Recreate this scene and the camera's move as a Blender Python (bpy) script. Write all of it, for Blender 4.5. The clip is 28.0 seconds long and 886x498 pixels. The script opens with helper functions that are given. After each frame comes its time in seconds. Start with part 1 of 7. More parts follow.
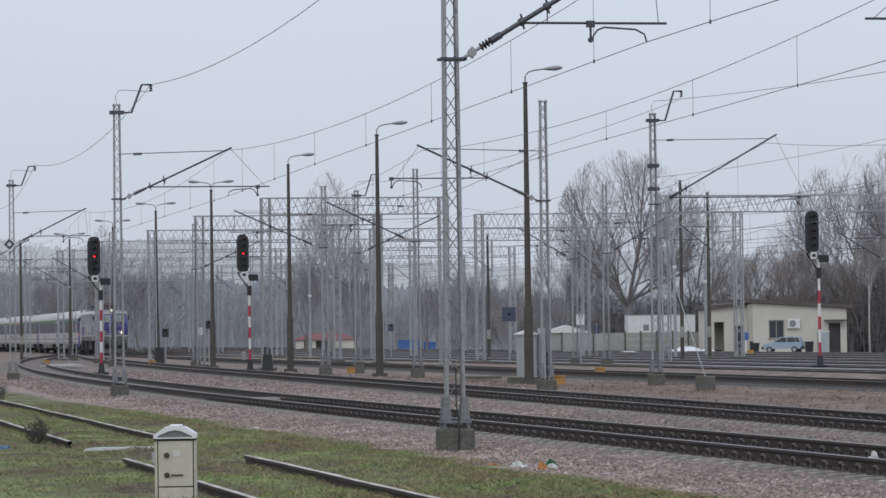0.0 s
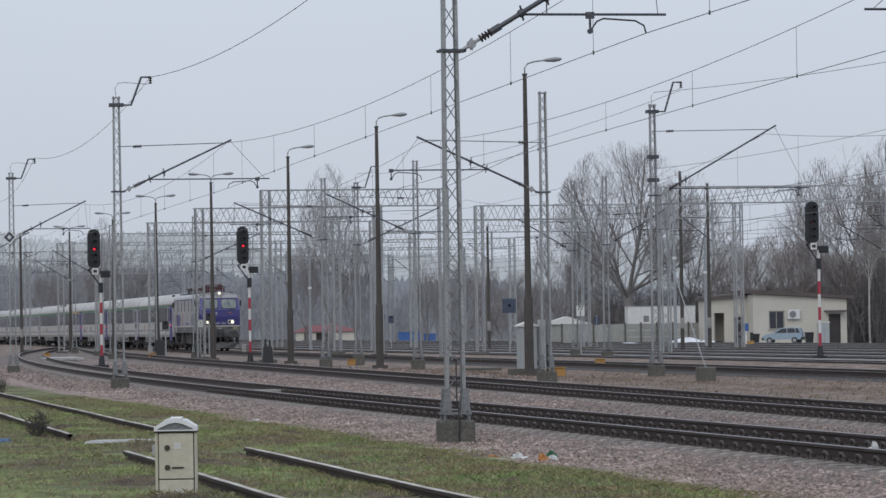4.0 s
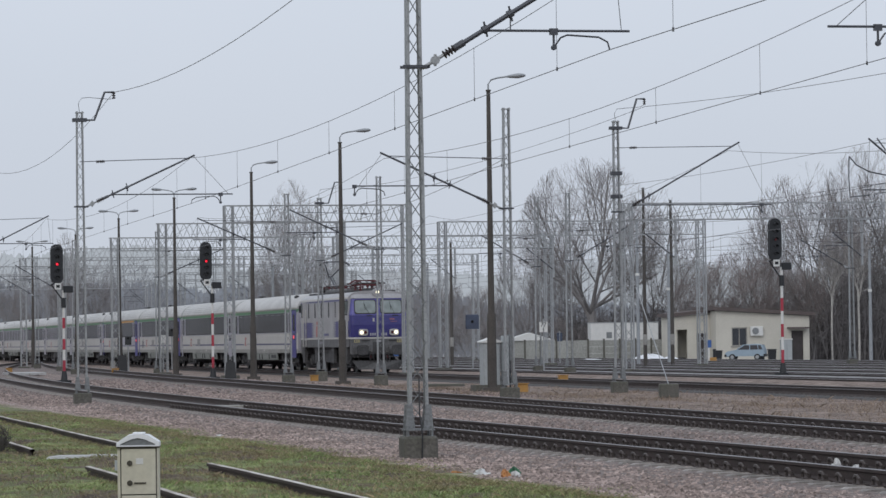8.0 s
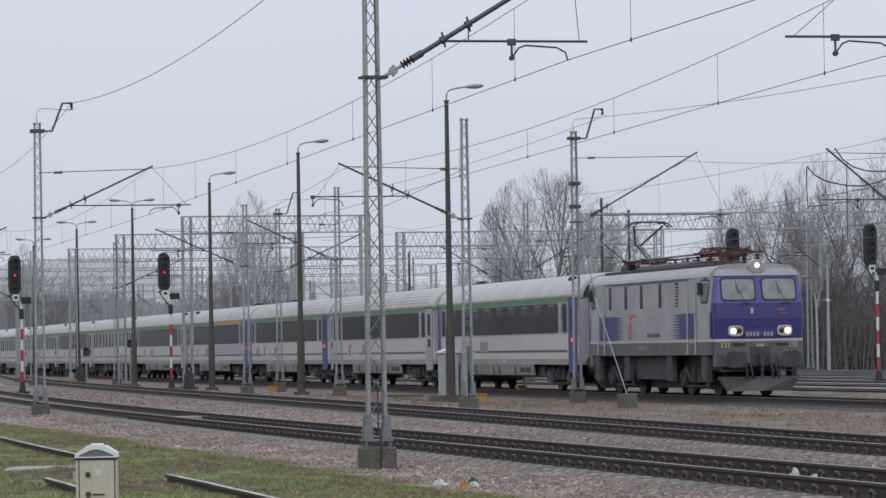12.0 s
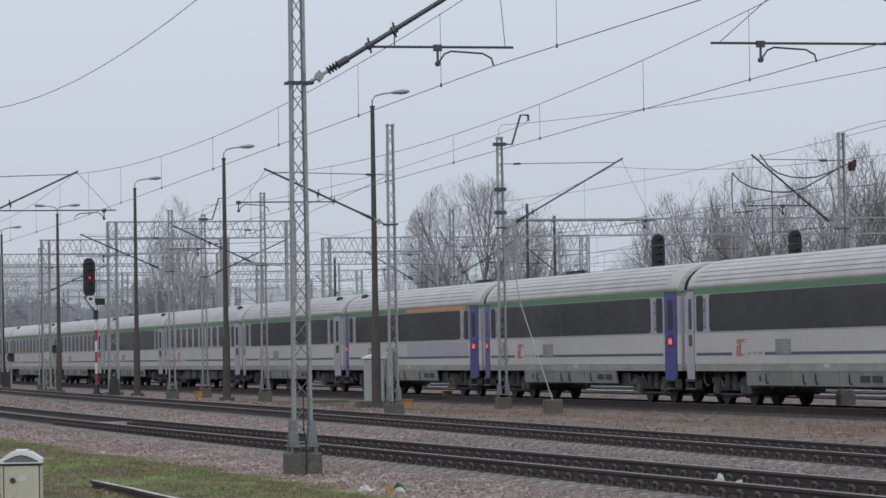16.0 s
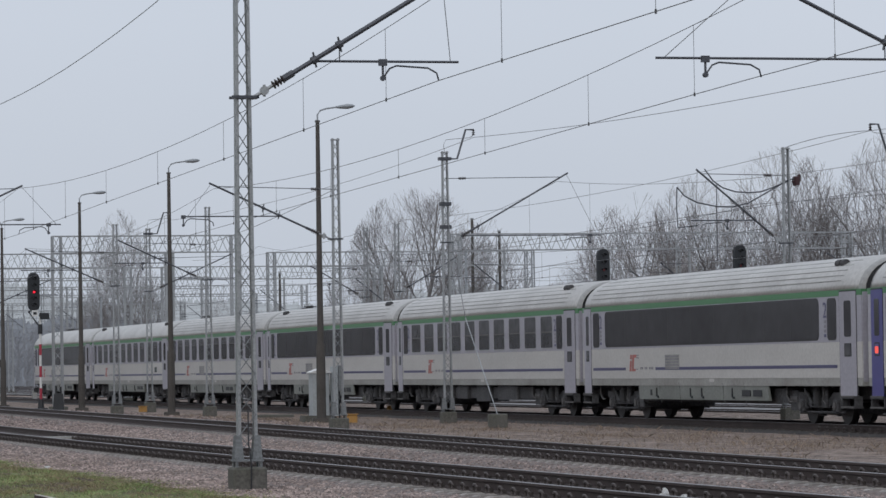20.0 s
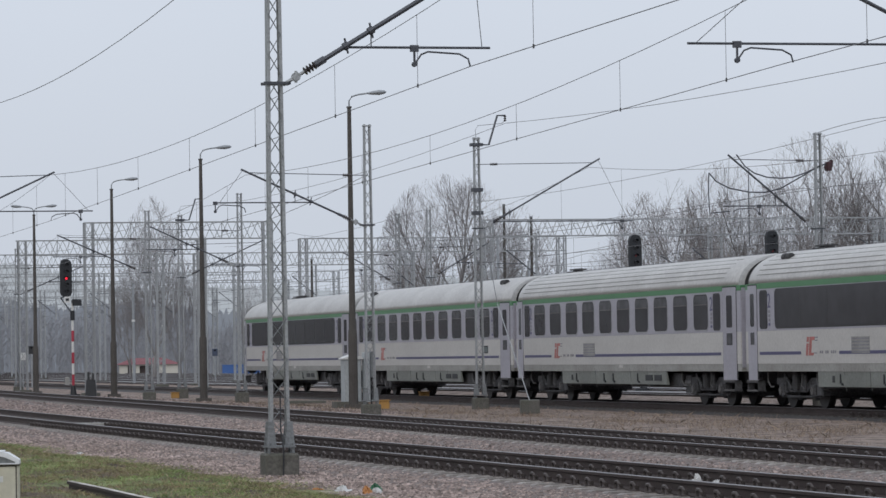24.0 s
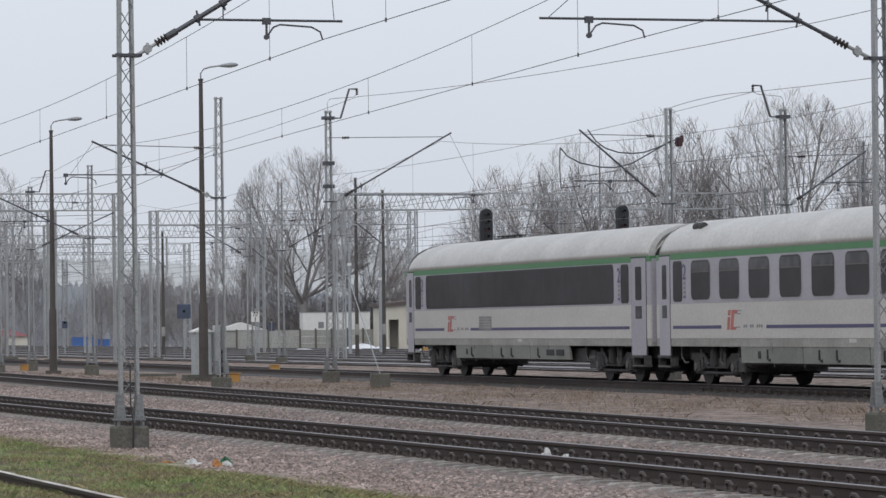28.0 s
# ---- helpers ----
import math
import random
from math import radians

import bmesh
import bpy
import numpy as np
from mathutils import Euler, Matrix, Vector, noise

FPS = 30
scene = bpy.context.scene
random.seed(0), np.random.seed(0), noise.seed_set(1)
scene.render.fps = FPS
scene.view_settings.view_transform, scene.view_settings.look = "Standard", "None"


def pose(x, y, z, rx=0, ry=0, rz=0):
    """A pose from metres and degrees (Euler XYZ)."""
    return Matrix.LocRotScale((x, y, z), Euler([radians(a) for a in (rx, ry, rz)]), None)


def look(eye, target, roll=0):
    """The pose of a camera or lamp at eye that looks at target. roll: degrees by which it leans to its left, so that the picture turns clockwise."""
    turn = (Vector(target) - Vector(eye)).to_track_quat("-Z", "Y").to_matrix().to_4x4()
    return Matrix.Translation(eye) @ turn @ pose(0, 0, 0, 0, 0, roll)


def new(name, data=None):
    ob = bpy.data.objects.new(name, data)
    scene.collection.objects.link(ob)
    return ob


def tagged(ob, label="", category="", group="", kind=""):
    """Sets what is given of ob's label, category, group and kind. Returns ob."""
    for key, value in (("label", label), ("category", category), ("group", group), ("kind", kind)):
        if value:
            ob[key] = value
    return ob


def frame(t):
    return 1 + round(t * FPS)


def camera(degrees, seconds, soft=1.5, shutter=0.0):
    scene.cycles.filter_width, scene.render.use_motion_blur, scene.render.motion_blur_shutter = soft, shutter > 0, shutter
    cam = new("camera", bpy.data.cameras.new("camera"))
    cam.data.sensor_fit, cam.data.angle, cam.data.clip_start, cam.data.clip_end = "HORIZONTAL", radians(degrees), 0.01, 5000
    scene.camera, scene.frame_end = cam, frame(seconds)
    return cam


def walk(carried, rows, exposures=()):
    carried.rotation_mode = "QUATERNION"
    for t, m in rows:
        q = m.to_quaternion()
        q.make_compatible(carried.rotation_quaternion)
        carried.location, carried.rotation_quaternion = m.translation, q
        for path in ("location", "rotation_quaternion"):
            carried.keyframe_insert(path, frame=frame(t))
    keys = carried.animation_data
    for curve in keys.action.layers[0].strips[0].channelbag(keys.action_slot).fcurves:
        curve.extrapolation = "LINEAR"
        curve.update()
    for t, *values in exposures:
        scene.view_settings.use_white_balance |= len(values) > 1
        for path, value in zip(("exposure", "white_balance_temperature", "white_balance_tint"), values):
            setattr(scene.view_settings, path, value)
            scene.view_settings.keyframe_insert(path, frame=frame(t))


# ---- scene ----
cam = camera(13.86, 28.0)
EYE = 1.72
# the camera stands still on its tripod and pans: seconds, yaw, pitch, roll
PAN = [
    (0.0, 0.000, 1.322, 0.760),
    (0.5, 0.014, 1.525, 0.769),
    (1.0, -0.041, 1.618, 0.836),
    (1.5, 0.040, 1.523, 0.843),
    (2.0, 0.048, 1.439, 0.904),
    (2.5, 0.034, 1.341, 0.929),
    (4.5, -0.034, 1.185, 0.881),
    (5.0, -0.137, 1.199, 0.885),
    (5.5, -0.204, 1.261, 0.820),
    (6.0, -0.312, 1.322, 0.788),
    (6.5, -0.367, 1.251, 0.797),
    (7.0, -0.357, 1.276, 0.819),
    (7.5, -0.443, 1.371, 0.809),
    (8.0, -0.579, 1.434, 0.780),
    (8.5, -0.654, 1.385, 0.686),
    (9.0, -0.732, 1.394, 0.702),
    (9.5, -0.732, 1.200, 0.759),
    (10.0, -0.731, 1.188, 0.796),
    (10.5, -0.917, 1.334, 0.868),
    (11.0, -1.057, 1.394, 0.908),
    (11.5, -1.118, 1.431, 0.941),
    (12.0, -1.230, 1.589, 0.900),
    (12.5, -1.515, 1.677, 0.861),
    (14.5, -1.908, 1.782, 0.815),
    (15.0, -2.064, 1.745, 0.816),
    (15.5, -2.208, 1.699, 0.852),
    (16.0, -2.398, 1.661, 0.873),
    (16.5, -2.509, 1.635, 0.868),
    (17.0, -2.481, 1.711, 0.840),
    (17.5, -2.456, 1.797, 0.773),
    (18.0, -2.575, 1.933, 0.813),
    (18.5, -2.975, 2.034, 0.874),
    (19.0, -3.211, 2.124, 0.874),
    (19.5, -3.436, 2.042, 0.863),
    (20.0, -3.262, 1.876, 0.873),
    (20.5, -3.055, 1.742, 0.924),
    (21.0, -2.934, 1.537, 0.955),
    (21.5, -2.778, 1.526, 0.972),
    (23.5, -2.705, 1.511, 1.008),
    (24.0, -2.760, 1.663, 0.930),
    (24.5, -3.109, 1.929, 0.987),
    (25.0, -3.323, 1.907, 0.962),
    (25.5, -3.697, 1.672, 0.928),
    (26.0, -4.161, 1.744, 0.803),
    (26.5, -4.892, 1.706, 0.655),
    (27.0, -5.277, 1.647, 0.690),
    (27.5, -5.173, 1.495, 0.671),
    (28.0, -5.105, 1.215, 0.703),
]
walk(cam, [(t, pose(0, 0, EYE, 90 + pitch, roll, yaw)) for t, yaw, pitch, roll in PAN], [(0.0, 0.02, 6340, 10), (1.5, -0.05, 6350, 10), (6.0, -0.04, 6380, 10), (11.0, 0.06, 6450, 10), (13.0, 0.0, 6426, 10), (15.0, -0.08, 6402, 10), (16.5, -0.04, 6391, 10), (18.0, -0.04, 6394, 10), (19.0, -0.13, 6396, 10), (20.2, -0.10, 6398, 10), (21.0, -0.02, 6400, 10), (23.8, 0.02, 6434, 10), (25.2, -0.12, 6450, 10), (26.2, -0.08, 6476, 10), (28.0, 0.14, 6620, 10)])

# ---- light ----
world = bpy.data.worlds.new("overcast")
scene.world = world
world.use_nodes = True
wn = world.node_tree.nodes
wl = world.node_tree.links
wn.clear()
w_out = wn.new("ShaderNodeOutputWorld")
w_sky = wn.new("ShaderNodeTexSky")
w_sky.sky_type = "NISHITA"
w_sky.sun_disc = False
w_sky.sun_elevation, w_sky.sun_rotation = radians(24), radians(200)
w_sky.air_density, w_sky.dust_density = 1.0, 4.0
w_bg = wn.new("ShaderNodeBackground")
w_bg.inputs["Strength"].default_value = 0.06
wl.new(w_sky.outputs[0], w_bg.inputs["Color"])
w_cloud = wn.new("ShaderNodeBackground")
w_cloud.inputs["Strength"].default_value = 1.0
w_map = wn.new("ShaderNodeTexCoord")
w_noise = wn.new("ShaderNodeTexNoise")
w_noise.inputs["Scale"].default_value = 2.2
w_noise.inputs["Detail"].default_value = 4.0
w_ramp = wn.new("ShaderNodeValToRGB")
w_ramp.color_ramp.elements[0].position = 0.3
w_ramp.color_ramp.elements[0].color = (0.64, 0.695, 0.785, 1)
w_ramp.color_ramp.elements[1].position = 0.7
w_ramp.color_ramp.elements[1].color = (0.71, 0.755, 0.835, 1)
wl.new(w_map.outputs["Generated"], w_noise.inputs["Vector"])
wl.new(w_noise.outputs["Fac"], w_ramp.inputs["Fac"])
w_sep = wn.new("ShaderNodeSeparateXYZ")
wl.new(w_map.outputs["Generated"], w_sep.inputs[0])
w_dome = wn.new("ShaderNodeValToRGB")
for k, (at, v) in enumerate(((0.0, 0.90), (1.0, 1.18), (0.045, 0.955), (0.095, 1.03))):
    e = w_dome.color_ramp.elements[k] if k < 2 else w_dome.color_ramp.elements.new(at)
    e.position, e.color = at, (v, v, v, 1)
wl.new(w_sep.outputs[2], w_dome.inputs["Fac"])
w_mul = wn.new("ShaderNodeMix")
w_mul.data_type, w_mul.blend_type = "RGBA", "MULTIPLY"
w_mul.inputs[0].default_value = 1.0
wl.new(w_ramp.outputs["Color"], w_mul.inputs[6])
wl.new(w_dome.outputs["Color"], w_mul.inputs[7])
wl.new(w_mul.outputs[2], w_cloud.inputs["Color"])
w_mix = wn.new("ShaderNodeMixShader")
w_mix.inputs[0].default_value = 0.92
wl.new(w_bg.outputs[0], w_mix.inputs[1])
wl.new(w_cloud.outputs[0], w_mix.inputs[2])
wl.new(w_mix.outputs[0], w_out.inputs[0])

sun = new("sun", bpy.data.lights.new("sun", "SUN"))
sun.data.energy, sun.data.angle, sun.data.color = 0.6, radians(40), (1.0, 0.97, 0.93)
sun.matrix_world = look((-40, -60, 70), (0, 40, 0))


# ---- materials ----
def mat(name, col, rough=0.7, metal=0.0, var=0.25, scale=3.0, fine=40.0, bump=0.0, tint=None, spread=0.5, rand=0.0, streak=None, spec=0.5):
    """Base colour with stains (scale, per metre) and grain (fine); tint is the stain's colour; rand varies piece by piece."""
    m = bpy.data.materials.new(name)
    m.use_nodes = True
    n, l = m.node_tree.nodes, m.node_tree.links
    b = n["Principled BSDF"]
    b.inputs["Roughness"].default_value, b.inputs["Metallic"].default_value = rough, metal
    b.inputs["Specular IOR Level"].default_value = spec
    tc = n.new("ShaderNodeTexCoord")
    src = tc.outputs["Object"]
    if streak:
        mp = n.new("ShaderNodeMapping")
        mp.inputs["Scale"].default_value = streak
        l.new(src, mp.inputs["Vector"])
        src = mp.outputs[0]
    big, small = n.new("ShaderNodeTexNoise"), n.new("ShaderNodeTexNoise")
    big.inputs["Scale"].default_value, big.inputs["Detail"].default_value = scale, 5
    small.inputs["Scale"].default_value, small.inputs["Detail"].default_value = fine, 3
    l.new(src, big.inputs["Vector"])
    l.new(tc.outputs["Object"], small.inputs["Vector"])
    ramp = n.new("ShaderNodeValToRGB")
    t = tint or tuple(c * (1 - var) for c in col)
    ramp.color_ramp.elements[0].position, ramp.color_ramp.elements[1].position = 0.5 - spread * 0.4, 0.5 + spread * 0.4
    ramp.color_ramp.elements[0].color, ramp.color_ramp.elements[1].color = (*t, 1), (*col, 1)
    l.new(big.outputs["Fac"], ramp.inputs["Fac"])
    mul = n.new("ShaderNodeMix")
    mul.data_type, mul.blend_type = "RGBA", "MULTIPLY"
    mul.inputs[0].default_value = 1.0
    gr = n.new("ShaderNodeMapRange")
    gr.inputs[1].default_value, gr.inputs[2].default_value = 0.3, 0.7
    gr.inputs[3].default_value, gr.inputs[4].default_value = 1 - var, 1 + var * 0.6
    l.new(small.outputs["Fac"], gr.inputs[0])
    l.new(ramp.outputs["Color"], mul.inputs[6])
    l.new(gr.outputs[0], mul.inputs[7])
    out = mul.outputs[2]
    if rand:
        oi, mr, m2 = n.new("ShaderNodeObjectInfo"), n.new("ShaderNodeMapRange"), n.new("ShaderNodeMix")
        mr.inputs[3].default_value, mr.inputs[4].default_value = 1 - rand, 1 + rand
        m2.data_type, m2.blend_type = "RGBA", "MULTIPLY"
        m2.inputs[0].default_value = 1.0
        l.new(oi.outputs["Random"], mr.inputs[0])
        l.new(out, m2.inputs[6])
        l.new(mr.outputs[0], m2.inputs[7])
        out = m2.outputs[2]
    l.new(out, b.inputs["Base Color"])
    if bump:
        bp = n.new("ShaderNodeBump")
        bp.inputs["Strength"].default_value, bp.inputs["Distance"].default_value = 0.6, bump
        l.new(small.outputs["Fac"], bp.inputs["Height"])
        l.new(bp.outputs[0], b.inputs["Normal"])
    return m


def glow(name, col, strength):
    m = bpy.data.materials.new(name)
    m.use_nodes = True
    b = m.node_tree.nodes["Principled BSDF"]
    b.inputs["Base Color"].default_value = (*col, 1)
    b.inputs["Emission Color"].default_value = (*col, 1)
    b.inputs["Emission Strength"].default_value = strength
    return m


GALV = mat("galvanised_steel", (0.40, 0.415, 0.425), 0.55, 0.35, 0.22, 1.5, 30)
GALV_DARK = mat("weathered_steel", (0.27, 0.285, 0.295), 0.6, 0.3, 0.25, 1.5, 30)
WIRE = mat("copper_wire", (0.16, 0.16, 0.165), 0.5, 0.6, 0.1)
ARM = mat("dark_steel_tube", (0.10, 0.105, 0.12), 0.5, 0.4, 0.2, 3)
INSUL = mat("brown_porcelain", (0.055, 0.045, 0.045), 0.3, 0.0, 0.15)
CONC = mat("concrete", (0.14, 0.132, 0.122), 0.9, 0, 0.3, 2.0, 25, 0.01, tint=(0.095, 0.097, 0.075))
CONC_PALE = mat("pale_concrete", (0.36, 0.35, 0.33), 0.9, 0, 0.25, 1.2, 20, 0.01)
POLE = mat("brown_lamp_pole", (0.095, 0.086, 0.078), 0.8, 0, 0.3, 1.5, 30)
LAMPHEAD = mat("grey_lamp_hood", (0.34, 0.36, 0.38), 0.5, 0.2, 0.15)
BALLAST = mat("ballast", (0.25, 0.209, 0.194), 0.95, 0, 0.6, 0.35, 16, 0.06, tint=(0.155, 0.125, 0.113))
BALLAST_DARK = mat("grey_yard_ballast", (0.25, 0.245, 0.252), 0.9, 0, 0.45, 0.5, 9, 0.05)
BALLAST_BLACK = mat("black_track_ballast", (0.07, 0.063, 0.062), 0.85, 0, 0.45, 0.5, 9, 0.05)
RAIL = mat("rusty_rail", (0.075, 0.056, 0.052), 0.75, 0.2, 0.3, 2, 40)
RAILTOP_DULL = mat("dull_rail_head", (0.27, 0.26, 0.265), 0.42, 0.6, 0.2, 0.6, 30)
RAILTOP = mat("worn_rail_head", (0.52, 0.52, 0.53), 0.32, 0.8, 0.15, 0.6, 30)
CLIP = mat("dark_rail_fastening", (0.10, 0.085, 0.08), 0.6, 0.2, 0.3)
SLEEPER = mat("concrete_sleeper", (0.34, 0.315, 0.295), 0.9, 0, 0.35, 3, 25, 0.01, rand=0.25)
SLEEPER_DARK = mat("dark_sleeper", (0.085, 0.075, 0.07), 0.85, 0, 0.35, 3, 25, 0.01, rand=0.25)


# ---- mesh building ----
class Shape:
    """Gathers boxes, tubes and sheets into one mesh."""

    def __init__(self):
        self.v, self.f = [], []

    def add(self, vs, fs):
        k = len(self.v)
        self.v += [tuple(p) for p in vs]
        self.f += [tuple(k + i for i in f) for f in fs]
        return self

    def box(self, x0, x1, y0, y1, z0, z1, c=0.0):
        """A box, with its upright edges and top cut by c."""
        if c <= 0:
            vs = [(x, y, z) for z in (z0, z1) for x, y in ((x0, y0), (x1, y0), (x1, y1), (x0, y1))]
            return self.add(vs, [(3, 2, 1, 0), (4, 5, 6, 7), (0, 1, 5, 4), (1, 2, 6, 5), (2, 3, 7, 6), (3, 0, 4, 7)])
        ring = lambda d, z: [(x0 + c + d, y0 + d, z), (x1 - c - d, y0 + d, z), (x1 - d, y0 + c + d, z), (x1 - d, y1 - c - d, z),
                             (x1 - c - d, y1 - d, z), (x0 + c + d, y1 - d, z), (x0 + d, y1 - c - d, z), (x0 + d, y0 + c + d, z)]
        vs = ring(0, z0) + ring(0, z1 - c) + ring(c * 0.7, z1)
        fs = [tuple(range(7, -1, -1)), tuple(range(16, 24))]
        for a in (0, 8):
            fs += [(a + i, a + (i + 1) % 8, a + 8 + (i + 1) % 8, a + 8 + i) for i in range(8)]
        return self.add(vs, fs)

    def beam(self, p, q, w, h):
        """A square bar from p to q."""
        p, q = Vector(p), Vector(q)
        d = (q - p).normalized()
        up = Vector((0, 0, 1)) if abs(d.z) < 0.95 else Vector((1, 0, 0))
        a = d.cross(up).normalized()
        b = a.cross(d).normalized()
        vs = [o + a * (i * w / 2) + b * (j * h / 2) for o in (p, q) for i, j in ((-1, -1), (1, -1), (1, 1), (-1, 1))]
        return self.add(vs, [(0, 1, 2, 3), (7, 6, 5, 4), (0, 4, 5, 1), (1, 5, 6, 2), (2, 6, 7, 3), (3, 7, 4, 0)])

    def tube(self, pts, r, n=6, r2=None):
        """A round bar along pts, from radius r to r2."""
        pts = [Vector(p) for p in pts]
        rings = []
        for i, p in enumerate(pts):
            d = (pts[min(i + 1, len(pts) - 1)] - pts[max(i - 1, 0)]).normalized()
            up = Vector((0, 0, 1)) if abs(d.z) < 0.95 else Vector((1, 0, 0))
            a = d.cross(up).normalized()
            b = a.cross(d)
            k = r if r2 is None else r + (r2 - r) * i / max(1, len(pts) - 1)
            rings.append([p + (a * math.cos(2 * math.pi * j / n) + b * math.sin(2 * math.pi * j / n)) * k for j in range(n)])
        vs = [p for ring in rings for p in ring]
        fs = [(i * n + j, i * n + (j + 1) % n, (i + 1) * n + (j + 1) % n, (i + 1) * n + j) for i in range(len(pts) - 1) for j in range(n)]
        if n > 3:
            fs += [tuple(range(n - 1, -1, -1)), tuple(range(len(vs) - n, len(vs)))]
        return self.add(vs, fs)

    def loft(self, rings, closed=True, caps=True):
        n = len(rings[0])
        vs = [p for ring in rings for p in ring]
        m = n if closed else n - 1
        fs = [(i * n + j, i * n + (j + 1) % n, (i + 1) * n + (j + 1) % n, (i + 1) * n + j) for i in range(len(rings) - 1) for j in range(m)]
        if caps and closed:
            fs += [tuple(range(n - 1, -1, -1)), tuple(range(len(vs) - n, len(vs)))]
        return self.add(vs, fs)

    def mesh(self, name, material, smooth=False):
        me = bpy.data.meshes.new(name)
        me.from_pydata(self.v, [], self.f)
        me.validate()
        bm = bmesh.new()
        bm.from_mesh(me)
        bmesh.ops.recalc_face_normals(bm, faces=bm.faces)
        bm.to_mesh(me)
        bm.free()
        for m in material if isinstance(material, (list, tuple)) else (material,):
            me.materials.append(m)
        if smooth:
            me.shade_smooth()
        return me


def part(name, shape, material, parent, label="", m=None, smooth=False):
    """One mesh object under a thing or a part."""
    ob = new(name, shape.mesh(name, material, smooth) if isinstance(shape, Shape) else shape)
    ob.parent = parent
    if m is not None:
        ob.matrix_basis = m
    if label:
        tagged(ob, label)
    return ob


def thing(name, label, category, m, group="", shape=None, material=None, kind=""):
    ob = new(name, shape.mesh(name, material) if shape else None)
    ob.matrix_basis = m
    return tagged(ob, label, category, group, kind)


# ---- the plan: tracks run away to the left of straight ahead ----
AWAY = Vector((-0.199, 0.980, 0))
ACROSS = Vector((0.980, 0.199, 0))
HEAD = math.degrees(math.atan2(-0.980, 0.199))
RAIL_Z = 0.28


def spot(q, s, z=0.0):
    """q metres across the tracks from the camera, s metres along them."""
    p = ACROSS * q + AWAY * s
    return Vector((p.x, p.y, z))


def centre_a(y):
    return 13.88 - 0.2089 * y + 0.0003 * max(0, y - 65) ** 2


def centre_b(y):
    return 16.93 - 0.1686 * y + 0.0002 * max(0, y - 150) ** 2


Z_C = 0.17
# the train's track leads off at an angle of its own
C_AWAY = Vector((-0.18912, 0.98195, 0))
C_START = Vector((33.326, 0, 0))
C_HEAD = -79.098


def centre_c(y):
    return 33.326 - 0.1926 * y


def siding(y):
    """The grassy siding's centre line."""
    return 5.34 - 0.192 * y + 0.012 * math.sin(y * 0.5) + 0.005 * math.sin(y * 1.7)


# ---- ground ----
def ground_height(x, y):
    """Grass near the camera, ballast shoulders, the raised yard, and the lower land behind it."""
    a = (x - centre_a(y)) * 0.977
    q = x * 0.98 + y * 0.199
    def ease(v, lo, hi):
        k = min(1, max(0, (v - lo) / (hi - lo)))
        return k * k * (3 - 2 * k)
    z = 0.17 - 0.13 * ease(a, -5.5, -3.6)
    z += 0.06 * ease(a, 7, 14) * ease(q, 36, 39)
    z -= 0.10 * ease(a, 7, 14) * ease(q, 25.5, 28.5) * (1 - ease(q, 36, 39))
    z -= 0.62 * ease(q, 74, 84)
    z -= 1.0 * ease(y, 420, 700)
    return z


def build_ground():
    xs = sorted(set([-3000, -1500, -700, -400, -250, -150] + [x * 5 for x in range(-22, 25)] + [x * 1.0 for x in range(-30, 41)] + [150, 250, 400, 700, 1500, 3000]))
    ys = sorted(set([-3000, -1000, -300, -100, -40, -10] + [y * 2.0 for y in range(0, 90)] + [y * 10 for y in range(18, 60)] + [700, 900, 1200, 1800, 3000]))
    g = Shape()
    g.v = [(x, y, ground_height(x, y) + (0.02 * noise.noise((x * 0.7, y * 0.4, 0)) if 5 < y < 150 else 0)) for y in ys for x in xs]
    w = len(xs)
    g.f = [(j * w + i, j * w + i + 1, (j + 1) * w + i + 1, (j + 1) * w + i) for j in range(len(ys) - 1) for i in range(w - 1)]
    ob = new("ground", g.mesh("ground", GROUND))
    tagged(ob, "grassy and gravelly railway ground with brown winter patches", "ground", kind="structure")


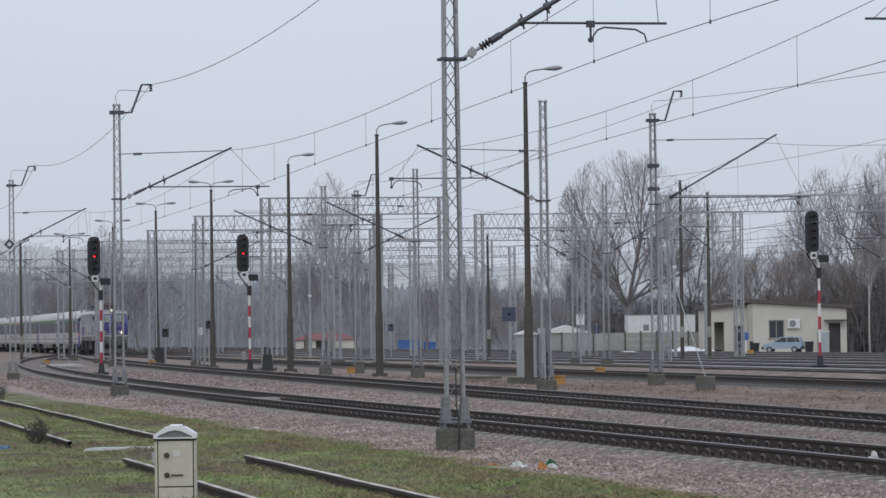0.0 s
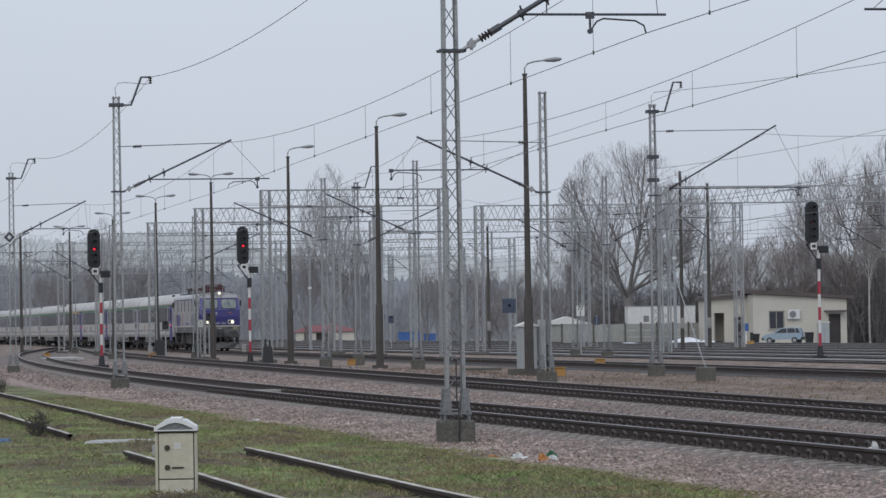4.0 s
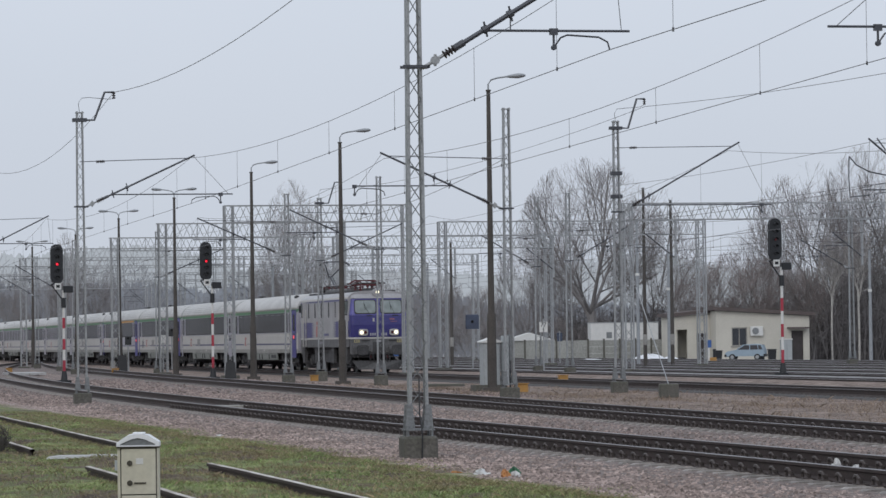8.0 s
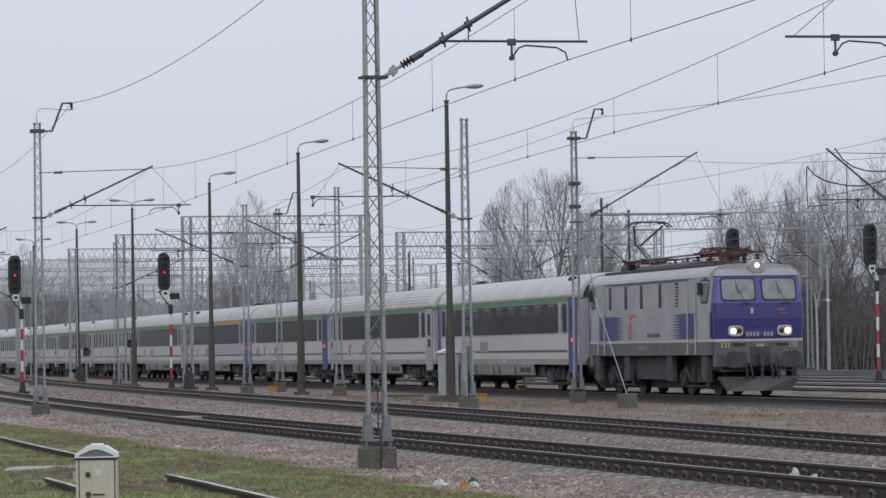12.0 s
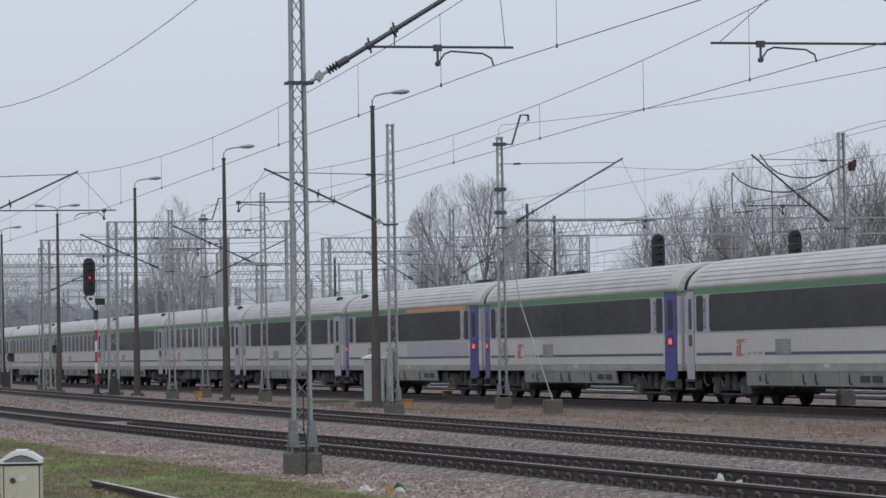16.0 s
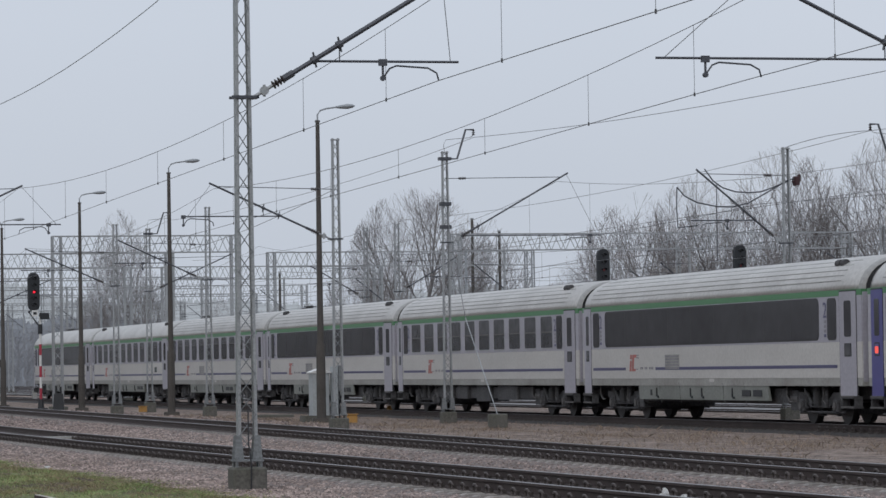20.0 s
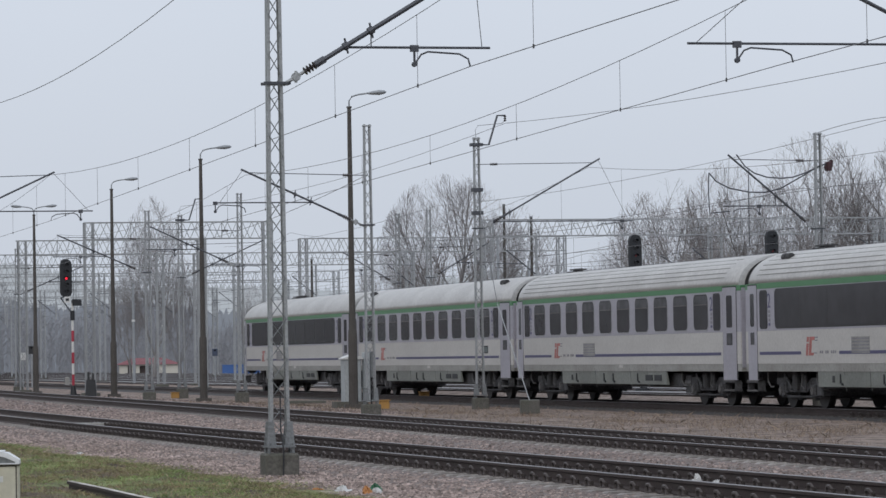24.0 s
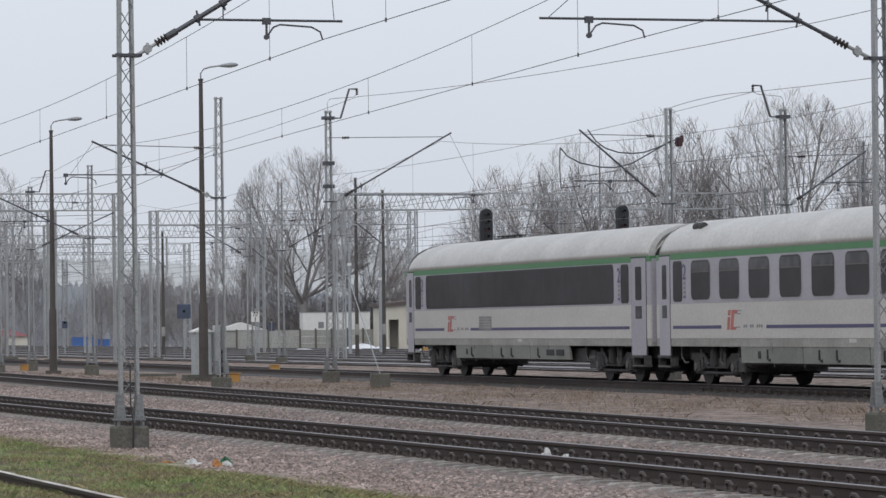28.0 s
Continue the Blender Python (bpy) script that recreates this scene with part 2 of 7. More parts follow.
def ground_material():
    """Grass on the near side, pinkish gravel between the tracks, dull earth beyond."""
    m = bpy.data.materials.new("railway_ground")
    m.use_nodes = True
    n, l = m.node_tree.nodes, m.node_tree.links
    b = n["Principled BSDF"]
    b.inputs["Roughness"].default_value = 0.95
    geo = n.new("ShaderNodeNewGeometry")
    sep = n.new("ShaderNodeSeparateXYZ")
    l.new(geo.outputs["Position"], sep.inputs[0])

    def math_node(op, a, c):
        k = n.new("ShaderNodeMath")
        k.operation = op
        for i, v in enumerate((a, c)):
            if isinstance(v, (int, float)):
                k.inputs[i].default_value = v
            else:
                l.new(v, k.inputs[i])
        return k.outputs[0]

    def noise_node(scale, detail=4.0):
        k = n.new("ShaderNodeTexNoise")
        k.inputs["Scale"].default_value, k.inputs["Detail"].default_value = scale, detail
        l.new(geo.outputs["Position"], k.inputs["Vector"])
        return k.outputs["Fac"]

    def step(v, lo, hi):
        k = n.new("ShaderNodeMapRange")
        k.inputs[1].default_value, k.inputs[2].default_value = lo, hi
        l.new(v, k.inputs[0])
        return k.outputs[0]

    def ramp(v, *stops):
        k = n.new("ShaderNodeValToRGB")
        e = k.color_ramp.elements
        while len(e) < len(stops):
            e.new(0.5)
        for i, (p, c) in enumerate(stops):
            e[i].position, e[i].color = p, (*c, 1)
        l.new(v, k.inputs[0])
        return k.outputs[0]

    def mix(f, a, c):
        k = n.new("ShaderNodeMix")
        k.data_type = "RGBA"
        l.new(f, k.inputs[0])
        l.new(a, k.inputs[6])
        l.new(c, k.inputs[7])
        return k.outputs[2]

    big, mid, small, tiny = noise_node(0.35), noise_node(1.6), noise_node(7.0), noise_node(28.0, 2.0)
    grass = ramp(math_node("ADD", math_node("MULTIPLY", big, 0.4), math_node("ADD", math_node("MULTIPLY", mid, 0.4), math_node("MULTIPLY", small, 0.2))),
                 (0.42, (0.10, 0.078, 0.06)), (0.465, (0.19, 0.15, 0.10)), (0.505, (0.165, 0.19, 0.085)), (0.58, (0.30, 0.35, 0.135)))
    blade = noise_node(75.0, 3.0)
    speck = n.new("ShaderNodeMix")
    speck.data_type, speck.blend_type = "RGBA", "MULTIPLY"
    speck.inputs[0].default_value = 1.0
    l.new(grass, speck.inputs[6])
    shade = n.new("ShaderNodeMapRange")
    shade.inputs[1].default_value, shade.inputs[2].default_value, shade.inputs[3].default_value, shade.inputs[4].default_value = 0.34, 0.66, 0.5, 1.4
    l.new(blade, shade.inputs[0])
    l.new(shade.outputs[0], speck.inputs[7])
    grass = speck.outputs[2]
    gravel = ramp(math_node("ADD", math_node("MULTIPLY", small, 0.45), math_node("MULTIPLY", tiny, 0.55)),
                  (0.36, (0.12, 0.087, 0.075)), (0.48, (0.37, 0.285, 0.255)), (0.60, (0.60, 0.475, 0.43)))
    earth = ramp(math_node("ADD", math_node("MULTIPLY", mid, 0.5), math_node("MULTIPLY", small, 0.5)),
                 (0.39, (0.11, 0.084, 0.07)), (0.5, (0.27, 0.21, 0.178)), (0.60, (0.44, 0.35, 0.30)))
    cinder = ramp(math_node("ADD", math_node("MULTIPLY", mid, 0.5), math_node("MULTIPLY", small, 0.5)),
                  (0.39, (0.17, 0.165, 0.166)), (0.5, (0.28, 0.272, 0.275)), (0.60, (0.42, 0.41, 0.41)))
    # a: metres beyond the first main track's line
    a = math_node("ADD", sep.outputs[0], math_node("MULTIPLY", sep.outputs[1], 0.2136))
    a = math_node("ADD", a, math_node("MULTIPLY", math_node("SUBTRACT", big, 0.5), 2.2))
    a = math_node("ADD", a, math_node("MULTIPLY", math_node("SUBTRACT", small, 0.5), 2.0))
    c = mix(step(a, GRASS_EDGE - 0.35, GRASS_EDGE + 0.35), grass, gravel)
    dull = ramp(math_node("ADD", math_node("MULTIPLY", small, 0.45), math_node("MULTIPLY", tiny, 0.55)), (0.36, (0.095, 0.071, 0.062)), (0.48, (0.265, 0.21, 0.19)), (0.60, (0.43, 0.35, 0.32)))
    c = mix(step(a, 13.5, 16.5), c, dull)
    q = math_node("ADD", math_node("MULTIPLY", sep.outputs[0], 0.98), math_node("MULTIPLY", sep.outputs[1], 0.199))
    c = mix(step(q, 20.5, 24.0), c, earth)
    c = mix(step(q, 40.0, 43.5), c, cinder)
    l.new(c, b.inputs["Base Color"])
    bp = n.new("ShaderNodeBump")
    bp.inputs["Strength"].default_value, bp.inputs["Distance"].default_value = 0.9, 0.08
    l.new(math_node("ADD", small, tiny), bp.inputs["Height"])
    l.new(bp.outputs[0], b.inputs["Normal"])
    return m


GRASS_EDGE = 10.6
GROUND = ground_material()
build_ground()


# ---- tracks ----
def offset_line(centre, ys, off):
    """Points of a line off metres to the far side of a track's centre line."""
    out = []
    for y in ys:
        d = Vector((centre(y + 0.5) - centre(y - 0.5), 1, 0)).normalized()
        out.append(Vector((centre(y), y, 0)) + Vector((d.y, -d.x, 0)) * off)
    return out


def strip(shape, line_a, line_b, za, zb):
    k = len(shape.v)
    for p, q in zip(line_a, line_b):
        shape.v += [(p.x, p.y, za), (q.x, q.y, zb)]
    shape.f += [(k + 2 * i, k + 2 * i + 1, k + 2 * i + 3, k + 2 * i + 2) for i in range(len(line_a) - 1)]


def rail_shape(centre, ys, side, z, profile):
    sh = Shape()
    lines = [(offset_line(centre, ys, side * 0.7535 + o), h) for o, h in profile]
    for (la, za), (lb, zb) in zip(lines, lines[1:] + lines[:1]):
        strip(sh, la, lb, z + za, z + zb)
    return sh


FOOT = ((-0.075, -0.172), (-0.075, -0.160), (-0.012, -0.135), (-0.012, -0.045), (-0.036, -0.035), (-0.036, -0.004), (0.036, -0.004), (0.036, -0.035), (0.012, -0.045), (0.012, -0.135), (0.075, -0.160), (0.075, -0.172))
HEADTOP = ((-0.030, -0.004), (-0.028, 0.001), (0.028, 0.001), (0.030, -0.004))


def bed(centre, ys, z, material, name, half=2.0, lift=0.0):
    """The ballast bed under a track, as a low bank with worn edges."""
    sh = Shape()
    rows = [(-half - 0.9, -0.32), (-half, -0.20), (-1.38, -0.187), (-0.6, -0.187), (0.6, -0.187), (1.38, -0.187), (half, -0.20), (half + 0.9, -0.32)]
    lines = [(offset_line(centre, ys, o), z + h + lift) for o, h in rows]
    for (la, za), (lb, zb) in zip(lines, lines[1:]):
        strip(sh, la, lb, za, zb)
    ob = new(name, sh.mesh(name, material))
    return tagged(ob, "bank of crushed stone ballast under the rails", "ballast", kind="structure")


def track(name, centre, y0, y1, z, near=False, material=None, detail=(30, 75), label="", base=None):
    step = 4.0 if near else 12.0
    ys = [y0 + i * step for i in range(int((y1 - y0) / step) + 1)]
    top = thing(name, label or "pair of rusty steel rails on concrete sleepers in ballast", "railway track", Matrix(), "tracks", kind="structure")
    if base is not False:
        bed(centre, ys, z, material or BALLAST, "ballast_bed", 1.75 if material is BALLAST_BLACK else 2.0)
    for side in (-1, 1):
        r = part("rail", rail_shape(centre, ys, side, z, FOOT), RAIL, top, "rusty rail with a worn bright head")
        part("rail_head", rail_shape(centre, ys, side, z, HEADTOP), RAILTOP_DULL if near else RAILTOP, r)
    # sleepers
    me = Shape()
    me.loft([[(x, -0.13 * k, 0), (x, -0.10 * k, 0.20 - d), (x, 0.10 * k, 0.20 - d), (x, 0.13 * k, 0)] for x, k, d in ((-1.25, 0.95, 0.02), (-1.2, 1, 0), (-0.45, 1, 0.0), (-0.3, 0.9, 0.04), (0.3, 0.9, 0.04), (0.45, 1, 0.0), (1.2, 1, 0), (1.25, 0.95, 0.02))])
    wood = SLEEPER_DARK if material is BALLAST_BLACK else SLEEPER
    sl = me.mesh("sleeper", wood)
    cl = Shape()
    for side in (-1, 1):
        for o in (-1, 1):
            c = side * 0.7535 + o * 0.115
            cl.box(c - 0.06, c + 0.06, -0.075, 0.075, 0.17, 0.212)
            cl.tube([(c + o * 0.02, -0.085, 0.205), (c + o * 0.02, -0.08, 0.262), (c + o * 0.03, -0.045, 0.292), (c + o * 0.03, 0.045, 0.292), (c + o * 0.02, 0.08, 0.262), (c + o * 0.02, 0.085, 0.205)], 0.019, 5)
            cl.tube([(c - o * 0.03, 0, 0.2), (c - o * 0.03, 0, 0.262)], 0.022, 6)
    cm = cl.mesh("rail_clip", CLIP)
    y, far, faf, count = y0, Shape(), Shape(), 0
    while y < y1:
        d = Vector((centre(y + 0.5) - centre(y - 0.5), 1, 0)).normalized()
        x = centre(y)
        m = Matrix.Translation((x, y, z - 0.172 - 0.195)) @ Matrix.Rotation(math.atan2(-d.x, d.y), 4, "Z")
        if near and detail[0] <= y <= detail[1]:
            s = new("sleeper", sl)
            s.parent, s.matrix_basis = top, m
            c = new("rail_clip", cm)
            c.parent, c.matrix_basis = s, Matrix()
        elif y < 200 and near:
            k = len(far.v)
            far.add([m @ v.co for v in sl.vertices], [p.vertices for p in sl.polygons])
            if y < 92:
                faf.add([m @ v.co for v in cm.vertices], [p.vertices for p in cm.polygons])
        y += 0.6 * d.y
    if far.v:
        tagged(part("far_sleeper", far, wood, top), kind="stuff")
        tagged(part("far_rail_clip", faf, CLIP, top), kind="stuff")
    return top


track("track_1", centre_a, 14, 330, RAIL_Z, True, detail=(30, 62))
track("track_2", centre_b, 20, 330, RAIL_Z, True, detail=(40, 90))
track("track_3", centre_c, 20, 620, Z_C, True, BALLAST_BLACK, detail=(60, 61), label="dark main track on which the train runs")
YARD = (41.0, 46.0, 50.7, 55.4, 60.2, 65.0, 70.0)
for i, q in enumerate(YARD):
    track(f"track_{i + 4}", lambda y, q=q: (q - 0.199 * y) / 0.980, 40, 620, Z_C, False, BALLAST_DARK, label="worn yard track with dull rails behind the main line")


# ---- masts, wires, lamps, signals ----
def lattice(h, w0, w1, pitch, bar, depth=0.14):
    """Two channel legs and their crossed lacing."""
    legs = []
    for side in (-1, 1):
        sh = Shape()
        sh.loft([[(side * w / 2 + side * a, b, z) for a, b in ((-0.022, -depth / 2), (0.024, -depth / 2), (0.024, depth / 2), (-0.022, depth / 2), (-0.022, depth / 2 - 0.01), (0.014, depth / 2 - 0.01), (0.014, -depth / 2 + 0.01), (-0.022, -depth / 2 + 0.01))] for w, z in ((w0, 0), (w1, h))])
        legs.append(sh)
    lace, z, k = Shape(), 0.06, 0
    while z < h - pitch * 0.5:
        z2 = min(h - 0.05, z + pitch)
        wa, wb = (w0 + (w1 - w0) * t / h for t in (z, z2))
        for yy, flip in ((-depth / 2 - 0.004, 1), (depth / 2 + 0.004, -1)):
            f = flip if k % 2 else -flip
            lace.beam((-f * wa / 2, yy, z), (f * wb / 2, yy, z2), bar, 0.01)
        z, k = z2, k + 1
    return legs, lace


LATTICE_SIZES = {}


def bars(lace):
    """Each lacing bar as a mesh of its own."""
    out = []
    for i in range(0, len(lace.v), 8):
        sh = Shape()
        sh.v = lace.v[i:i + 8]
        sh.f = [tuple(k - i for k in f) for f in lace.f[i * 6 // 8:i * 6 // 8 + 6]]
        out.append(sh.mesh("lacing_bar", GALV_DARK))
    return out


def mast(x, y, z, h=8.1, w0=0.26, w1=0.16, near=False, label="tall grey lattice catenary mast on a concrete footing", turn=0.0, group="catenary masts", pitch=0.29, base=True):
    top = thing("catenary_mast", label, "mast", pose(x, y, z, 0, 0, HEAD + 90 + turn), group)
    key = (h, w0, w1, pitch, base)
    if key not in LATTICE_SIZES:
        legs, lace = lattice(h - 0.35, w0, w1, pitch, 0.026)
        foot = Shape().box(-0.245, 0.245, -0.22, 0.22, -0.3, 0.27, 0.03)
        plate = Shape().box(-0.21, 0.21, -0.16, 0.16, 0.35, 0.375)
        for s in (-1, 1):
            for yy in (-0.095, 0.085):
                plate.add([(s * 0.06, yy, 0.375), (s * 0.205, yy, 0.375), (s * 0.175, yy, 0.72), (s * 0.10, yy, 0.72), (s * 0.06, yy + 0.012, 0.375), (s * 0.205, yy + 0.012, 0.375), (s * 0.175, yy + 0.012, 0.72), (s * 0.10, yy + 0.012, 0.72)],
                          [(0, 1, 2, 3), (7, 6, 5, 4), (0, 4, 5, 1), (1, 5, 6, 2), (2, 6, 7, 3), (3, 7, 4, 0)])
            plate.tube([(s * 0.175, -0.12, 0.24), (s * 0.175, -0.12, 0.42)], 0.022)
            plate.tube([(s * 0.175, 0.12, 0.24), (s * 0.175, 0.12, 0.42)], 0.022)
        cap = Shape().box(-w1 / 2 - 0.04, w1 / 2 + 0.04, -0.09, 0.09, h - 0.03, h)
        LATTICE_SIZES[key] = [legs[0].mesh("leg", GALV), legs[1].mesh("leg", GALV), lace.mesh("lacing", GALV_DARK), foot.mesh("footing", CONC), plate.mesh("base_plate", GALV_DARK), cap.mesh("cap", GALV), bars(lace)]
    l0, l1, lace, foot, plate, cap, _ = LATTICE_SIZES[key]
    lift = pose(0, 0, 0.375)
    part("leg", l0, None, top, m=lift)
    part("leg", l1, None, top, m=lift)
    if y < 112:
        for me in LATTICE_SIZES[key][6]:
            part("lacing_bar", me, None, top, m=lift)
    else:
        tagged(part("lacing", lace, None, top, m=lift), kind="stuff")
    part("footing", foot, None, top, "square concrete footing")
    part("base_plate", plate, None, top)
    part("cap", cap, None, top)
    return top


def insulator(shape, p, q, r=0.045, n=6):
    p, q = Vector(p), Vector(q)
    d = (q - p).normalized()
    a = d.cross(Vector((0, 1, 0)) if abs(d.y) < 0.9 else Vector((1, 0, 0))).normalized()
    b = a.cross(d)
    rings = []
    for i in range(n):
        for t, k in ((0.05, 0.4), (0.3, 1.1), (0.55, 1.0), (0.8, 0.45)):
            c = p.lerp(q, (i + t) / n)
            rings.append([c + (a * math.cos(math.pi * m / 4) + b * math.sin(math.pi * m / 4)) * r * k for m in range(8)])
    shape.loft(rings)


def cantilever(parent, reach, zb, zt, zw, side=1, zero=0.0, tie=True, r=0.03, steady=True, flip=0.0):
    """A bracket that holds the wires reach metres from its mast: strut, tie rod, registration tube, steady arm. zero: the mast's foot."""
    k = side
    zb, zt, zw = zb - zero, zt - zero, zw - zero
    x0 = k * 0.16
    strut, ins, tube, hold = Shape(), Shape(), Shape(), Shape()
    at = lambda t: (x0 + (k * (reach + 0.12) - x0) * t, 0, zb + (zt + 0.06 - zb) * t)
    hold.beam((-k * 0.17, 0.1, zb), (k * 0.22, 0.1, zb), 0.04, 0.04)
    hold.beam((-k * 0.17, -0.1, zb), (k * 0.22, -0.1, zb), 0.04, 0.04)
    hold.beam((k * 0.2, -0.12, zb), (k * 0.2, 0.12, zb), 0.04, 0.04)
    part("mast_clamp", hold, ARM, parent)
    strut.tube([at(0.18), at(1.0)], r)
    strut.tube([at(0.155), at(0.165), at(0.195), at(0.205)], r * 1.3, 8)
    insulator(ins, at(0.098), at(0.16), 0.06, 4)
    joint = Shape().tube([at(-0.01), at(0.045)], 0.03, 6).tube([at(0.07), at(0.105)], 0.028, 6)
    jx, jy, jz = at(0.056)
    joint.tube([(jx, -0.035, jz), (jx, 0.035, jz)], 0.065, 10)
    joint.tube([(jx, 0, jz - 0.085), (jx, 0, jz + 0.085)], 0.022, 6)
    part("hinge", joint, GALV, parent, "pale galvanised hinge and eye")
    part("strut", strut, ARM, parent, "dark steel strut")
    part("insulator", ins, INSUL, parent)
    if tie:
        rod, ins2 = Shape(), Shape()
        rod.tube([(x0 - k * 0.16, 0, zt - 0.12), at(0.94)], 0.012, 5)
        insulator(ins2, (x0 + k * 0.3, 0, zt - 0.12), (x0 + k * 0.55, 0, zt - 0.11), 0.045, 5)
        part("tie_rod", rod, ARM, parent)
        part("insulator", ins2, INSUL, parent)
    t0 = 0.42
    a = Vector(at(t0))
    zr = zw + 0.27
    if steady:
        t0 = min(0.9, max(0.1, (zr - zb) / (zt - zb)))
        a = Vector(at(t0))
        tube.tube([(a.x, 0, zr), (k * (reach + max(0.30, flip)), 0, zr)], 0.02)
        tube.tube([at(t0 + 0.13), (at(t0 + 0.13)[0], 0, zr)], 0.01, 5)
        for tc in (t0, t0 + 0.13):
            tube.tube([at(tc - 0.012), at(tc + 0.012)], r * 1.45, 8)
            cx, cy, cz = at(tc)
            tube.tube([(cx - k * 0.02, 0, cz + 0.11), (cx + k * 0.03, 0, cz - 0.11)], 0.016, 5)
        post = reach + min(0.85, flip) if flip else reach - 0.83
        tube.tube([(k * post, 0, zr + 0.02), (k * post, 0, zr - 0.28)], 0.018)
        tube.box(min(k * (post - 0.06), k * (post + 0.06)), max(k * (post - 0.06), k * (post + 0.06)), -0.03, 0.03, zr - 0.06, zr + 0.035)
        tube.tube([(k * post, -0.03, zr - 0.24), (k * post, 0.03, zr - 0.24)], 0.04, 8)
        s = (reach - post) / 0.83
        arm = Shape().tube([(k * post, 0, zr - 0.24), (k * (post + s * 0.1), 0, zr - 0.1), (k * (post + s * 0.2), 0, zr - 0.06), (k * (reach - s * 0.16), 0, zr - 0.09), (k * (reach - s * 0.03), 0, zr - 0.16), (k * reach, 0, zw)], 0.014, 5)
        end = reach + max(0.30, flip) - 0.12
        part("stay_wire", Shape().tube([at(0.985), (k * end, 0, zr)], 0.006, 4), WIRE, parent)
        part("steady_arm", arm, ARM, parent, "curved steady arm")
    part("registration_tube", tube, ARM, parent)


def wire_run(name, pts, r=0.0065, sag=0.0, label="thin overhead wire", steps=10):
    sh = Shape()
    path = []
    for a, b in zip(pts, pts[1:]):
        a, b = Vector(a), Vector(b)
        for i in range(steps):
            t = i / steps
            p = a.lerp(b, t)
            p.z -= sag * 4 * t * (1 - t)
            path.append(p)
    path.append(Vector(pts[-1]))
    sh.tube(path, r, 4)
    return sh


DROPS = (0.068, 0.195, 0.349, 0.508, 0.660, 0.803, 0.934)


def catenary(pts_contact, high, sag, drops=DROPS, label="contact wire hung by droppers from a sagging carrier cable", r=0.0065):
    """pts_contact: contact wire at its supports; the carrier cable is high metres above it there; drops: where its droppers hang."""
    top = thing("overhead_line", label, "overhead wire", Matrix(), "overhead lines")
    part("contact_wire", wire_run("c", pts_contact, r, 0.0), WIRE, top)
    highs = high if isinstance(high, (list, tuple)) else [high] * len(pts_contact)
    carrier = [Vector(p) + Vector((0, 0, k)) for p, k in zip(pts_contact, highs)]
    part("carrier_cable", wire_run("m", carrier, r, sag, steps=18), WIRE, top)
    for (a, b), (c, d) in zip(zip(pts_contact, pts_contact[1:]), zip(carrier, carrier[1:])):
        for t in drops:
            p, q = Vector(a).lerp(Vector(b), t), Vector(c).lerp(Vector(d), t)
            q.z -= sag * 4 * t * (1 - t)
            part("dropper", Shape().tube([p, q], r * 0.6, 4).tube([p - Vector((0, 0, 0.03)), p + Vector((0, 0, 0.03))], r * 2.2, 4), WIRE, top)
    return top


def horn(parent, h, side=1, lift=0.0):
    """The bent arm on a mast's head that carries the feeder cable."""
    sh = Shape()
    sh.tube([(side * 0.05, 0, h - 0.22), (side * 0.42, 0, h - 0.22), (side * 0.72, 0, h + 0.45 + lift), (side * 1.0, 0, h + 0.45 + lift)], 0.035)
    sh.box(-0.2, 0.2, -0.12, 0.12, h - 0.27, h - 0.17)
    ins = Shape()
    insulator(ins, (side * 0.98, 0, h + 0.45 + lift), (side * 0.98, 0, h + 0.25 + lift), 0.05, 3)
    part("jumper", Shape().tube([(0, 0, h), (-side * 0.03, 0, h + 0.25), (side * 0.06, 0, h + 0.40), (side * 0.25, 0, h + 0.42), (side * 0.85, 0, h + 0.30 + lift * 0.6), (side * 0.98, 0, h + 0.27 + lift)], 0.008, 4), WIRE, parent, "thin looping jumper cable")
    part("feeder_arm", sh, ARM, parent, "bent steel feeder arm")
    part("insulator", ins, INSUL, parent)


def street_lamp(x, y, z, h=10.0, double=False, turn=0.0):
    top = thing("street_lamp", "tall brown concrete lamp post with a grey hooded lamp", "lamp post", pose(x, y, z, 0, 0, turn), "yard lamps")
    part("post", Shape().tube([(0, 0, 2.4), (0, 0, h - 0.35)], 0.112, 10, 0.066).tube([(0, 0, h - 0.36), (0, 0, h - 0.3)], 0.085, 8), POLE, top, smooth=False)
    part("base", Shape().tube([(0, 0, -0.3), (0, 0, 2.3), (0, 0, 2.45)], 0.16, 10, 0.14).box(-0.3, 0.3, -0.3, 0.3, -0.3, 0.06), POLE, top, "thicker rough base")
    for s in ((1, -1) if double else (1,)):
        pts = [(0, 0, h - 0.32), (0, 0, h - 0.12), (s * 0.1, 0, h + 0.02), (s * 0.3, 0, h + 0.08), (s * 0.75, 0, h + 0.14)]
        a = part("arm", Shape().tube(pts, 0.03), LAMPHEAD, top)
        part("lamp_head", Shape().loft([[(s * u, w * math.cos(t), h + 0.12 + (u - 0.6) * 0.06 + v * math.sin(t)) for t in [2 * math.pi * i / 10 for i in range(10)]] for u, w, v in ((0.6, 0.03, 0.03), (0.75, 0.11, 0.06), (0.98, 0.15, 0.085), (1.15, 0.12, 0.06), (1.22, 0.03, 0.02))]), LAMPHEAD, a, "grey lamp hood")
    return top


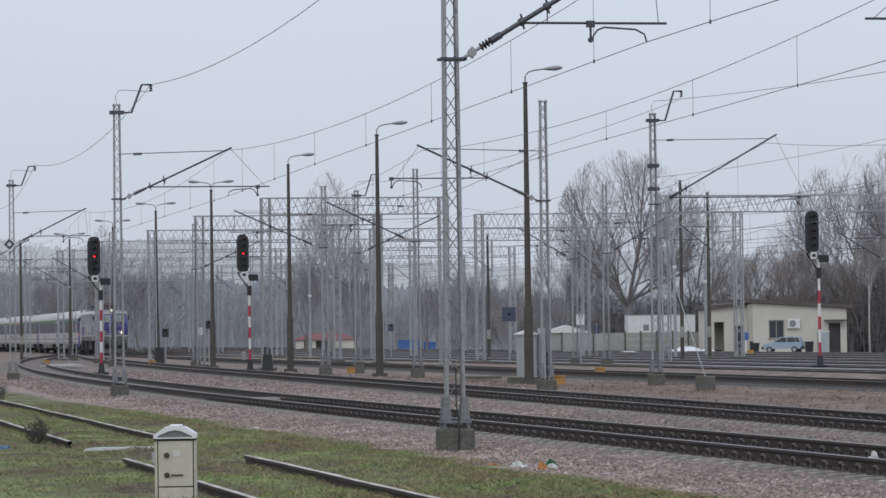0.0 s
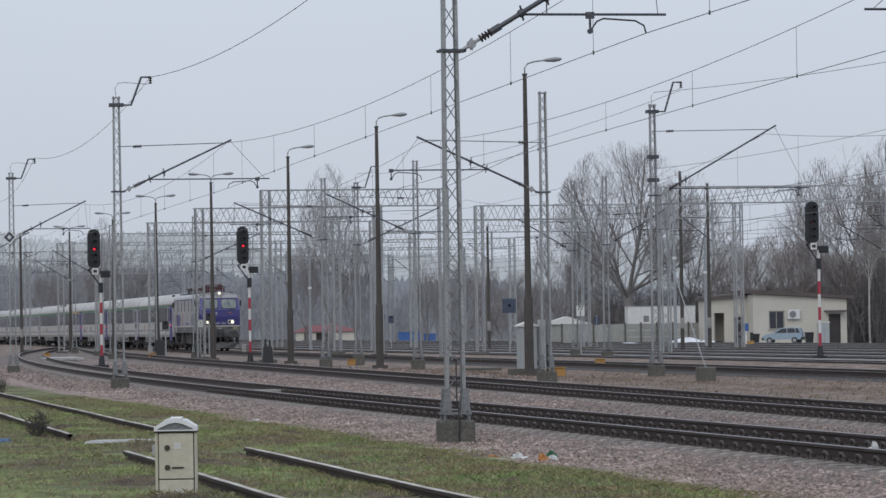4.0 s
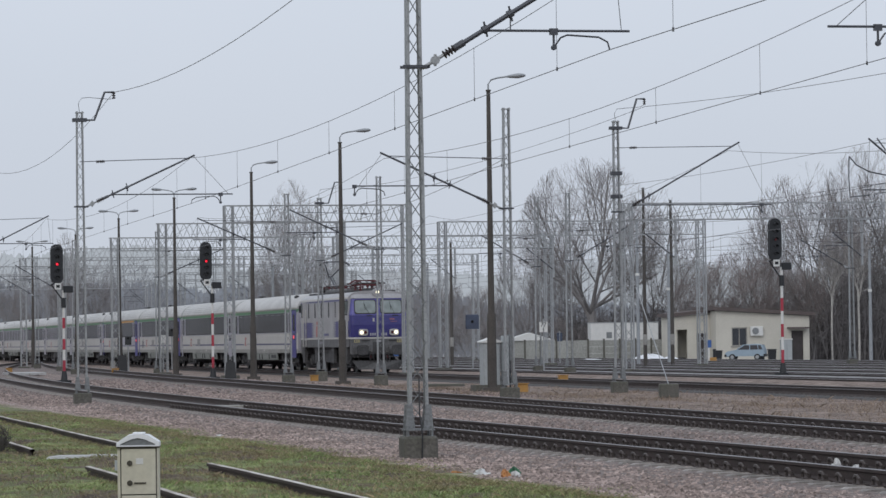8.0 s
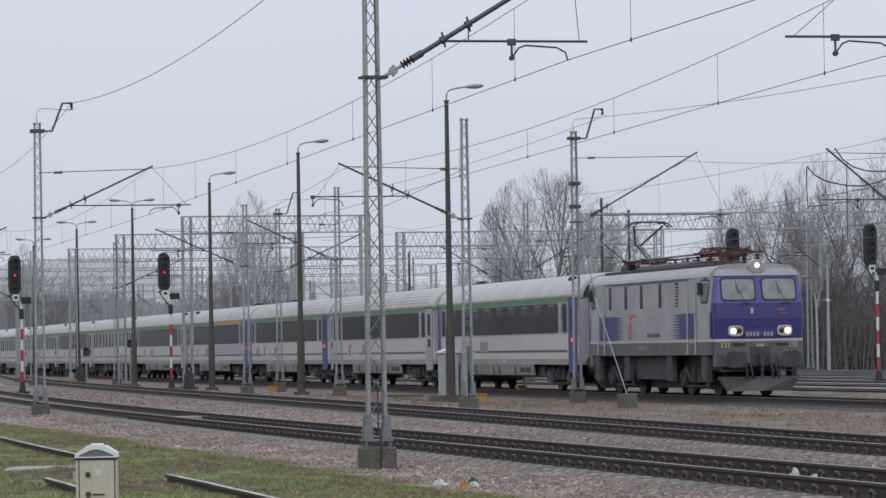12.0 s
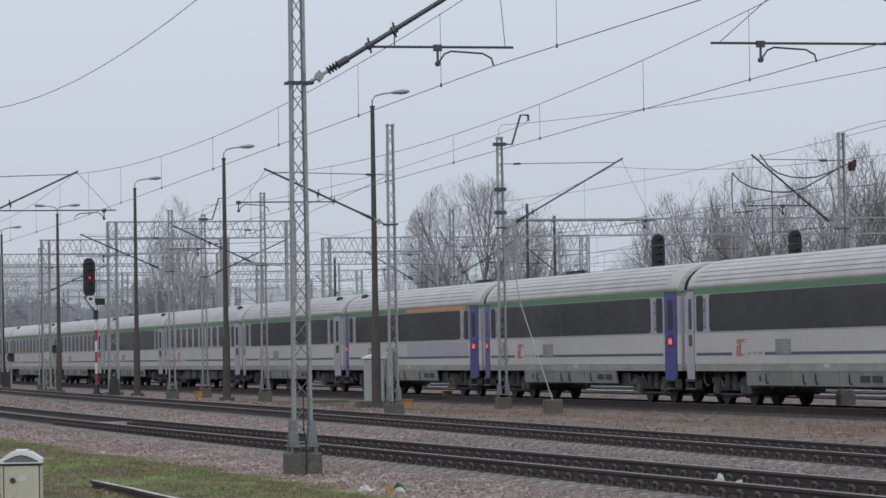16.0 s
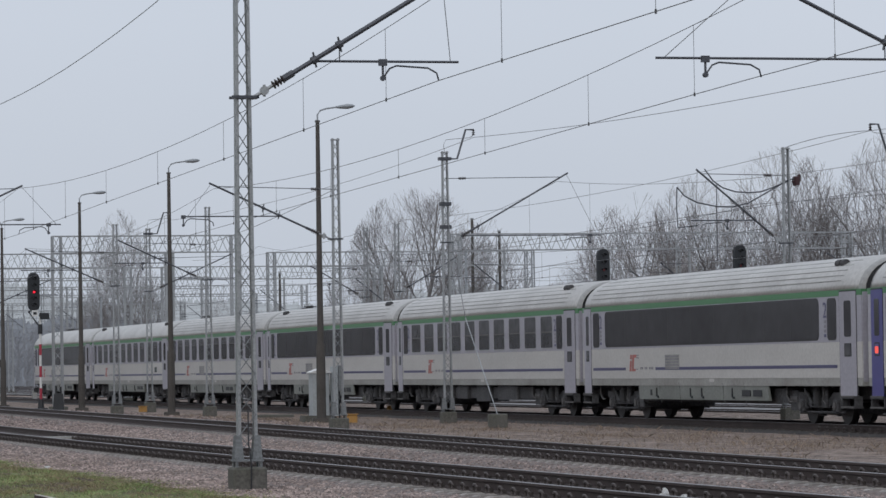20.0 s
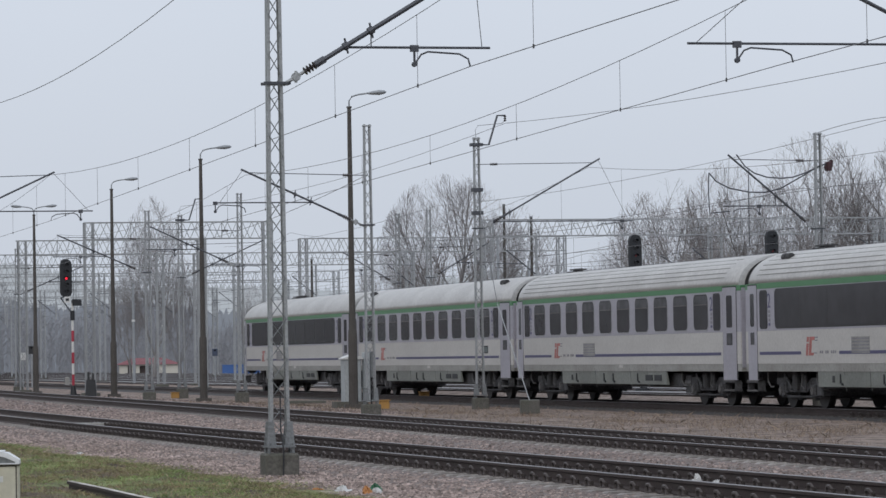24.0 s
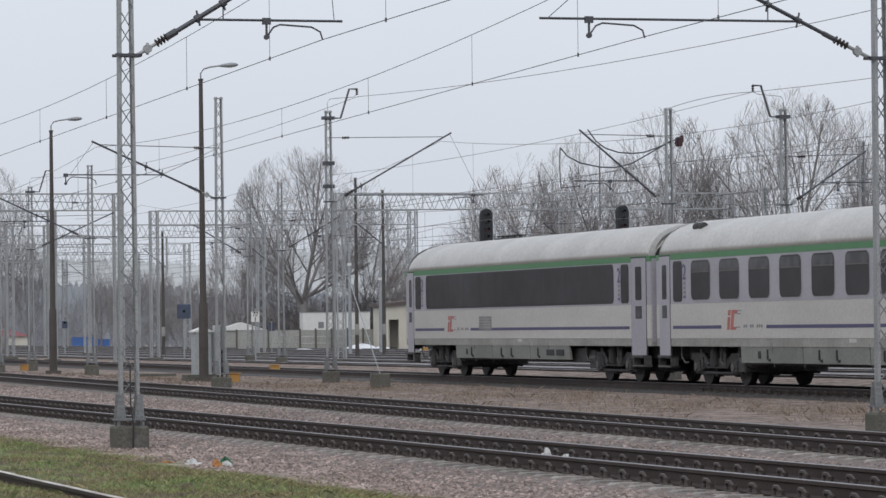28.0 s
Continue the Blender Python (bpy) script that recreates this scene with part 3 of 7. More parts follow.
RED_PAINT = mat("red_paint", (0.42, 0.038, 0.066), 0.5, 0, 0.15)
WHITE_PAINT = mat("white_paint", (0.72, 0.72, 0.70), 0.5, 0, 0.1)
BLACK = mat("black_paint", (0.024, 0.026, 0.030), 0.55, 0, 0.2)
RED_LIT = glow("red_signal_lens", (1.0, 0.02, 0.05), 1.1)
RED_DIM = glow("dim_red_signal_lens", (0.10, 0.012, 0.015), 0.12)
DARK_LENS = mat("dark_lens", (0.01, 0.01, 0.012), 0.1)


def signal(x, y, z, h=6.1, lit=RED_LIT, turn=20.0, label="railway signal showing red on a red and white banded mast"):
    top = thing("railway_signal", label, "railway signal", pose(x, y, z, 0, 0, turn), "signals")
    pole = part("pole", Shape().tube([(0, 0, 0.3), (0, 0, h - 2.0)], 0.058, 10), WHITE_PAINT, top)
    n = 6
    lo, hi = 0.45, h - 2.75
    for i in range(n):
        a, b = lo + (hi - lo) * i / n, lo + (hi - lo) * (i + 1) / n
        if i % 2 == 0:
            part("red_band", Shape().tube([(0, 0, a), (0, 0, b)], 0.062, 10), RED_PAINT, pole, "red painted band")
    part("foot", Shape().tube([(0, 0, -0.2), (0, 0, 0.1), (0, 0, 0.45)], 0.2, 8, 0.1).box(-0.25, 0.25, -0.25, 0.25, -0.3, 0.05), BLACK, top)
    part("collar", Shape().tube([(0, 0, h - 2.78), (0, 0, h - 2.7), (0, 0, h - 2.42), (0, 0, h - 2.34)], 0.105, 10), BLACK, top)
    part("junction_box", Shape().box(-0.02, 0.42, -0.12, 0.12, h - 2.12, h - 1.82, 0.03), BLACK, top)
    part("bracket", Shape().tube([(0, 0, h - 2.5), (-0.55, 0, h - 1.75)], 0.03).tube([(-0.55, 0, h - 1.75), (-0.3, 0, h - 1.7)], 0.03), BLACK, top)
    part("ladder_rail", Shape().tube([(0.14, 0.25, h - 1.85), (0.14, 0.25, h - 0.5)], 0.02).tube([(0.26, 0.25, h - 1.85), (0.26, 0.25, h - 0.5)], 0.02), GALV, top)
    part("number_plate", Shape().box(-0.42, -0.14, -0.14, -0.12, h - 1.98, h - 1.7), WHITE_PAINT, top, "white plate with a dark bar")
    part("plate_bar", Shape().box(-0.36, -0.2, -0.146, -0.142, h - 1.9, h - 1.78), BLACK, top)
    w = 0.27
    ring = [(-w, 0), (w, 0), (w, 1.45), (w * 0.8, 1.62), (w * 0.35, 1.7), (-w * 0.35, 1.7), (-w * 0.8, 1.62), (-w, 1.45)]
    ring[0], ring[1] = (-w * 0.45, 0.0), (w * 0.45, 0.0)
    ring[2:2] = [(w * 0.82, 0.07), (w, 0.22)]
    ring += [(-w, 0.22), (-w * 0.82, 0.07)]
    head = part("signal_head", Shape().loft([[(a - 0.3, -0.1, b + h - 1.7) for a, b in ring], [(a - 0.3, 0.06, b + h - 1.7) for a, b in ring]]), BLACK, top, "black oblong signal head")
    for i in range(5):
        zc = h - 1.7 + 0.23 + i * 0.30
        part("lens", Shape().tube([(-0.3, -0.104, zc), (-0.3, -0.125, zc)], 0.052, 12), lit if i == 2 else DARK_LENS, head)
        hood = Shape()
        hood.loft([[(-0.3 + 0.105 * math.cos(t), yy, zc + 0.105 * math.sin(t)) for t in [math.pi * (i2 / 8) for i2 in range(9)]] + [(-0.3 + 0.095 * math.cos(t), yy, zc + 0.095 * math.sin(t)) for t in [math.pi * (1 - i2 / 8) for i2 in range(9)]] for yy in (-0.1, -0.24)])
        part("hood", hood, BLACK, head)
    return top


# masts of the first main line, with their brackets and the feeder cable
FIRST = [(0.155, 52.0, 0.09), (-9.15, 103.0, 0.1), (-17.7, 150.0, 0.05), (-25.2, 196.0, 0.05)]
REACH = (2.90, 3.15, 2.95, 2.9)
CONTACT_A = (5.885, 5.70, 5.67, 5.70)
for i, (x, y, z) in enumerate(FIRST):
    m = mast(x, y, z, 8.2, 0.24, 0.148)
    reach = REACH[i]
    cantilever(m, reach, 5.63, 7.3 if i == 0 else 7.02, CONTACT_A[i], 1, z, r=0.04 if i == 0 else 0.03, flip=1.2 if i == 1 else 0.0)
    if i:
        horn(m, 8.2, lift=0.12)
    else:
        part("earth_cable", Shape().tube([(0.0, -0.1, 1.1), (-0.02, -0.2, 0.6), (0.01, -0.245, 0.3), (0.0, -0.25, -0.05)], 0.011, 6), BLACK, m, "black earthing cable")


# ---- the train ----
CREAM = mat("cream_coach_paint", (0.58, 0.565, 0.54), 0.38, 0, 0.10, 0.5, 12, tint=(0.475, 0.46, 0.44), streak=(0.4, 1, 1))
LILAC = mat("lilac_grey_coach_paint", (0.42, 0.41, 0.465), 0.38, 0, 0.10, 0.5, 12, tint=(0.36, 0.35, 0.395))
LOWER = mat("grey_coach_underskirt", (0.37, 0.37, 0.35), 0.45, 0, 0.18, 0.8, 14, tint=(0.22, 0.21, 0.19))
ROOF = mat("dull_silver_roof", (0.555, 0.545, 0.525), 0.42, 0.1, 0.14, 0.5, 10, tint=(0.42, 0.41, 0.395))
ROOF_END = mat("dusty_roof_end", (0.37, 0.365, 0.355), 0.5, 0.1, 0.15, 0.8, 12, tint=(0.28, 0.275, 0.265))
RIB = mat("grimy_roof_seam", (0.27, 0.265, 0.25), 0.6, 0.1, 0.2)
SKIRT = mat("greenish_grey_skirt", (0.245, 0.26, 0.24), 0.5, 0, 0.18, 0.8, 14, tint=(0.165, 0.175, 0.16))
GREEN = mat("green_stripe", (0.075, 0.235, 0.10), 0.4, 0, 0.1)
ORANGE = mat("orange_stripe", (0.60, 0.28, 0.05), 0.4, 0, 0.1)
BLUE = mat("violet_blue_paint", (0.068, 0.064, 0.27), 0.35, 0, 0.14)
NAVY = mat("navy_stripe", (0.075, 0.072, 0.165), 0.4, 0, 0.1)
GLASS = mat("dark_window_glass", (0.10, 0.099, 0.107), 0.10, 0, 0.10, 0.35, 2, tint=(0.075, 0.074, 0.08), spec=0.25)
UNDER = mat("grimy_running_gear", (0.095, 0.094, 0.098), 0.8, 0.1, 0.4, 2, 15)
STEEL = mat("wheel_steel", (0.05, 0.048, 0.048), 0.5, 0.6, 0.3)
RUBBER = mat("black_rubber", (0.045, 0.045, 0.047), 0.75, 0, 0.2)
LOGO_RED = mat("faded_red_mark", (0.50, 0.16, 0.14), 0.45)
LOCO_GREY = mat("dark_grey_loco_frame", (0.15, 0.15, 0.155), 0.6, 0, 0.3, 1, 12)
SCREEN = mat("windscreen_glass", (0.27, 0.31, 0.31), 0.06, 0, 0.2, 0.6, 3)
LOGO_PINK = mat("worn_pinkish_mark", (0.36, 0.16, 0.24), 0.5)
ORANGE_PALE = mat("pale_yellow_plate", (0.52, 0.46, 0.24), 0.5)
MARK = mat("grey_lettering", (0.28, 0.27, 0.30), 0.5)
ALU = mat("dull_aluminium_frame", (0.40, 0.40, 0.42), 0.45, 0.3, 0.12)
# Base colour raised to stand in for sky reflected in the panes.
GLASS_PALE = mat("sky_greyed_window_glass", (0.155, 0.155, 0.165), 0.12, 0, 0.25, 0.5, 3, spec=0.3)
BLIND = mat("grey_lower_pane", (0.105, 0.105, 0.115), 0.14, 0, 0.25, 0.5, 3, spec=0.3)
PIPE = mat("dusty_grey_pipework", (0.135, 0.13, 0.127), 0.6, 0.1, 0.3, 3)
TAIL = glow("red_tail_lamp", (0.95, 0.10, 0.07), 0.7)

L, HALF = 24.4, 11.98
W = 1.40


def half_width(x, half=HALF, w=W, taper=1.3, narrow=0.10):
    """The body's half width at x: its ends draw in."""
    return w - narrow * max(0.0, (abs(x) - (half - taper)) / taper)


def panel(x0, x1, z0, z1, out=0.004, thick=0.03, corner=0.0, side=-1, width=half_width, bulge=None):
    """A plate that follows the side wall, with rounded corners."""
    pts = []
    if corner > 0:
        for cx, cz, a0 in ((x1 - corner, z0 + corner, -90), (x1 - corner, z1 - corner, 0), (x0 + corner, z1 - corner, 90), (x0 + corner, z0 + corner, 180)):
            pts += [(cx + corner * math.cos(radians(a0 + d)), cz + corner * math.sin(radians(a0 + d))) for d in (0, 30, 60, 90)]
    else:
        n = 6 if x1 - x0 > 5 else 1
        pts = [(x0 + (x1 - x0) * i / n, z0) for i in range(n + 1)] + [(x1 - (x1 - x0) * i / n, z1) for i in range(n + 1)]
    lean = bulge or (lambda z: 0.0)
    return Shape().loft([[(x, side * (width(x) + lean(z) - thick + out), z) for x, z in pts], [(x, side * (width(x) + lean(z) + out), z) for x, z in pts]])


def shell(z0, z1, half=HALF, taper=1.3, width=half_width, inset=0.0):
    xs = (-half, -half + taper, 0, half - taper, half)
    return Shape().loft([[(x, -width(x) + inset, z0), (x, -width(x) + inset, z1), (x, width(x) - inset, z1), (x, width(x) - inset, z0)] for x in xs])


ROOF_PROFILE = ((1.0, 3.16), (0.985, 3.30), (0.94, 3.46), (0.86, 3.62), (0.74, 3.77), (0.58, 3.89), (0.38, 3.98), (0.18, 4.03), (0.0, 4.045))


def roof_ring(x, k, drop=0.0, width=half_width):
    w = width(x)
    half = [(x, -w * a * k, 3.16 + (z - 3.16) * (1 - drop)) for a, z in ROOF_PROFILE]
    return half + [(x, -y, z) for _, y, z in reversed(half[:-1])]


def wheelset(parent, x, r=0.46):
    sh = Shape()
    for s in (-0.75, 0.75):
        sh.tube([(x, s - 0.065, r), (x, s + 0.065, r)], r, 20)
        sh.tube([(x, s - 0.09 * (1 if s > 0 else -1) - 0.012, r), (x, s - 0.09 * (1 if s > 0 else -1) + 0.012, r)], r + 0.03, 20)
    sh.tube([(x, -1.05, r), (x, 1.05, r)], 0.07, 10)
    return part("wheelset", sh, STEEL, parent)


def bogie(parent, x, base=2.5, r=0.46):
    fr = Shape()
    for s in (-1, 1):
        y = s * 1.02
        fr.loft([[(x + dx, y - 0.06, z0), (x + dx, y + 0.06, z0), (x + dx, y + 0.06, z1), (x + dx, y - 0.06, z1)] for dx, z0, z1 in ((-1.75, 0.62, 0.80), (-1.0, 0.60, 0.80), (-0.7, 0.42, 0.66), (0.7, 0.42, 0.66), (1.0, 0.60, 0.80), (1.75, 0.62, 0.80))])
        for dx in (-base / 2, base / 2):
            fr.box(x + dx - 0.17, x + dx + 0.17, y - 0.12, y + 0.12, 0.33, 0.62, 0.03)
            for k in (-0.26, 0.26):
                fr.tube([(x + dx + k, y, 0.4), (x + dx + k, y, 0.72)], 0.075, 8)
        for k in (-0.3, 0.3):
            fr.tube([(x + k, y - s * 0.02, 0.55), (x + k, y - s * 0.02, 0.95)], 0.12, 8)
        fr.tube([(x - 0.9, y + s * 0.12, 0.9), (x - 0.35, y + s * 0.12, 0.5)], 0.045, 6)
    fr.box(x - 0.25, x + 0.25, -0.95, 0.95, 0.45, 0.9)
    fr.box(x - base / 2, x + base / 2, -0.6, 0.6, 0.26, 0.62, 0.04)
    for s in (-1, 1):
        for dx in (-base / 2 + r + 0.12, base / 2 - r - 0.12):
            fr.box(x + dx - 0.09, x + dx + 0.09, s * 0.75 - 0.09, s * 0.75 + 0.09, 0.2, 0.72, 0.02)
        fr.tube([(x - base / 2 - 0.3, s * 1.0, 0.30), (x + base / 2 + 0.3, s * 1.0, 0.30)], 0.035, 6)
    b = part("bogie", fr, UNDER, parent, "grimy four-wheel bogie")
    for dx in (-base / 2, base / 2):
        wheelset(b, x + dx, r)
        for s in (-1, 1):
            part("axle_cap", Shape().tube([(x + dx, s * 1.14, r), (x + dx, s * 1.17, r)], 0.11, 10), PIPE, b, "dusty axle cap")
            part("damper", Shape().tube([(x + dx * 0.62, s * 1.16, 0.86), (x + dx * 0.62, s * 1.16, 0.66)], 0.05, 8).tube([(x + dx * 0.62, s * 1.16, 0.68), (x + dx * 0.62, s * 1.16, 0.44)], 0.032, 8), UNDER, b)
    for s in (-1, 1):
        part("bolster_spring", Shape().tube([(x, s * 1.12, 0.5 + 0.012 * i) for i in range(30)], 0.13, 10), RUBBER, b)
        part("step_bracket", Shape().tube([(x + 0.55, s * 1.15, 0.9), (x + 0.5, s * 1.17, 0.6), (x + 0.7, s * 1.17, 0.5)], 0.02, 5), PIPE, b)
    return b


def digit(text, size, parent, x, z, y, material=MARK):
    cu = bpy.data.curves.new("digit", "FONT")
    cu.body, cu.size, cu.align_x, cu.extrude = text, size, "CENTER", 0.002
    cu.materials.append(material)
    ob = new("digit", cu)
    ob.parent = parent
    ob.matrix_basis = Matrix.Translation((x, y, z)) @ Matrix.Rotation(radians(90), 4, "X")
    return ob




def coach(kind, ribbed, rear_blue, front_blue, orange=False, bike=False, tail=(False, False), label="", vents=(), rack=None):
    """One passenger coach; +x is its front end."""
    top = thing("passenger_coach", label, "railway coach", Matrix(), "coaches of the train")
    lower = part("lower_body", shell(1.10, 1.93), CREAM, top, "cream lower side")
    part("upper_body", shell(1.934, 3.02, inset=0.004), LILAC, top, "lilac grey window zone")
    part("roof_stripe", shell(3.024, 3.17, inset=0.0), GREEN, top, "green stripe below the roof")
    if orange:
        part("repainted_patch", panel(0.4, HALF - 1.5, 1.43, 1.90, 0.003, 0.02), LILAC, lower, "greyer repainted patch")
        part("first_class_stripe", panel(0.4, HALF - 1.9, 3.03, 3.165, 0.005, 0.02), ORANGE, top, "orange first class stripe")
    xs = [-HALF, -HALF + 0.12, -HALF + 0.35, -HALF + 0.8, -HALF + 1.3, 0, HALF - 1.3, HALF - 0.8, HALF - 0.35, HALF - 0.12, HALF]
    ks = [0.90, 0.955, 0.985, 1, 1, 1, 1, 1, 0.985, 0.955, 0.90]
    dr = [0.42, 0.22, 0.11, 0.03, 0, 0, 0, 0.03, 0.11, 0.22, 0.42] if kind == "end" else [0.10, 0.05, 0.02, 0, 0, 0, 0, 0, 0.02, 0.05, 0.10]
    roof = part("roof", Shape().loft([roof_ring(x, k, d) for x, k, d in zip(xs, ks, dr)], caps=False), ROOF, top, "dull silver curved roof", smooth=True)
    if ribbed:
        for a, z in ((0.965, 3.40), (0.915, 3.53), (0.835, 3.66), (0.72, 3.785), (0.56, 3.90)):
            part("roof_rib", Shape().beam((-HALF + 1.2, -W * a - 0.002, z), (HALF - 1.2, -W * a - 0.002, z), 0.009, 0.012).beam((-HALF + 1.2, W * a, z), (HALF - 1.2, W * a, z), 0.009, 0.012), RIB, roof)
    for s in (-1, 1):
        part("end_bulkhead", Shape().loft([roof_ring(s * (HALF - d), 0.9, dr[0]) for d in (0.05, 0.005)]), RUBBER, roof, "black end wall")
        part("roof_end", Shape().loft([[(x, y * 1.004, z + 0.006) for x, y, z in roof_ring(s * HALF - s * d, k, dd)] for d, k, dd in ((0.0, 0.905, 0.10), (0.08, 0.95, 0.06), (0.2, 0.97, 0.035))], caps=False), ROOF_END, roof, "plain grey roof end")
    for x in vents:
        for y in (-0.93, 0.93):
            for a, b in ((-0.13, 0.13), (0.24, 0.44)):
                part("roof_vent", Shape().tube([(x + a, y, 3.84), (x + a + 0.05, y, 3.85), (x + b - 0.05, y, 3.85), (x + b, y, 3.84)], 0.105, 10), UNDER, roof, "small dark roof ventilator")
    if rack is not None:
        half = 1.15 if abs(rack) < 8 else 0.55
        box = part("antenna_rack", Shape().box(rack - half, rack + half, -0.22, 0.22, 4.03, 4.075, 0.01).box(rack - half * 0.9, rack + half * 0.9, -0.16, 0.16, 4.11, 4.15, 0.01), UNDER, roof, "dark antenna rack")
        for k in (-0.8, -0.3, 0.3, 0.8):
            part("antenna", Shape().tube([(rack + k * half, 0, 4.05), (rack + k * half, 0, 4.17)], 0.07, 8, 0.03), RUBBER, box)
    # stripe along the waist
    for a, b in ((-HALF + 1.45, -7.2), (-4.3, HALF - 1.45)):
        part("waist_stripe", panel(a, b, 1.34, 1.42, 0.005, 0.02), NAVY, lower, "navy stripe")
    slant = lambda x0, x1, z0, z1: Shape().loft([[(x + 0.22 * (z - 1.33), -W - d, z) for x, z in ((x0, z0), (x1, z0), (x1, z1), (x0, z1))] for d in (-0.016, 0.006)])
    for x0, x1, z0, z1 in ((-6.82, -6.66, 1.31, 1.60), (-6.82, -6.66, 1.64, 1.76), (-6.60, -6.42, 1.31, 1.76), (-6.42, -6.22, 1.68, 1.76), (-6.42, -6.22, 1.31, 1.38)):
        part("logo_stroke", slant(x0, x1, z0, z1), LOGO_RED, lower, "faded red mark")
    for z in (1.36, 1.66, 1.73):
        part("logo_line", slant(-6.2, -5.98, z, z + 0.025), MARK, lower)
    for i in range(9):
        if i not in (2, 5):
            part("marking_bar", panel(-5.75 + i * 0.14, -5.66 + i * 0.14, 1.36, 1.43, 0.005, 0.02), MARK, lower)
    if kind == "compartment" and not ribbed:
        part("destination_display", panel(HALF - 3.5, HALF - 2.85, 1.5, 1.74, 0.006, 0.02, 0.04), RUBBER, lower, "small dark destination display")
        part("display_glass", panel(HALF - 3.44, HALF - 2.91, 1.54, 1.70, 0.010, 0.02, 0.02), SCREEN, lower)
    if not (kind == "compartment"):
        part("side_grille", panel(-3.4, -2.1, 1.36, 1.74, 0.006, 0.02), LOWER, lower, "grey louvred grille")
    for i in range(5 if kind != "compartment" else 0):
        part("grille_slat", panel(-3.38, -2.12, 1.38 + i * 0.075, 1.41 + i * 0.075, 0.012, 0.02), MARK, lower)
    part("sole_bar", shell(0.91, 1.097, inset=0.006), LOWER, top, "dirty grey sole bar")
    # windows
    spans = []
    if kind in ("open", "end", "bar"):
        spans = [(-HALF + 2.72, HALF - 2.72)]
    else:
        n = 10
        a, b = -HALF + 2.45, HALF - 2.28
        pitch = (b - a) / n
        spans = [(a + i * pitch + 0.28, a + (i + 1) * pitch - 0.28) for i in range(n)]
    for side in (-1, 1):
        for a, b in spans:
            big = b - a > 5
            w = part("window", panel(a, b, 1.98, 3.0, 0.004, 0.03, 0.16 if big else 0.09 if kind == "compartment" and ribbed else 0.19, side), RUBBER if big else ALU, top, "dark tinted window band" if big else "rounded compartment window")
            if big:
                part("pane", panel(a + 0.035, b - 0.035, 2.015, 2.965, 0.008, 0.03, 0.14, side), GLASS, w)
            elif ribbed and kind == "compartment":
                part("upper_pane", panel(a + 0.03, b - 0.03, 2.50, 2.975, 0.008, 0.03, 0.07, side), GLASS_PALE, w)
                part("lower_pane", panel(a + 0.03, b - 0.03, 2.03, 2.50, 0.007, 0.03, 0.07, side), BLIND, w)
                part("sash_bar", panel(a + 0.03, b - 0.03, 2.48, 2.525, 0.016, 0.02, 0, side), PIPE, w)
            else:
                part("pane", panel(a + 0.03, b - 0.03, 2.015, 2.97, 0.008, 0.03, 0.17, side), GLASS, w)
                part("flap_pane", panel(a + 0.07, b - 0.07, 2.70, 2.93, 0.011, 0.02, 0.10, side), GLASS_PALE, w)
                part("sash_bar", panel(a + 0.05, b - 0.05, 2.675, 2.705, 0.014, 0.02, 0, side), PIPE, w)
            if big:
                for i in range(1, 9):
                    x = a + (b - a) * i / 9
                    part("pane_joint", panel(x - 0.018, x + 0.018, 2.02, 2.96, 0.010, 0.02, 0, side), RUBBER, w)
                k = int((b - a) / 1.9)
                if kind == "bar":
                    for i in range(k):
                        x = a + (b - a) * (i + 0.5) / k
                        part("flap_window", panel(x - 0.5, x + 0.5, 2.64, 2.93, 0.012, 0.02, 0.05, side), GLASS_PALE, w)
                        part("sash_bar", panel(x - 0.5, x + 0.5, 2.915, 2.935, 0.016, 0.02, 0, side), ALU, w)
        for s in (-1, 1):
            lo, hi = sorted((s * (HALF - 2.12), s * (HALF - 1.48)))
            w = part("window", panel(lo, hi, 1.98, 2.98, 0.004, 0.03, 0.11, side), RUBBER, top, "narrow end window")
            part("pane", panel(lo + 0.04, hi - 0.04, 2.02, 2.94, 0.008, 0.03, 0.09, side), GLASS, w)
            blue = front_blue if s > 0 else rear_blue
            lo, hi = sorted((s * (HALF - 1.24), s * (HALF - 0.30)))
            d = part("door", panel(lo, hi, 0.72, 3.12, 0.012, 0.05, 0.03, side), BLUE if blue else LILAC, top, "violet blue folding door" if blue else "pale lilac folding door")
            part("door_gap", panel(lo - 0.03, hi + 0.03, 0.74, 3.15, 0.003, 0.03, 0.03, side), RUBBER, d)
            part("door_pane", panel(lo + 0.27, hi - 0.27, 2.05, 2.9, 0.018, 0.03, 0.06, side), GLASS, d)
            part("lower_door_panel", panel(lo + 0.27, hi - 0.27, 1.6, 1.9, 0.018, 0.03, 0.02, side), BLACK, d)
            part("lower_door_inset", panel(lo + 0.31, hi - 0.31, 1.63, 1.87, 0.021, 0.03, 0.02, side), BLUE if blue else GLASS_PALE, d)
            if blue and tail[0 if s < 0 else 1] and side < 0:
                part("tail_lamp", panel(lo + 0.34, hi - 0.34, 1.66, 1.81, 0.03, 0.04, 0.05, side), TAIL, d, "glowing red lamp")
    for s in (-1, 1):
        digit("1" if orange and s > 0 else "2", 0.56, top, s * (HALF - 2.28), 2.52, -W - 0.006, NAVY)
        for i in range(4):
            part("pictogram", panel(s * (HALF - 2.28) - 0.07, s * (HALF - 2.28) + 0.07, 2.06 + i * 0.11, 2.13 + i * 0.11, 0.005, 0.02), MARK if i else NAVY, top)
        x = s * HALF
        w = 0.84 if s > 0 or kind != "end" else 0.55
        outline = [(y * w, z - 0.06) for _, y, z in roof_ring(s * HALF, 0.9, 0.5)]
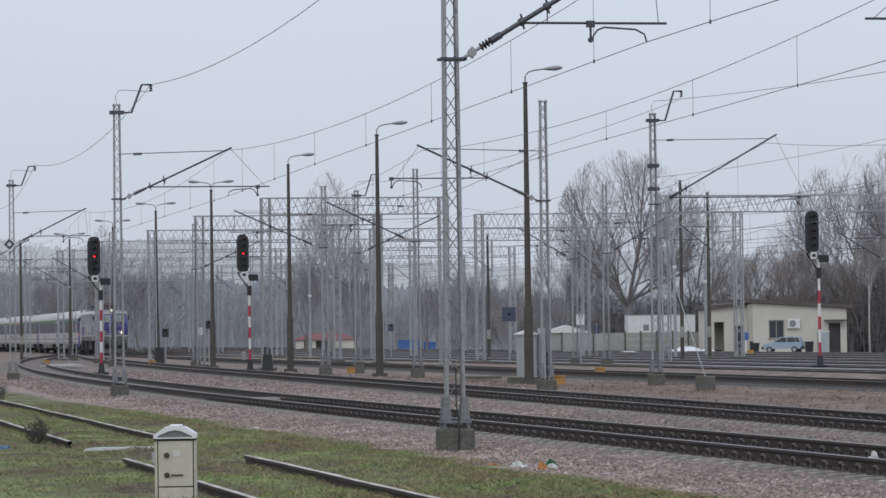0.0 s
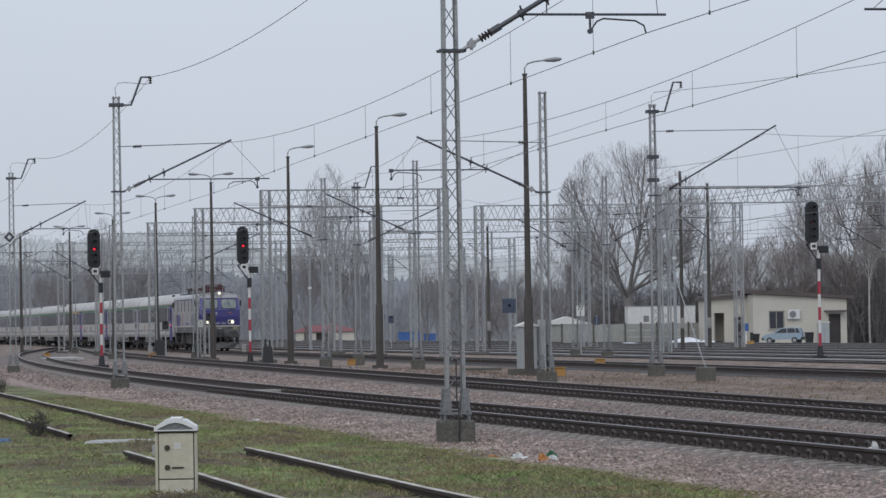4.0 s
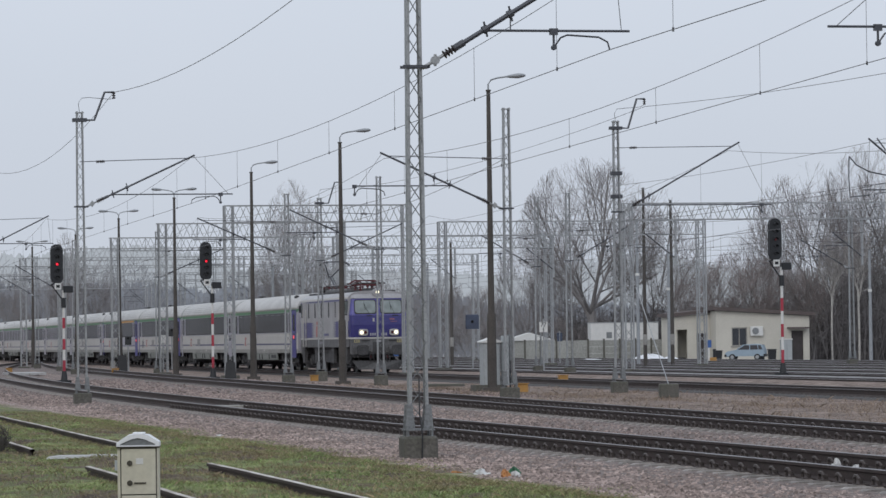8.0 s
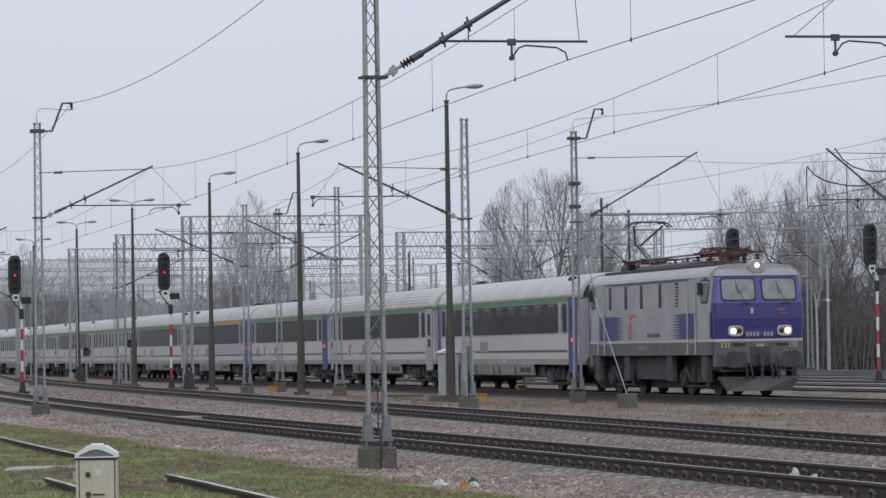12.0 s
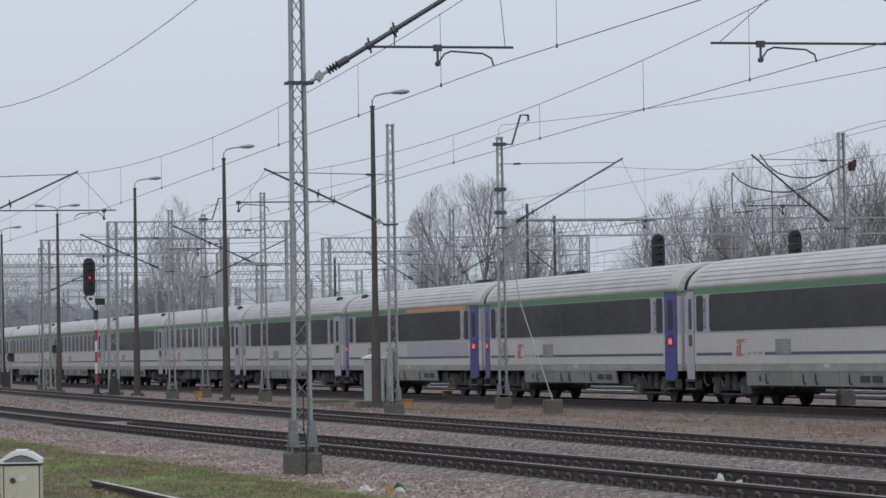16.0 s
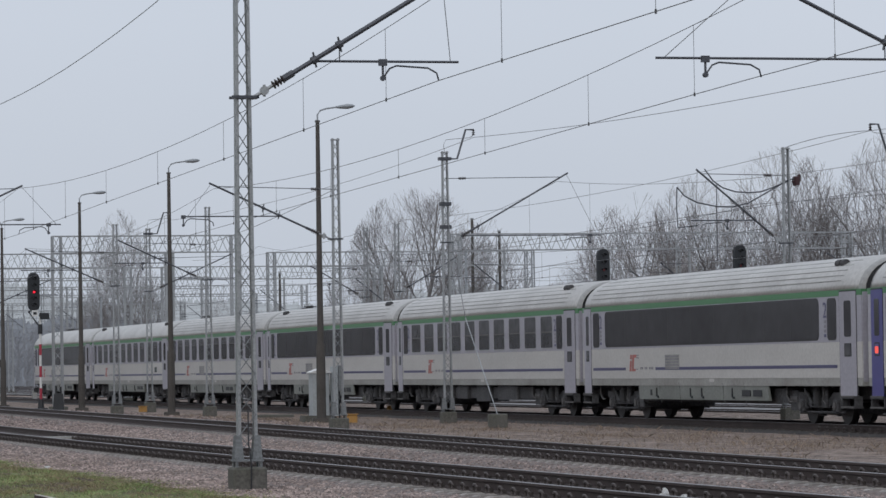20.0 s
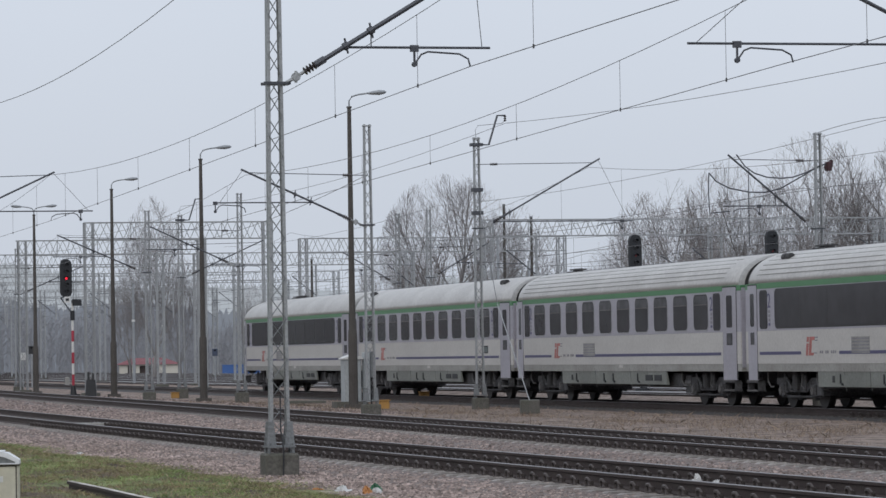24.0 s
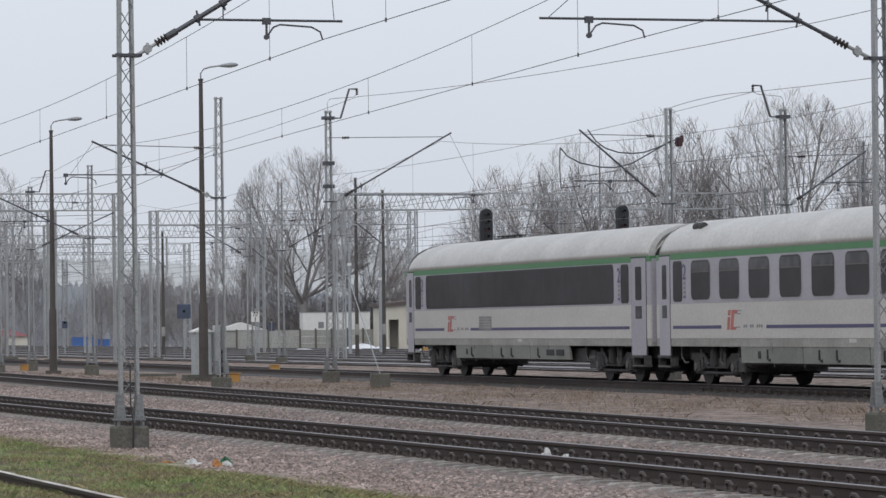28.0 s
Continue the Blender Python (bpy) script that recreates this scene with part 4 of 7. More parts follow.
        outline = [(outline[0][0], 0.95)] + outline + [(outline[-1][0], 0.95)]
        part("gangway", Shape().loft([[(x + s * d, y * k, z) for y, z in outline] for d, k in ((0.0, 1.0), (0.05, 0.97), (0.10, 1.0), (0.15, 0.97), (0.19, 1.0))]), RUBBER, top, "black rubber gangway bellows")
        part("end_post", Shape().box(min(x, x + s * 0.03), max(x, x + s * 0.03), -1.27, 1.27, 1.0, 3.1), LILAC, top)
        for y in (-0.875, 0.875):
            part("buffer", Shape().tube([(x - s * 0.1, y, 1.05), (x + s * 0.14, y, 1.05)], 0.09, 8).tube([(x + s * 0.11, y, 1.05), (x + s * 0.15, y, 1.05)], 0.24, 12), UNDER, top)
        for side in (-1, 1):
            st = Shape()
            lo, hi = sorted((s * (HALF - 1.22), s * (HALF - 0.32)))
            st.box(lo, hi, side * 1.28 - 0.12, side * 1.28 + 0.12, 0.42, 0.46)
            st.box(lo, hi, side * 1.3 - 0.1, side * 1.3 + 0.1, 0.66, 0.72)
            st.box(lo, lo + 0.04, side * 1.28 - 0.1, side * 1.28 + 0.1, 0.42, 0.72).box(hi - 0.04, hi, side * 1.28 - 0.1, side * 1.28 + 0.1, 0.42, 0.72)
            step = part("door_step", st, UNDER, top)
            for z in (0.463, 0.723):
                part("tread_edge", Shape().box(lo + 0.02, hi - 0.02, side * 1.40 - 0.012, side * 1.40 + 0.012, z - 0.025, z + 0.01), PIPE, step, "worn pale tread edge")
        bogie(top, s * 8.35)
    # boxes under the floor
    gear = Shape().box(-6.4, 6.2, -1.15, 1.15, 0.52, 0.9).box(-11.6, 11.6, -0.55, 0.55, 0.62, 0.95).box(-6.9, -6.45, -1.1, 1.1, 0.34, 0.85, 0.03).box(6.25, 6.8, -1.1, 1.1, 0.34, 0.85, 0.03)
    part("frame_gear", gear, UNDER, top)
    for side in (-1, 1):
        xs2 = [(-6.0, -2.2), (-2.15, 1.6), (1.65, 5.3)]
        for a, b in xs2 if not (kind == "compartment" and ribbed) else ():
            part("side_box", Shape().loft([[(a, side * 1.28, 0.44), (b, side * 1.28, 0.44), (b, side * 1.34, 0.9), (a, side * 1.34, 0.9)], [(a, side * 1.36, 0.44), (b, side * 1.36, 0.44), (b, side * 1.385, 0.985), (a, side * 1.385, 0.985)]]), SKIRT, top, "greenish grey equipment box")
    if kind == "compartment" and ribbed:
        for a, b, z in ((-5.4, -3.9, 0.46), (-3.2, -1.8, 0.5), (-0.6, 1.2, 0.42), (2.2, 4.6, 0.48)):
            part("equipment_box", Shape().box(a, b, -1.27, -0.6, z, 0.9, 0.03), UNDER, top, "dark underfloor equipment box")
    else:
        for x in (-4.3, -1.2, -0.2, 2.4):
            part("skirt_handle", Shape().box(x - 0.03, x + 0.03, -1.40, -1.33, 0.66, 0.86, 0.01).box(x + 0.05, x + 0.16, -1.40, -1.33, 0.62, 0.68, 0.01), BLACK, top)
        for x in (-2.175, 1.625, -4.0, 3.4):
            part("skirt_joint", Shape().beam((x, -1.325, 0.48), (x, -1.39, 0.98), 0.02, 0.02), LOCO_GREY, top)
    part("data_plate", panel(0.55, 0.95, 1.0, 1.09, 0.006, 0.02), CREAM, lower)
    for s in (-1, 1):
        for dx in (-2.15, 1.75):
            part("brake_pipe", Shape().tube([(s * 8.35 + dx, -1.18, 0.95), (s * 8.35 + dx + 0.05, -1.2, 0.7), (s * 8.35 + dx + 0.28, -1.2, 0.55), (s * 8.35 + dx + 0.5, -1.19, 0.56)], 0.022, 5), PIPE, top, "pale brake pipe")
        part("air_tank", Shape().tube([(s * 6.1, -0.95, 0.62), (s * 6.75, -0.95, 0.62)], 0.17, 12), PIPE, top, "pale grey air tank")
    for a, b in ((3.2, 3.9), (4.1, 4.8), (-4.9, -4.75)) if not (kind == "compartment" and ribbed) else ():
        part("box_grille", Shape().box(a, b, -1.385, -1.30, 0.60, 0.80), BLACK, top)
    if bike:
        bk = Shape()
        for x in (-HALF + 3.1, -HALF + 3.75):
            pts = [(x + 0.24 * math.cos(i * math.pi / 8), -W - 0.004, 1.45 + 0.24 * math.sin(i * math.pi / 8)) for i in range(17)]
            bk.tube(pts, 0.014, 4)
        bk.tube([(-HALF + 3.1, -W - 0.004, 1.45), (-HALF + 3.3, -W - 0.004, 1.8), (-HALF + 3.7, -W - 0.004, 1.8), (-HALF + 3.75, -W - 0.004, 1.45), (-HALF + 3.4, -W - 0.004, 1.45), (-HALF + 3.3, -W - 0.004, 1.8)], 0.014, 4)
        part("bicycle_mark", bk, MARK, lower, "bicycle pictogram")
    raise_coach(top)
    return top


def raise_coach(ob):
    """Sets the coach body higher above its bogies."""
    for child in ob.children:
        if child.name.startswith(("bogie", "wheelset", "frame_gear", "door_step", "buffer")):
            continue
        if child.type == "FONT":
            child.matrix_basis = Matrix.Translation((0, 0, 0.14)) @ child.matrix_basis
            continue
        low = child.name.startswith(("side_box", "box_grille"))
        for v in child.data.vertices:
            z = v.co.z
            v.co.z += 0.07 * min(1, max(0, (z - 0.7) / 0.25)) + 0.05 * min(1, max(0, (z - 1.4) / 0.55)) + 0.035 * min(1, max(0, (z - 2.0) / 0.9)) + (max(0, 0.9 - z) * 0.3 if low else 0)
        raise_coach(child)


def stretch_coach(ob, k):
    """Makes a coach of the longer type."""
    for child in ob.children:
        if child.type == "FONT":
            child.matrix_basis.translation.x *= k
            continue
        xs = [v.co.x for v in child.data.vertices]
        mid = (min(xs) + max(xs)) / 2
        for v in child.data.vertices:
            v.co.x = v.co.x + mid * (k - 1) if child.name.startswith(("wheelset", "digit")) else v.co.x * k
        stretch_coach(child, k)


def _tuple(shape):
    return shape.v, shape.f


COACHES = [
    coach("bar", False, True, True, tail=(False, True), vents=(9.5,), rack=-9.2, label="cream and lilac dining coach with small flap windows"),
    coach("open", True, False, False, label="cream and lilac open coach with a ribbed roof"),
    coach("open", True, True, True, bike=True, tail=(True, True), vents=(), rack=-4.2, label="open coach with blue end doors and a bicycle mark"),
    coach("open", True, True, True, orange=True, tail=(True, True), vents=(-9.6,), rack=7.4, label="open coach with an orange first class stripe"),
    coach("open", True, False, False, vents=(9.6,), label="cream open coach with a long dark window band"),
    coach("compartment", True, False, False, vents=(9.6,), label="compartment coach with ten windows and a ribbed roof"),
    coach("open", True, False, False, vents=(-9.6, 9.6), rack=-9.0, label="open coach with green stripe and dark window band"),
    coach("flap", True, False, False, rack=-8.8, label="compartment coach with rounded windows, ribbed roof"),
    coach("compartment", False, False, False, vents=(-9.9, 9.6), label="compartment coach with a smooth silver roof"),
    coach("end", False, False, False, vents=(), rack=-4.5, label="last open coach with a smooth roof and rounded end"),
]
LONGER = 1.45
stretch_coach(COACHES[8], 1 + LONGER / 24.4)


# the locomotive
LOCO_HALF, LOCO_W = 7.66, 1.48
SILVER = mat("silver_grey_loco_paint", (0.45, 0.45, 0.47), 0.4, 0.1, 0.14, 0.7, 12, tint=(0.33, 0.32, 0.33))
# Lighter copy of the loco blue: skylight on the leaning face, put into colour.
LOCO_BLUE_SKYLIT = mat("skylit_loco_blue", (0.105, 0.098, 0.34), 0.4, 0, 0.12, 0.6, 12)
LOCO_BLUE = mat("faded_loco_blue", (0.052, 0.049, 0.205), 0.35, 0, 0.14, 0.6, 12)
HEADLIGHT = glow("lit_headlamp", (1.0, 0.90, 0.66), 1.35)
TAIL_DARK = mat("dark_red_lens", (0.10, 0.02, 0.02), 0.2)
PANTO_RED = mat("red_oxide_steel", (0.115, 0.024, 0.03), 0.6, 0.1, 0.2)


def loco_width(x):
    return half_width(x, LOCO_HALF, LOCO_W, 0.9, 0.06)


def locomotive():
    top = thing("electric_locomotive", "blue and silver electric locomotive with lit headlamps and red roof gear", "locomotive", Matrix())
    h = LOCO_HALF
    sh = lambda z0, z1, i=0.0: shell(z0, z1, h - 0.3, 0.9, loco_width, i)
    part("frame", sh(1.12, 1.52), LOCO_GREY, top, "dark grey frame skirt")
    part("white_line", sh(1.524, 1.60, -0.003), CREAM, top, "white line")
    body = part("body", sh(1.604, 3.42), SILVER, top, "silver grey body side")
    # cab front leans back above the waist
    def front(s):
        x0 = s * h
        plate = lambda a, b, y0, y1, z0, z1, c=0.0: Shape().box(min(x0 + s * a, x0 + s * b), max(x0 + s * a, x0 + s * b), y0, y1, z0, z1, c)
        def row(dx, w, z):
            """An outline of the cab at one height, its corners rounded."""
            return [(x0 - s * 0.6, -w - 0.05, z), (x0 - s * (dx + 0.10), -w, z), (x0 - s * (dx + 0.03), -w + 0.05, z), (x0 - s * dx, -w + 0.16, z), (x0 - s * dx, w - 0.16, z), (x0 - s * (dx + 0.03), w - 0.05, z), (x0 - s * (dx + 0.10), w, z), (x0 - s * 0.6, w + 0.05, z)]
        f1 = part("cab_front", Shape().loft([row(-0.03, 1.39, 1.604), row(-0.08, 1.40, 2.2), row(-0.05, 1.40, 2.60)]), LOCO_BLUE, top, "blue cab front")
        f2 = part("cab_face", Shape().loft([row(-0.05, 1.40, 2.604), row(0.16, 1.31, 3.42)]), LOCO_BLUE_SKYLIT, top, "cab face round the windscreens")
        part("cab_brow", Shape().loft([row(0.12, 1.33, 3.424), row(0.20, 1.29, 3.54), row(0.36, 1.2, 3.66), row(0.55, 1.0, 3.74)]), SILVER, top, "silver brow above the windscreens", smooth=False)
        part("front_line", Shape().loft([row(-0.035, 1.395, 1.524), row(-0.035, 1.395, 1.60)]), CREAM, top)
        lean = lambda z: -0.05 + 0.21 * (z - 2.604) / 0.816
        for y0, y1 in ((-1.20, -0.09), (0.09, 1.20)):
            for o, mtl, nm, e in ((0.012, RUBBER, "screen_frame", 0.0), (0.02, SCREEN, "windscreen", 0.045)):
                a, b, c, d, k = y0 + e, y1 - e, 2.66 + e, 3.36 - e, 0.07
                pts = [(a + k, c), (b - k, c), (b, c + k), (b, d - k), (b - k, d), (a + k, d), (a, d - k), (a, c + k)]
                part(nm, Shape().loft([[(x0 - s * (lean(z) + q), y, z) for y, z in pts] for q in (0.03, -o)]), mtl, f2)
            ym = (y0 + y1) / 2
            part("wiper", Shape().tube([(x0 + s * 0.08, ym + 0.2, 2.62), (x0 - s * 0.02, ym - 0.06, 3.15)], 0.007, 5).beam((x0 + s * 0.02, ym - 0.01, 2.85), (x0 - s * 0.05, ym - 0.08, 3.28), 0.012, 0.012).box(x0 - 0.06, x0 + 0.06, ym + 0.05, ym + 0.34, 2.56, 2.61), BLACK, f2)
        for y in (-0.775, 0.775):
            k = 1 if y > 0 else -1
            oval = lambda d, e: [(x0 + s * d, y + (0.235 - e) * math.copysign(abs(math.cos(t)) ** 0.55, math.cos(t)), 1.84 + (0.165 - e) * math.copysign(abs(math.sin(t)) ** 0.55, math.sin(t))) for t in [2 * math.pi * i / 20 for i in range(20)]]
            g = part("headlamp", Shape().loft([oval(0.04, 0.0), oval(0.11, 0.0), oval(0.125, 0.012), oval(0.125, 0.04), oval(0.09, 0.05)]), CREAM, f1, "pale oval headlamp rim")
            part("lamp_recess", Shape().loft([oval(0.06, 0.052), oval(0.10, 0.052)]), SILVER, g)
            part("lit_lens", Shape().tube([(x0 + s * 0.10, y + k * 0.085, 1.84), (x0 + s * 0.13, y + k * 0.085, 1.84)], 0.095, 16), HEADLIGHT if s > 0 else DARK_LENS, g)
            part("tail_lens", Shape().tube([(x0 + s * 0.10, y - k * 0.10, 1.84), (x0 + s * 0.12, y - k * 0.10, 1.84)], 0.075, 14), TAIL_DARK, g)
        part("number_panel", plate(0.05, 0.082, -0.52, 0.52, 1.64, 1.93, 0.02), LOCO_BLUE, f1)
        for i in range(8):
            if i != 4:
                part("number_bar", plate(0.08, 0.092, -0.44 + i * 0.11, -0.37 + i * 0.11, 1.68, 1.81), ALU, f1)
        part("emblem", plate(0.05, 0.09, -0.29, -0.21, 2.33, 2.48), CREAM, f1)
        part("emblem", plate(0.05, 0.09, 0.55, 0.80, 2.40, 2.47).add(*_tuple(plate(0.05, 0.09, 0.60, 0.92, 2.32, 2.345))), LOGO_PINK, f1)
        part("buffer_beam", plate(-0.4, 0.04, -1.38, 1.38, 0.92, 1.52, 0.03), LOCO_GREY, top, "dark grey buffer beam")
        for y in (-1.10, 1.05):
            part("marker_plate", plate(0.04, 0.055, y - 0.13, y + 0.13, 1.34, 1.49), ORANGE_PALE, top, "small yellow warning plate")
            part("marker_bar", plate(0.055, 0.06, y - 0.09, y - 0.02, 1.36, 1.47).add(*_tuple(plate(0.055, 0.06, y + 0.03, y + 0.08, 1.36, 1.47))), LOCO_GREY, top)
        part("works_plate", plate(0.04, 0.055, -0.12, 0.12, 1.33, 1.45, 0.01), ALU, top)
        for y in (-0.66, 0.7):
            part("lamp_iron", plate(0.04, 0.09, y - 0.2, y + 0.2, 1.42, 1.47), RUBBER, top)
        for y in (-0.875, 0.875):
            part("coupler_step", Shape().tube([(x0 + s * 0.05, y - 0.42, 1.12), (x0 + s * 0.22, y - 0.42, 1.1), (x0 + s * 0.22, y - 0.42, 0.78), (x0 + s * 0.22, y + 0.3, 0.78)], 0.018, 5), PIPE, top, "pale shunter's handrail")
        part("brake_cable", Shape().tube([(x0 + s * 0.06, -0.3, 1.0), (x0 + s * 0.1, -0.36, 0.98), (x0 + s * 0.06, -0.5, 1.0)], 0.02, 5).tube([(x0 + s * 0.06, 0.3, 1.0), (x0 + s * 0.1, 0.4, 0.98), (x0 + s * 0.06, 0.55, 1.0)], 0.02, 5), PIPE, top)
        for y in (-0.42, 0.40, 0.52):
            part("hose_cock", Shape().tube([(x0 + s * 0.1, y, 0.84), (x0 + s * 0.16, y, 0.72)], 0.026, 6), TAIL_DARK, top)
        for y in (-0.875, 0.875):
            part("buffer", Shape().tube([(x0, y, 1.05), (x0 + s * 0.42, y, 1.05)], 0.12, 10).loft([[(x0 + s * a, y + 0.30 * u * e, 1.05 + 0.185 * v * e) for u, v in ((-1, -0.45), (-0.8, -0.85), (-0.4, -1), (0.4, -1), (0.8, -0.85), (1, -0.45), (1, 0.45), (0.8, 0.85), (0.4, 1), (-0.4, 1), (-0.8, 0.85), (-1, 0.45))] for a, e in ((0.40, 0.9), (0.43, 1.0), (0.46, 1.0), (0.475, 0.85))]), UNDER, top)
        part("coupling", Shape().box(min(x0, x0 + s * 0.3), max(x0, x0 + s * 0.3), -0.09, 0.09, 0.95, 1.15).tube([(x0 + s * 0.28, 0, 1.0), (x0 + s * 0.2, 0, 0.55)], 0.05), UNDER, top)
        for y in (-0.5, -0.32, 0.32, 0.48):
            part("air_hose", Shape().tube([(x0 + s * 0.04, y, 0.98), (x0 + s * 0.16, y, 0.85), (x0 + s * 0.15, y + 0.05, 0.62), (x0 + s * 0.06, y + 0.1, 0.55)], 0.03), UNDER, top)
        part("coupling_plate", plate(0.04, 0.08, -0.3, 0.3, 0.95, 1.36), UNDER, top)
        part("plough", Shape().loft([[(x0 - s * 0.3, -1.0, 0.16), (x0 - s * 0.1, -1.0, 0.16), (x0 - s * 0.05, -1.3, 0.6), (x0 - s * 0.25, -1.3, 0.6)], [(x0 - s * 0.05, 0, 0.16), (x0 + s * 0.12, 0, 0.16), (x0 + s * 0.05, 0, 0.6), (x0 - s * 0.1, 0, 0.6)], [(x0 - s * 0.3, 1.0, 0.16), (x0 - s * 0.1, 1.0, 0.16), (x0 - s * 0.05, 1.3, 0.6), (x0 - s * 0.25, 1.3, 0.6)]]), LOCO_GREY, top, "dusty grey snow plough")
        rim = lambda dx, r: [(x0 - s * dx, 0.25 * r * math.cos(t), 3.70 + 0.22 * r * math.sin(t)) for t in [2 * math.pi * i / 16 for i in range(16)]]
        tl = part("top_lamp", Shape().loft([rim(0.7, 0.85), rim(0.2, 1.0), rim(0.15, 0.92)]), SILVER, top, "round roof headlamp housing")
        part("lit_lens", Shape().tube([(x0 - s * 0.16, 0, 3.74), (x0 - s * 0.13, 0, 3.74)], 0.08, 14), HEADLIGHT if s > 0 else DARK_LENS, tl)
        # side of the cab
        for side in (-1, 1):
            lo, hi = sorted((s * (h - 2.62), s * (h - 0.30)))
            part("cab_side", panel(lo, hi, 1.62, 2.37, 0.004, 0.03, 0, side, loco_width), LOCO_BLUE, top, "blue cab side")
            slope = lambda e: [(s * (h - x), z) for x, z in ((1.22 - e, 2.62 + e), (0.62 + e * 0.6, 2.62 + e), (0.40 + e, 3.02), (0.36 + e, 3.32 - e), (1.22 - e, 3.32 - e))]
            for e, o, mtl, nm in ((0.0, 0.010, RUBBER, "cab_window"), (0.05, 0.014, SCREEN, "pane")):
                part(nm, Shape().loft([[(x, side * (loco_width(x) + d), z) for x, z in slope(e)] for d in (-0.02, o)]), mtl, top)
            lo3, hi3 = sorted((s * (h - 2.50), s * (h - 1.78)))
            part("door_gap", panel(lo3 - 0.025, hi3 + 0.025, 1.48, 3.37, 0.006, 0.03, 0.04, side, loco_width), MARK, top)
            d = part("cab_door", panel(lo3, hi3, 1.5, 3.36, 0.010, 0.03, 0.04, side, loco_width), SILVER, top, "silver cab door")
            part("door_foot", panel(lo3 + 0.01, hi3 - 0.01, 1.62, 2.37, 0.014, 0.03, 0, side, loco_width), LOCO_BLUE, d)
            for x in (lo3 - 0.08, hi3 + 0.08):
                part("grab_rail", Shape().tube([(x, side * (LOCO_W + 0.06), 1.15), (x, side * (LOCO_W + 0.06), 3.0)], 0.02, 6), CREAM, top)
            part("mirror", Shape().box(s * (h - 1.0) - 0.1, s * (h - 1.0) + 0.08, side * (LOCO_W + 0.10) - 0.06, side * (LOCO_W + 0.10) + 0.06, 2.86, 3.24, 0.02), BLACK, top)
    for s in (1, -1):
        front(s)
    for side in (-1, 1):
        part("blue_panel", panel(-h + 2.62, -3.6, 1.62, 2.37, 0.004, 0.03, 0, side, loco_width), LOCO_BLUE, body, "faded blue side panel")
        part("blue_panel", panel(h - 3.65, h - 2.62, 1.62, 2.37, 0.004, 0.03, 0, side, loco_width), LOCO_BLUE, body, "faded blue side panel")
        for i in range(9):
            z = 1.63 + i * 0.082
            for x, k in ((-3.6, 1), (h - 3.65, -1)):
                tip = x + k * (0.72 + 0.12 * (i % 2))
                part("speed_bar", Shape().loft([[(a, side * (loco_width(a) + d), b) for a, b in ((x, z), (tip, z + 0.03), (tip, z + 0.042), (x, z + 0.065))] for d in (-0.016, 0.005)]), LOCO_BLUE, body, "tapering blue flash")
        slant = lambda a, b, z0, z1: Shape().loft([[(x + 0.2 * (z - 1.7), side * (loco_width(x) + d), z) for x, z in ((a, z0), (b, z0), (b, z1), (a, z1))] for d in (-0.016, 0.005)])
        for a, b, z0, z1 in ((-2.2, -1.82, 1.66, 2.2), (-2.16, -1.78, 2.25, 2.40), (-1.72, -1.3, 2.32, 2.40), (-1.76, -1.34, 1.66, 1.70), (-1.74, -1.32, 2.20, 2.23), (-1.76, -1.3, 1.80, 1.83)):
            part("logo_stroke", slant(a, b, z0, z1), LOGO_RED if z1 - z0 > 0.1 or z0 > 2.3 else MARK, body, "faded red mark")
        for i in range(6):
            part("lettering_bar", panel(0.15 + i * 0.27, 0.36 + i * 0.27, 1.70, 1.82, 0.005, 0.02, 0, side, loco_width), LOCO_BLUE, body)
        part("cantrail_line", panel(-h + 0.7, h - 0.6, 3.32, 3.40, 0.005, 0.02, 0, side, loco_width), LOCO_BLUE, body, "blue line below the roof")
        part("wall_seam", panel(h - 2.72, h - 2.69, 1.62, 3.38, 0.006, 0.02, 0, side, loco_width), MARK, body)
        for i, x in enumerate((-4.45, -2.43, -0.47, 1.79, 3.74)):
            w = part("vent_slot", panel(x - 0.17, x + 0.17, 2.56, 3.30, 0.006, 0.03, 0.06, side, loco_width), RUBBER, body, "narrow dark window" if i < 4 else "louvred vent")
            if i < 4:
                part("pane", panel(x - 0.13, x + 0.13, 2.60, 3.26, 0.01, 0.03, 0.04, side, loco_width), GLASS, w)
            else:
                for k in range(7):
                    part("louvre", panel(x - 0.13, x + 0.13, 2.60 + k * 0.095, 2.65 + k * 0.095, 0.012, 0.03, 0, side, loco_width), SILVER, w)
        for x in (-5.2, -3.4, -1.2, 1.4, 3.6):
            part("frame_hatch", panel(x - 0.35, x + 0.35, 1.18, 1.46, 0.006, 0.02, 0.03, side, loco_width), LOCO_GREY, top)
        for i in range(6):
            part("number_bar", panel(-1.0 + i * 0.16, -0.9 + i * 0.16, 1.3, 1.42, 0.008, 0.02, 0, side, loco_width), MARK, top)
    # roof
    xs = (-h + 0.35, -h + 1.0, 0, h - 1.0, h - 0.35)
    prof = ((1.0, 3.42), (0.99, 3.50), (0.90, 3.64), (0.75, 3.74), (0.4, 3.80), (0.0, 3.81))
    rings = []
    for x in xs:
        w = loco_width(x)
        half = [(x, -w * a, z) for a, z in prof]
        rings.append(half + [(x, -y, z) for _, y, z in reversed(half[:-1])])
    roof = part("roof", Shape().loft(rings), SILVER, top, "silver grey roof")
    part("roof_edge", Shape().loft([[(x, sgn * (loco_width(x) + o), z) for o, z in ((-0.04, 3.41), (0.012, 3.41), (0.0, 3.52), (-0.05, 3.53))] for x in xs for sgn in (-1,)]), CREAM, top, "white roof edge")
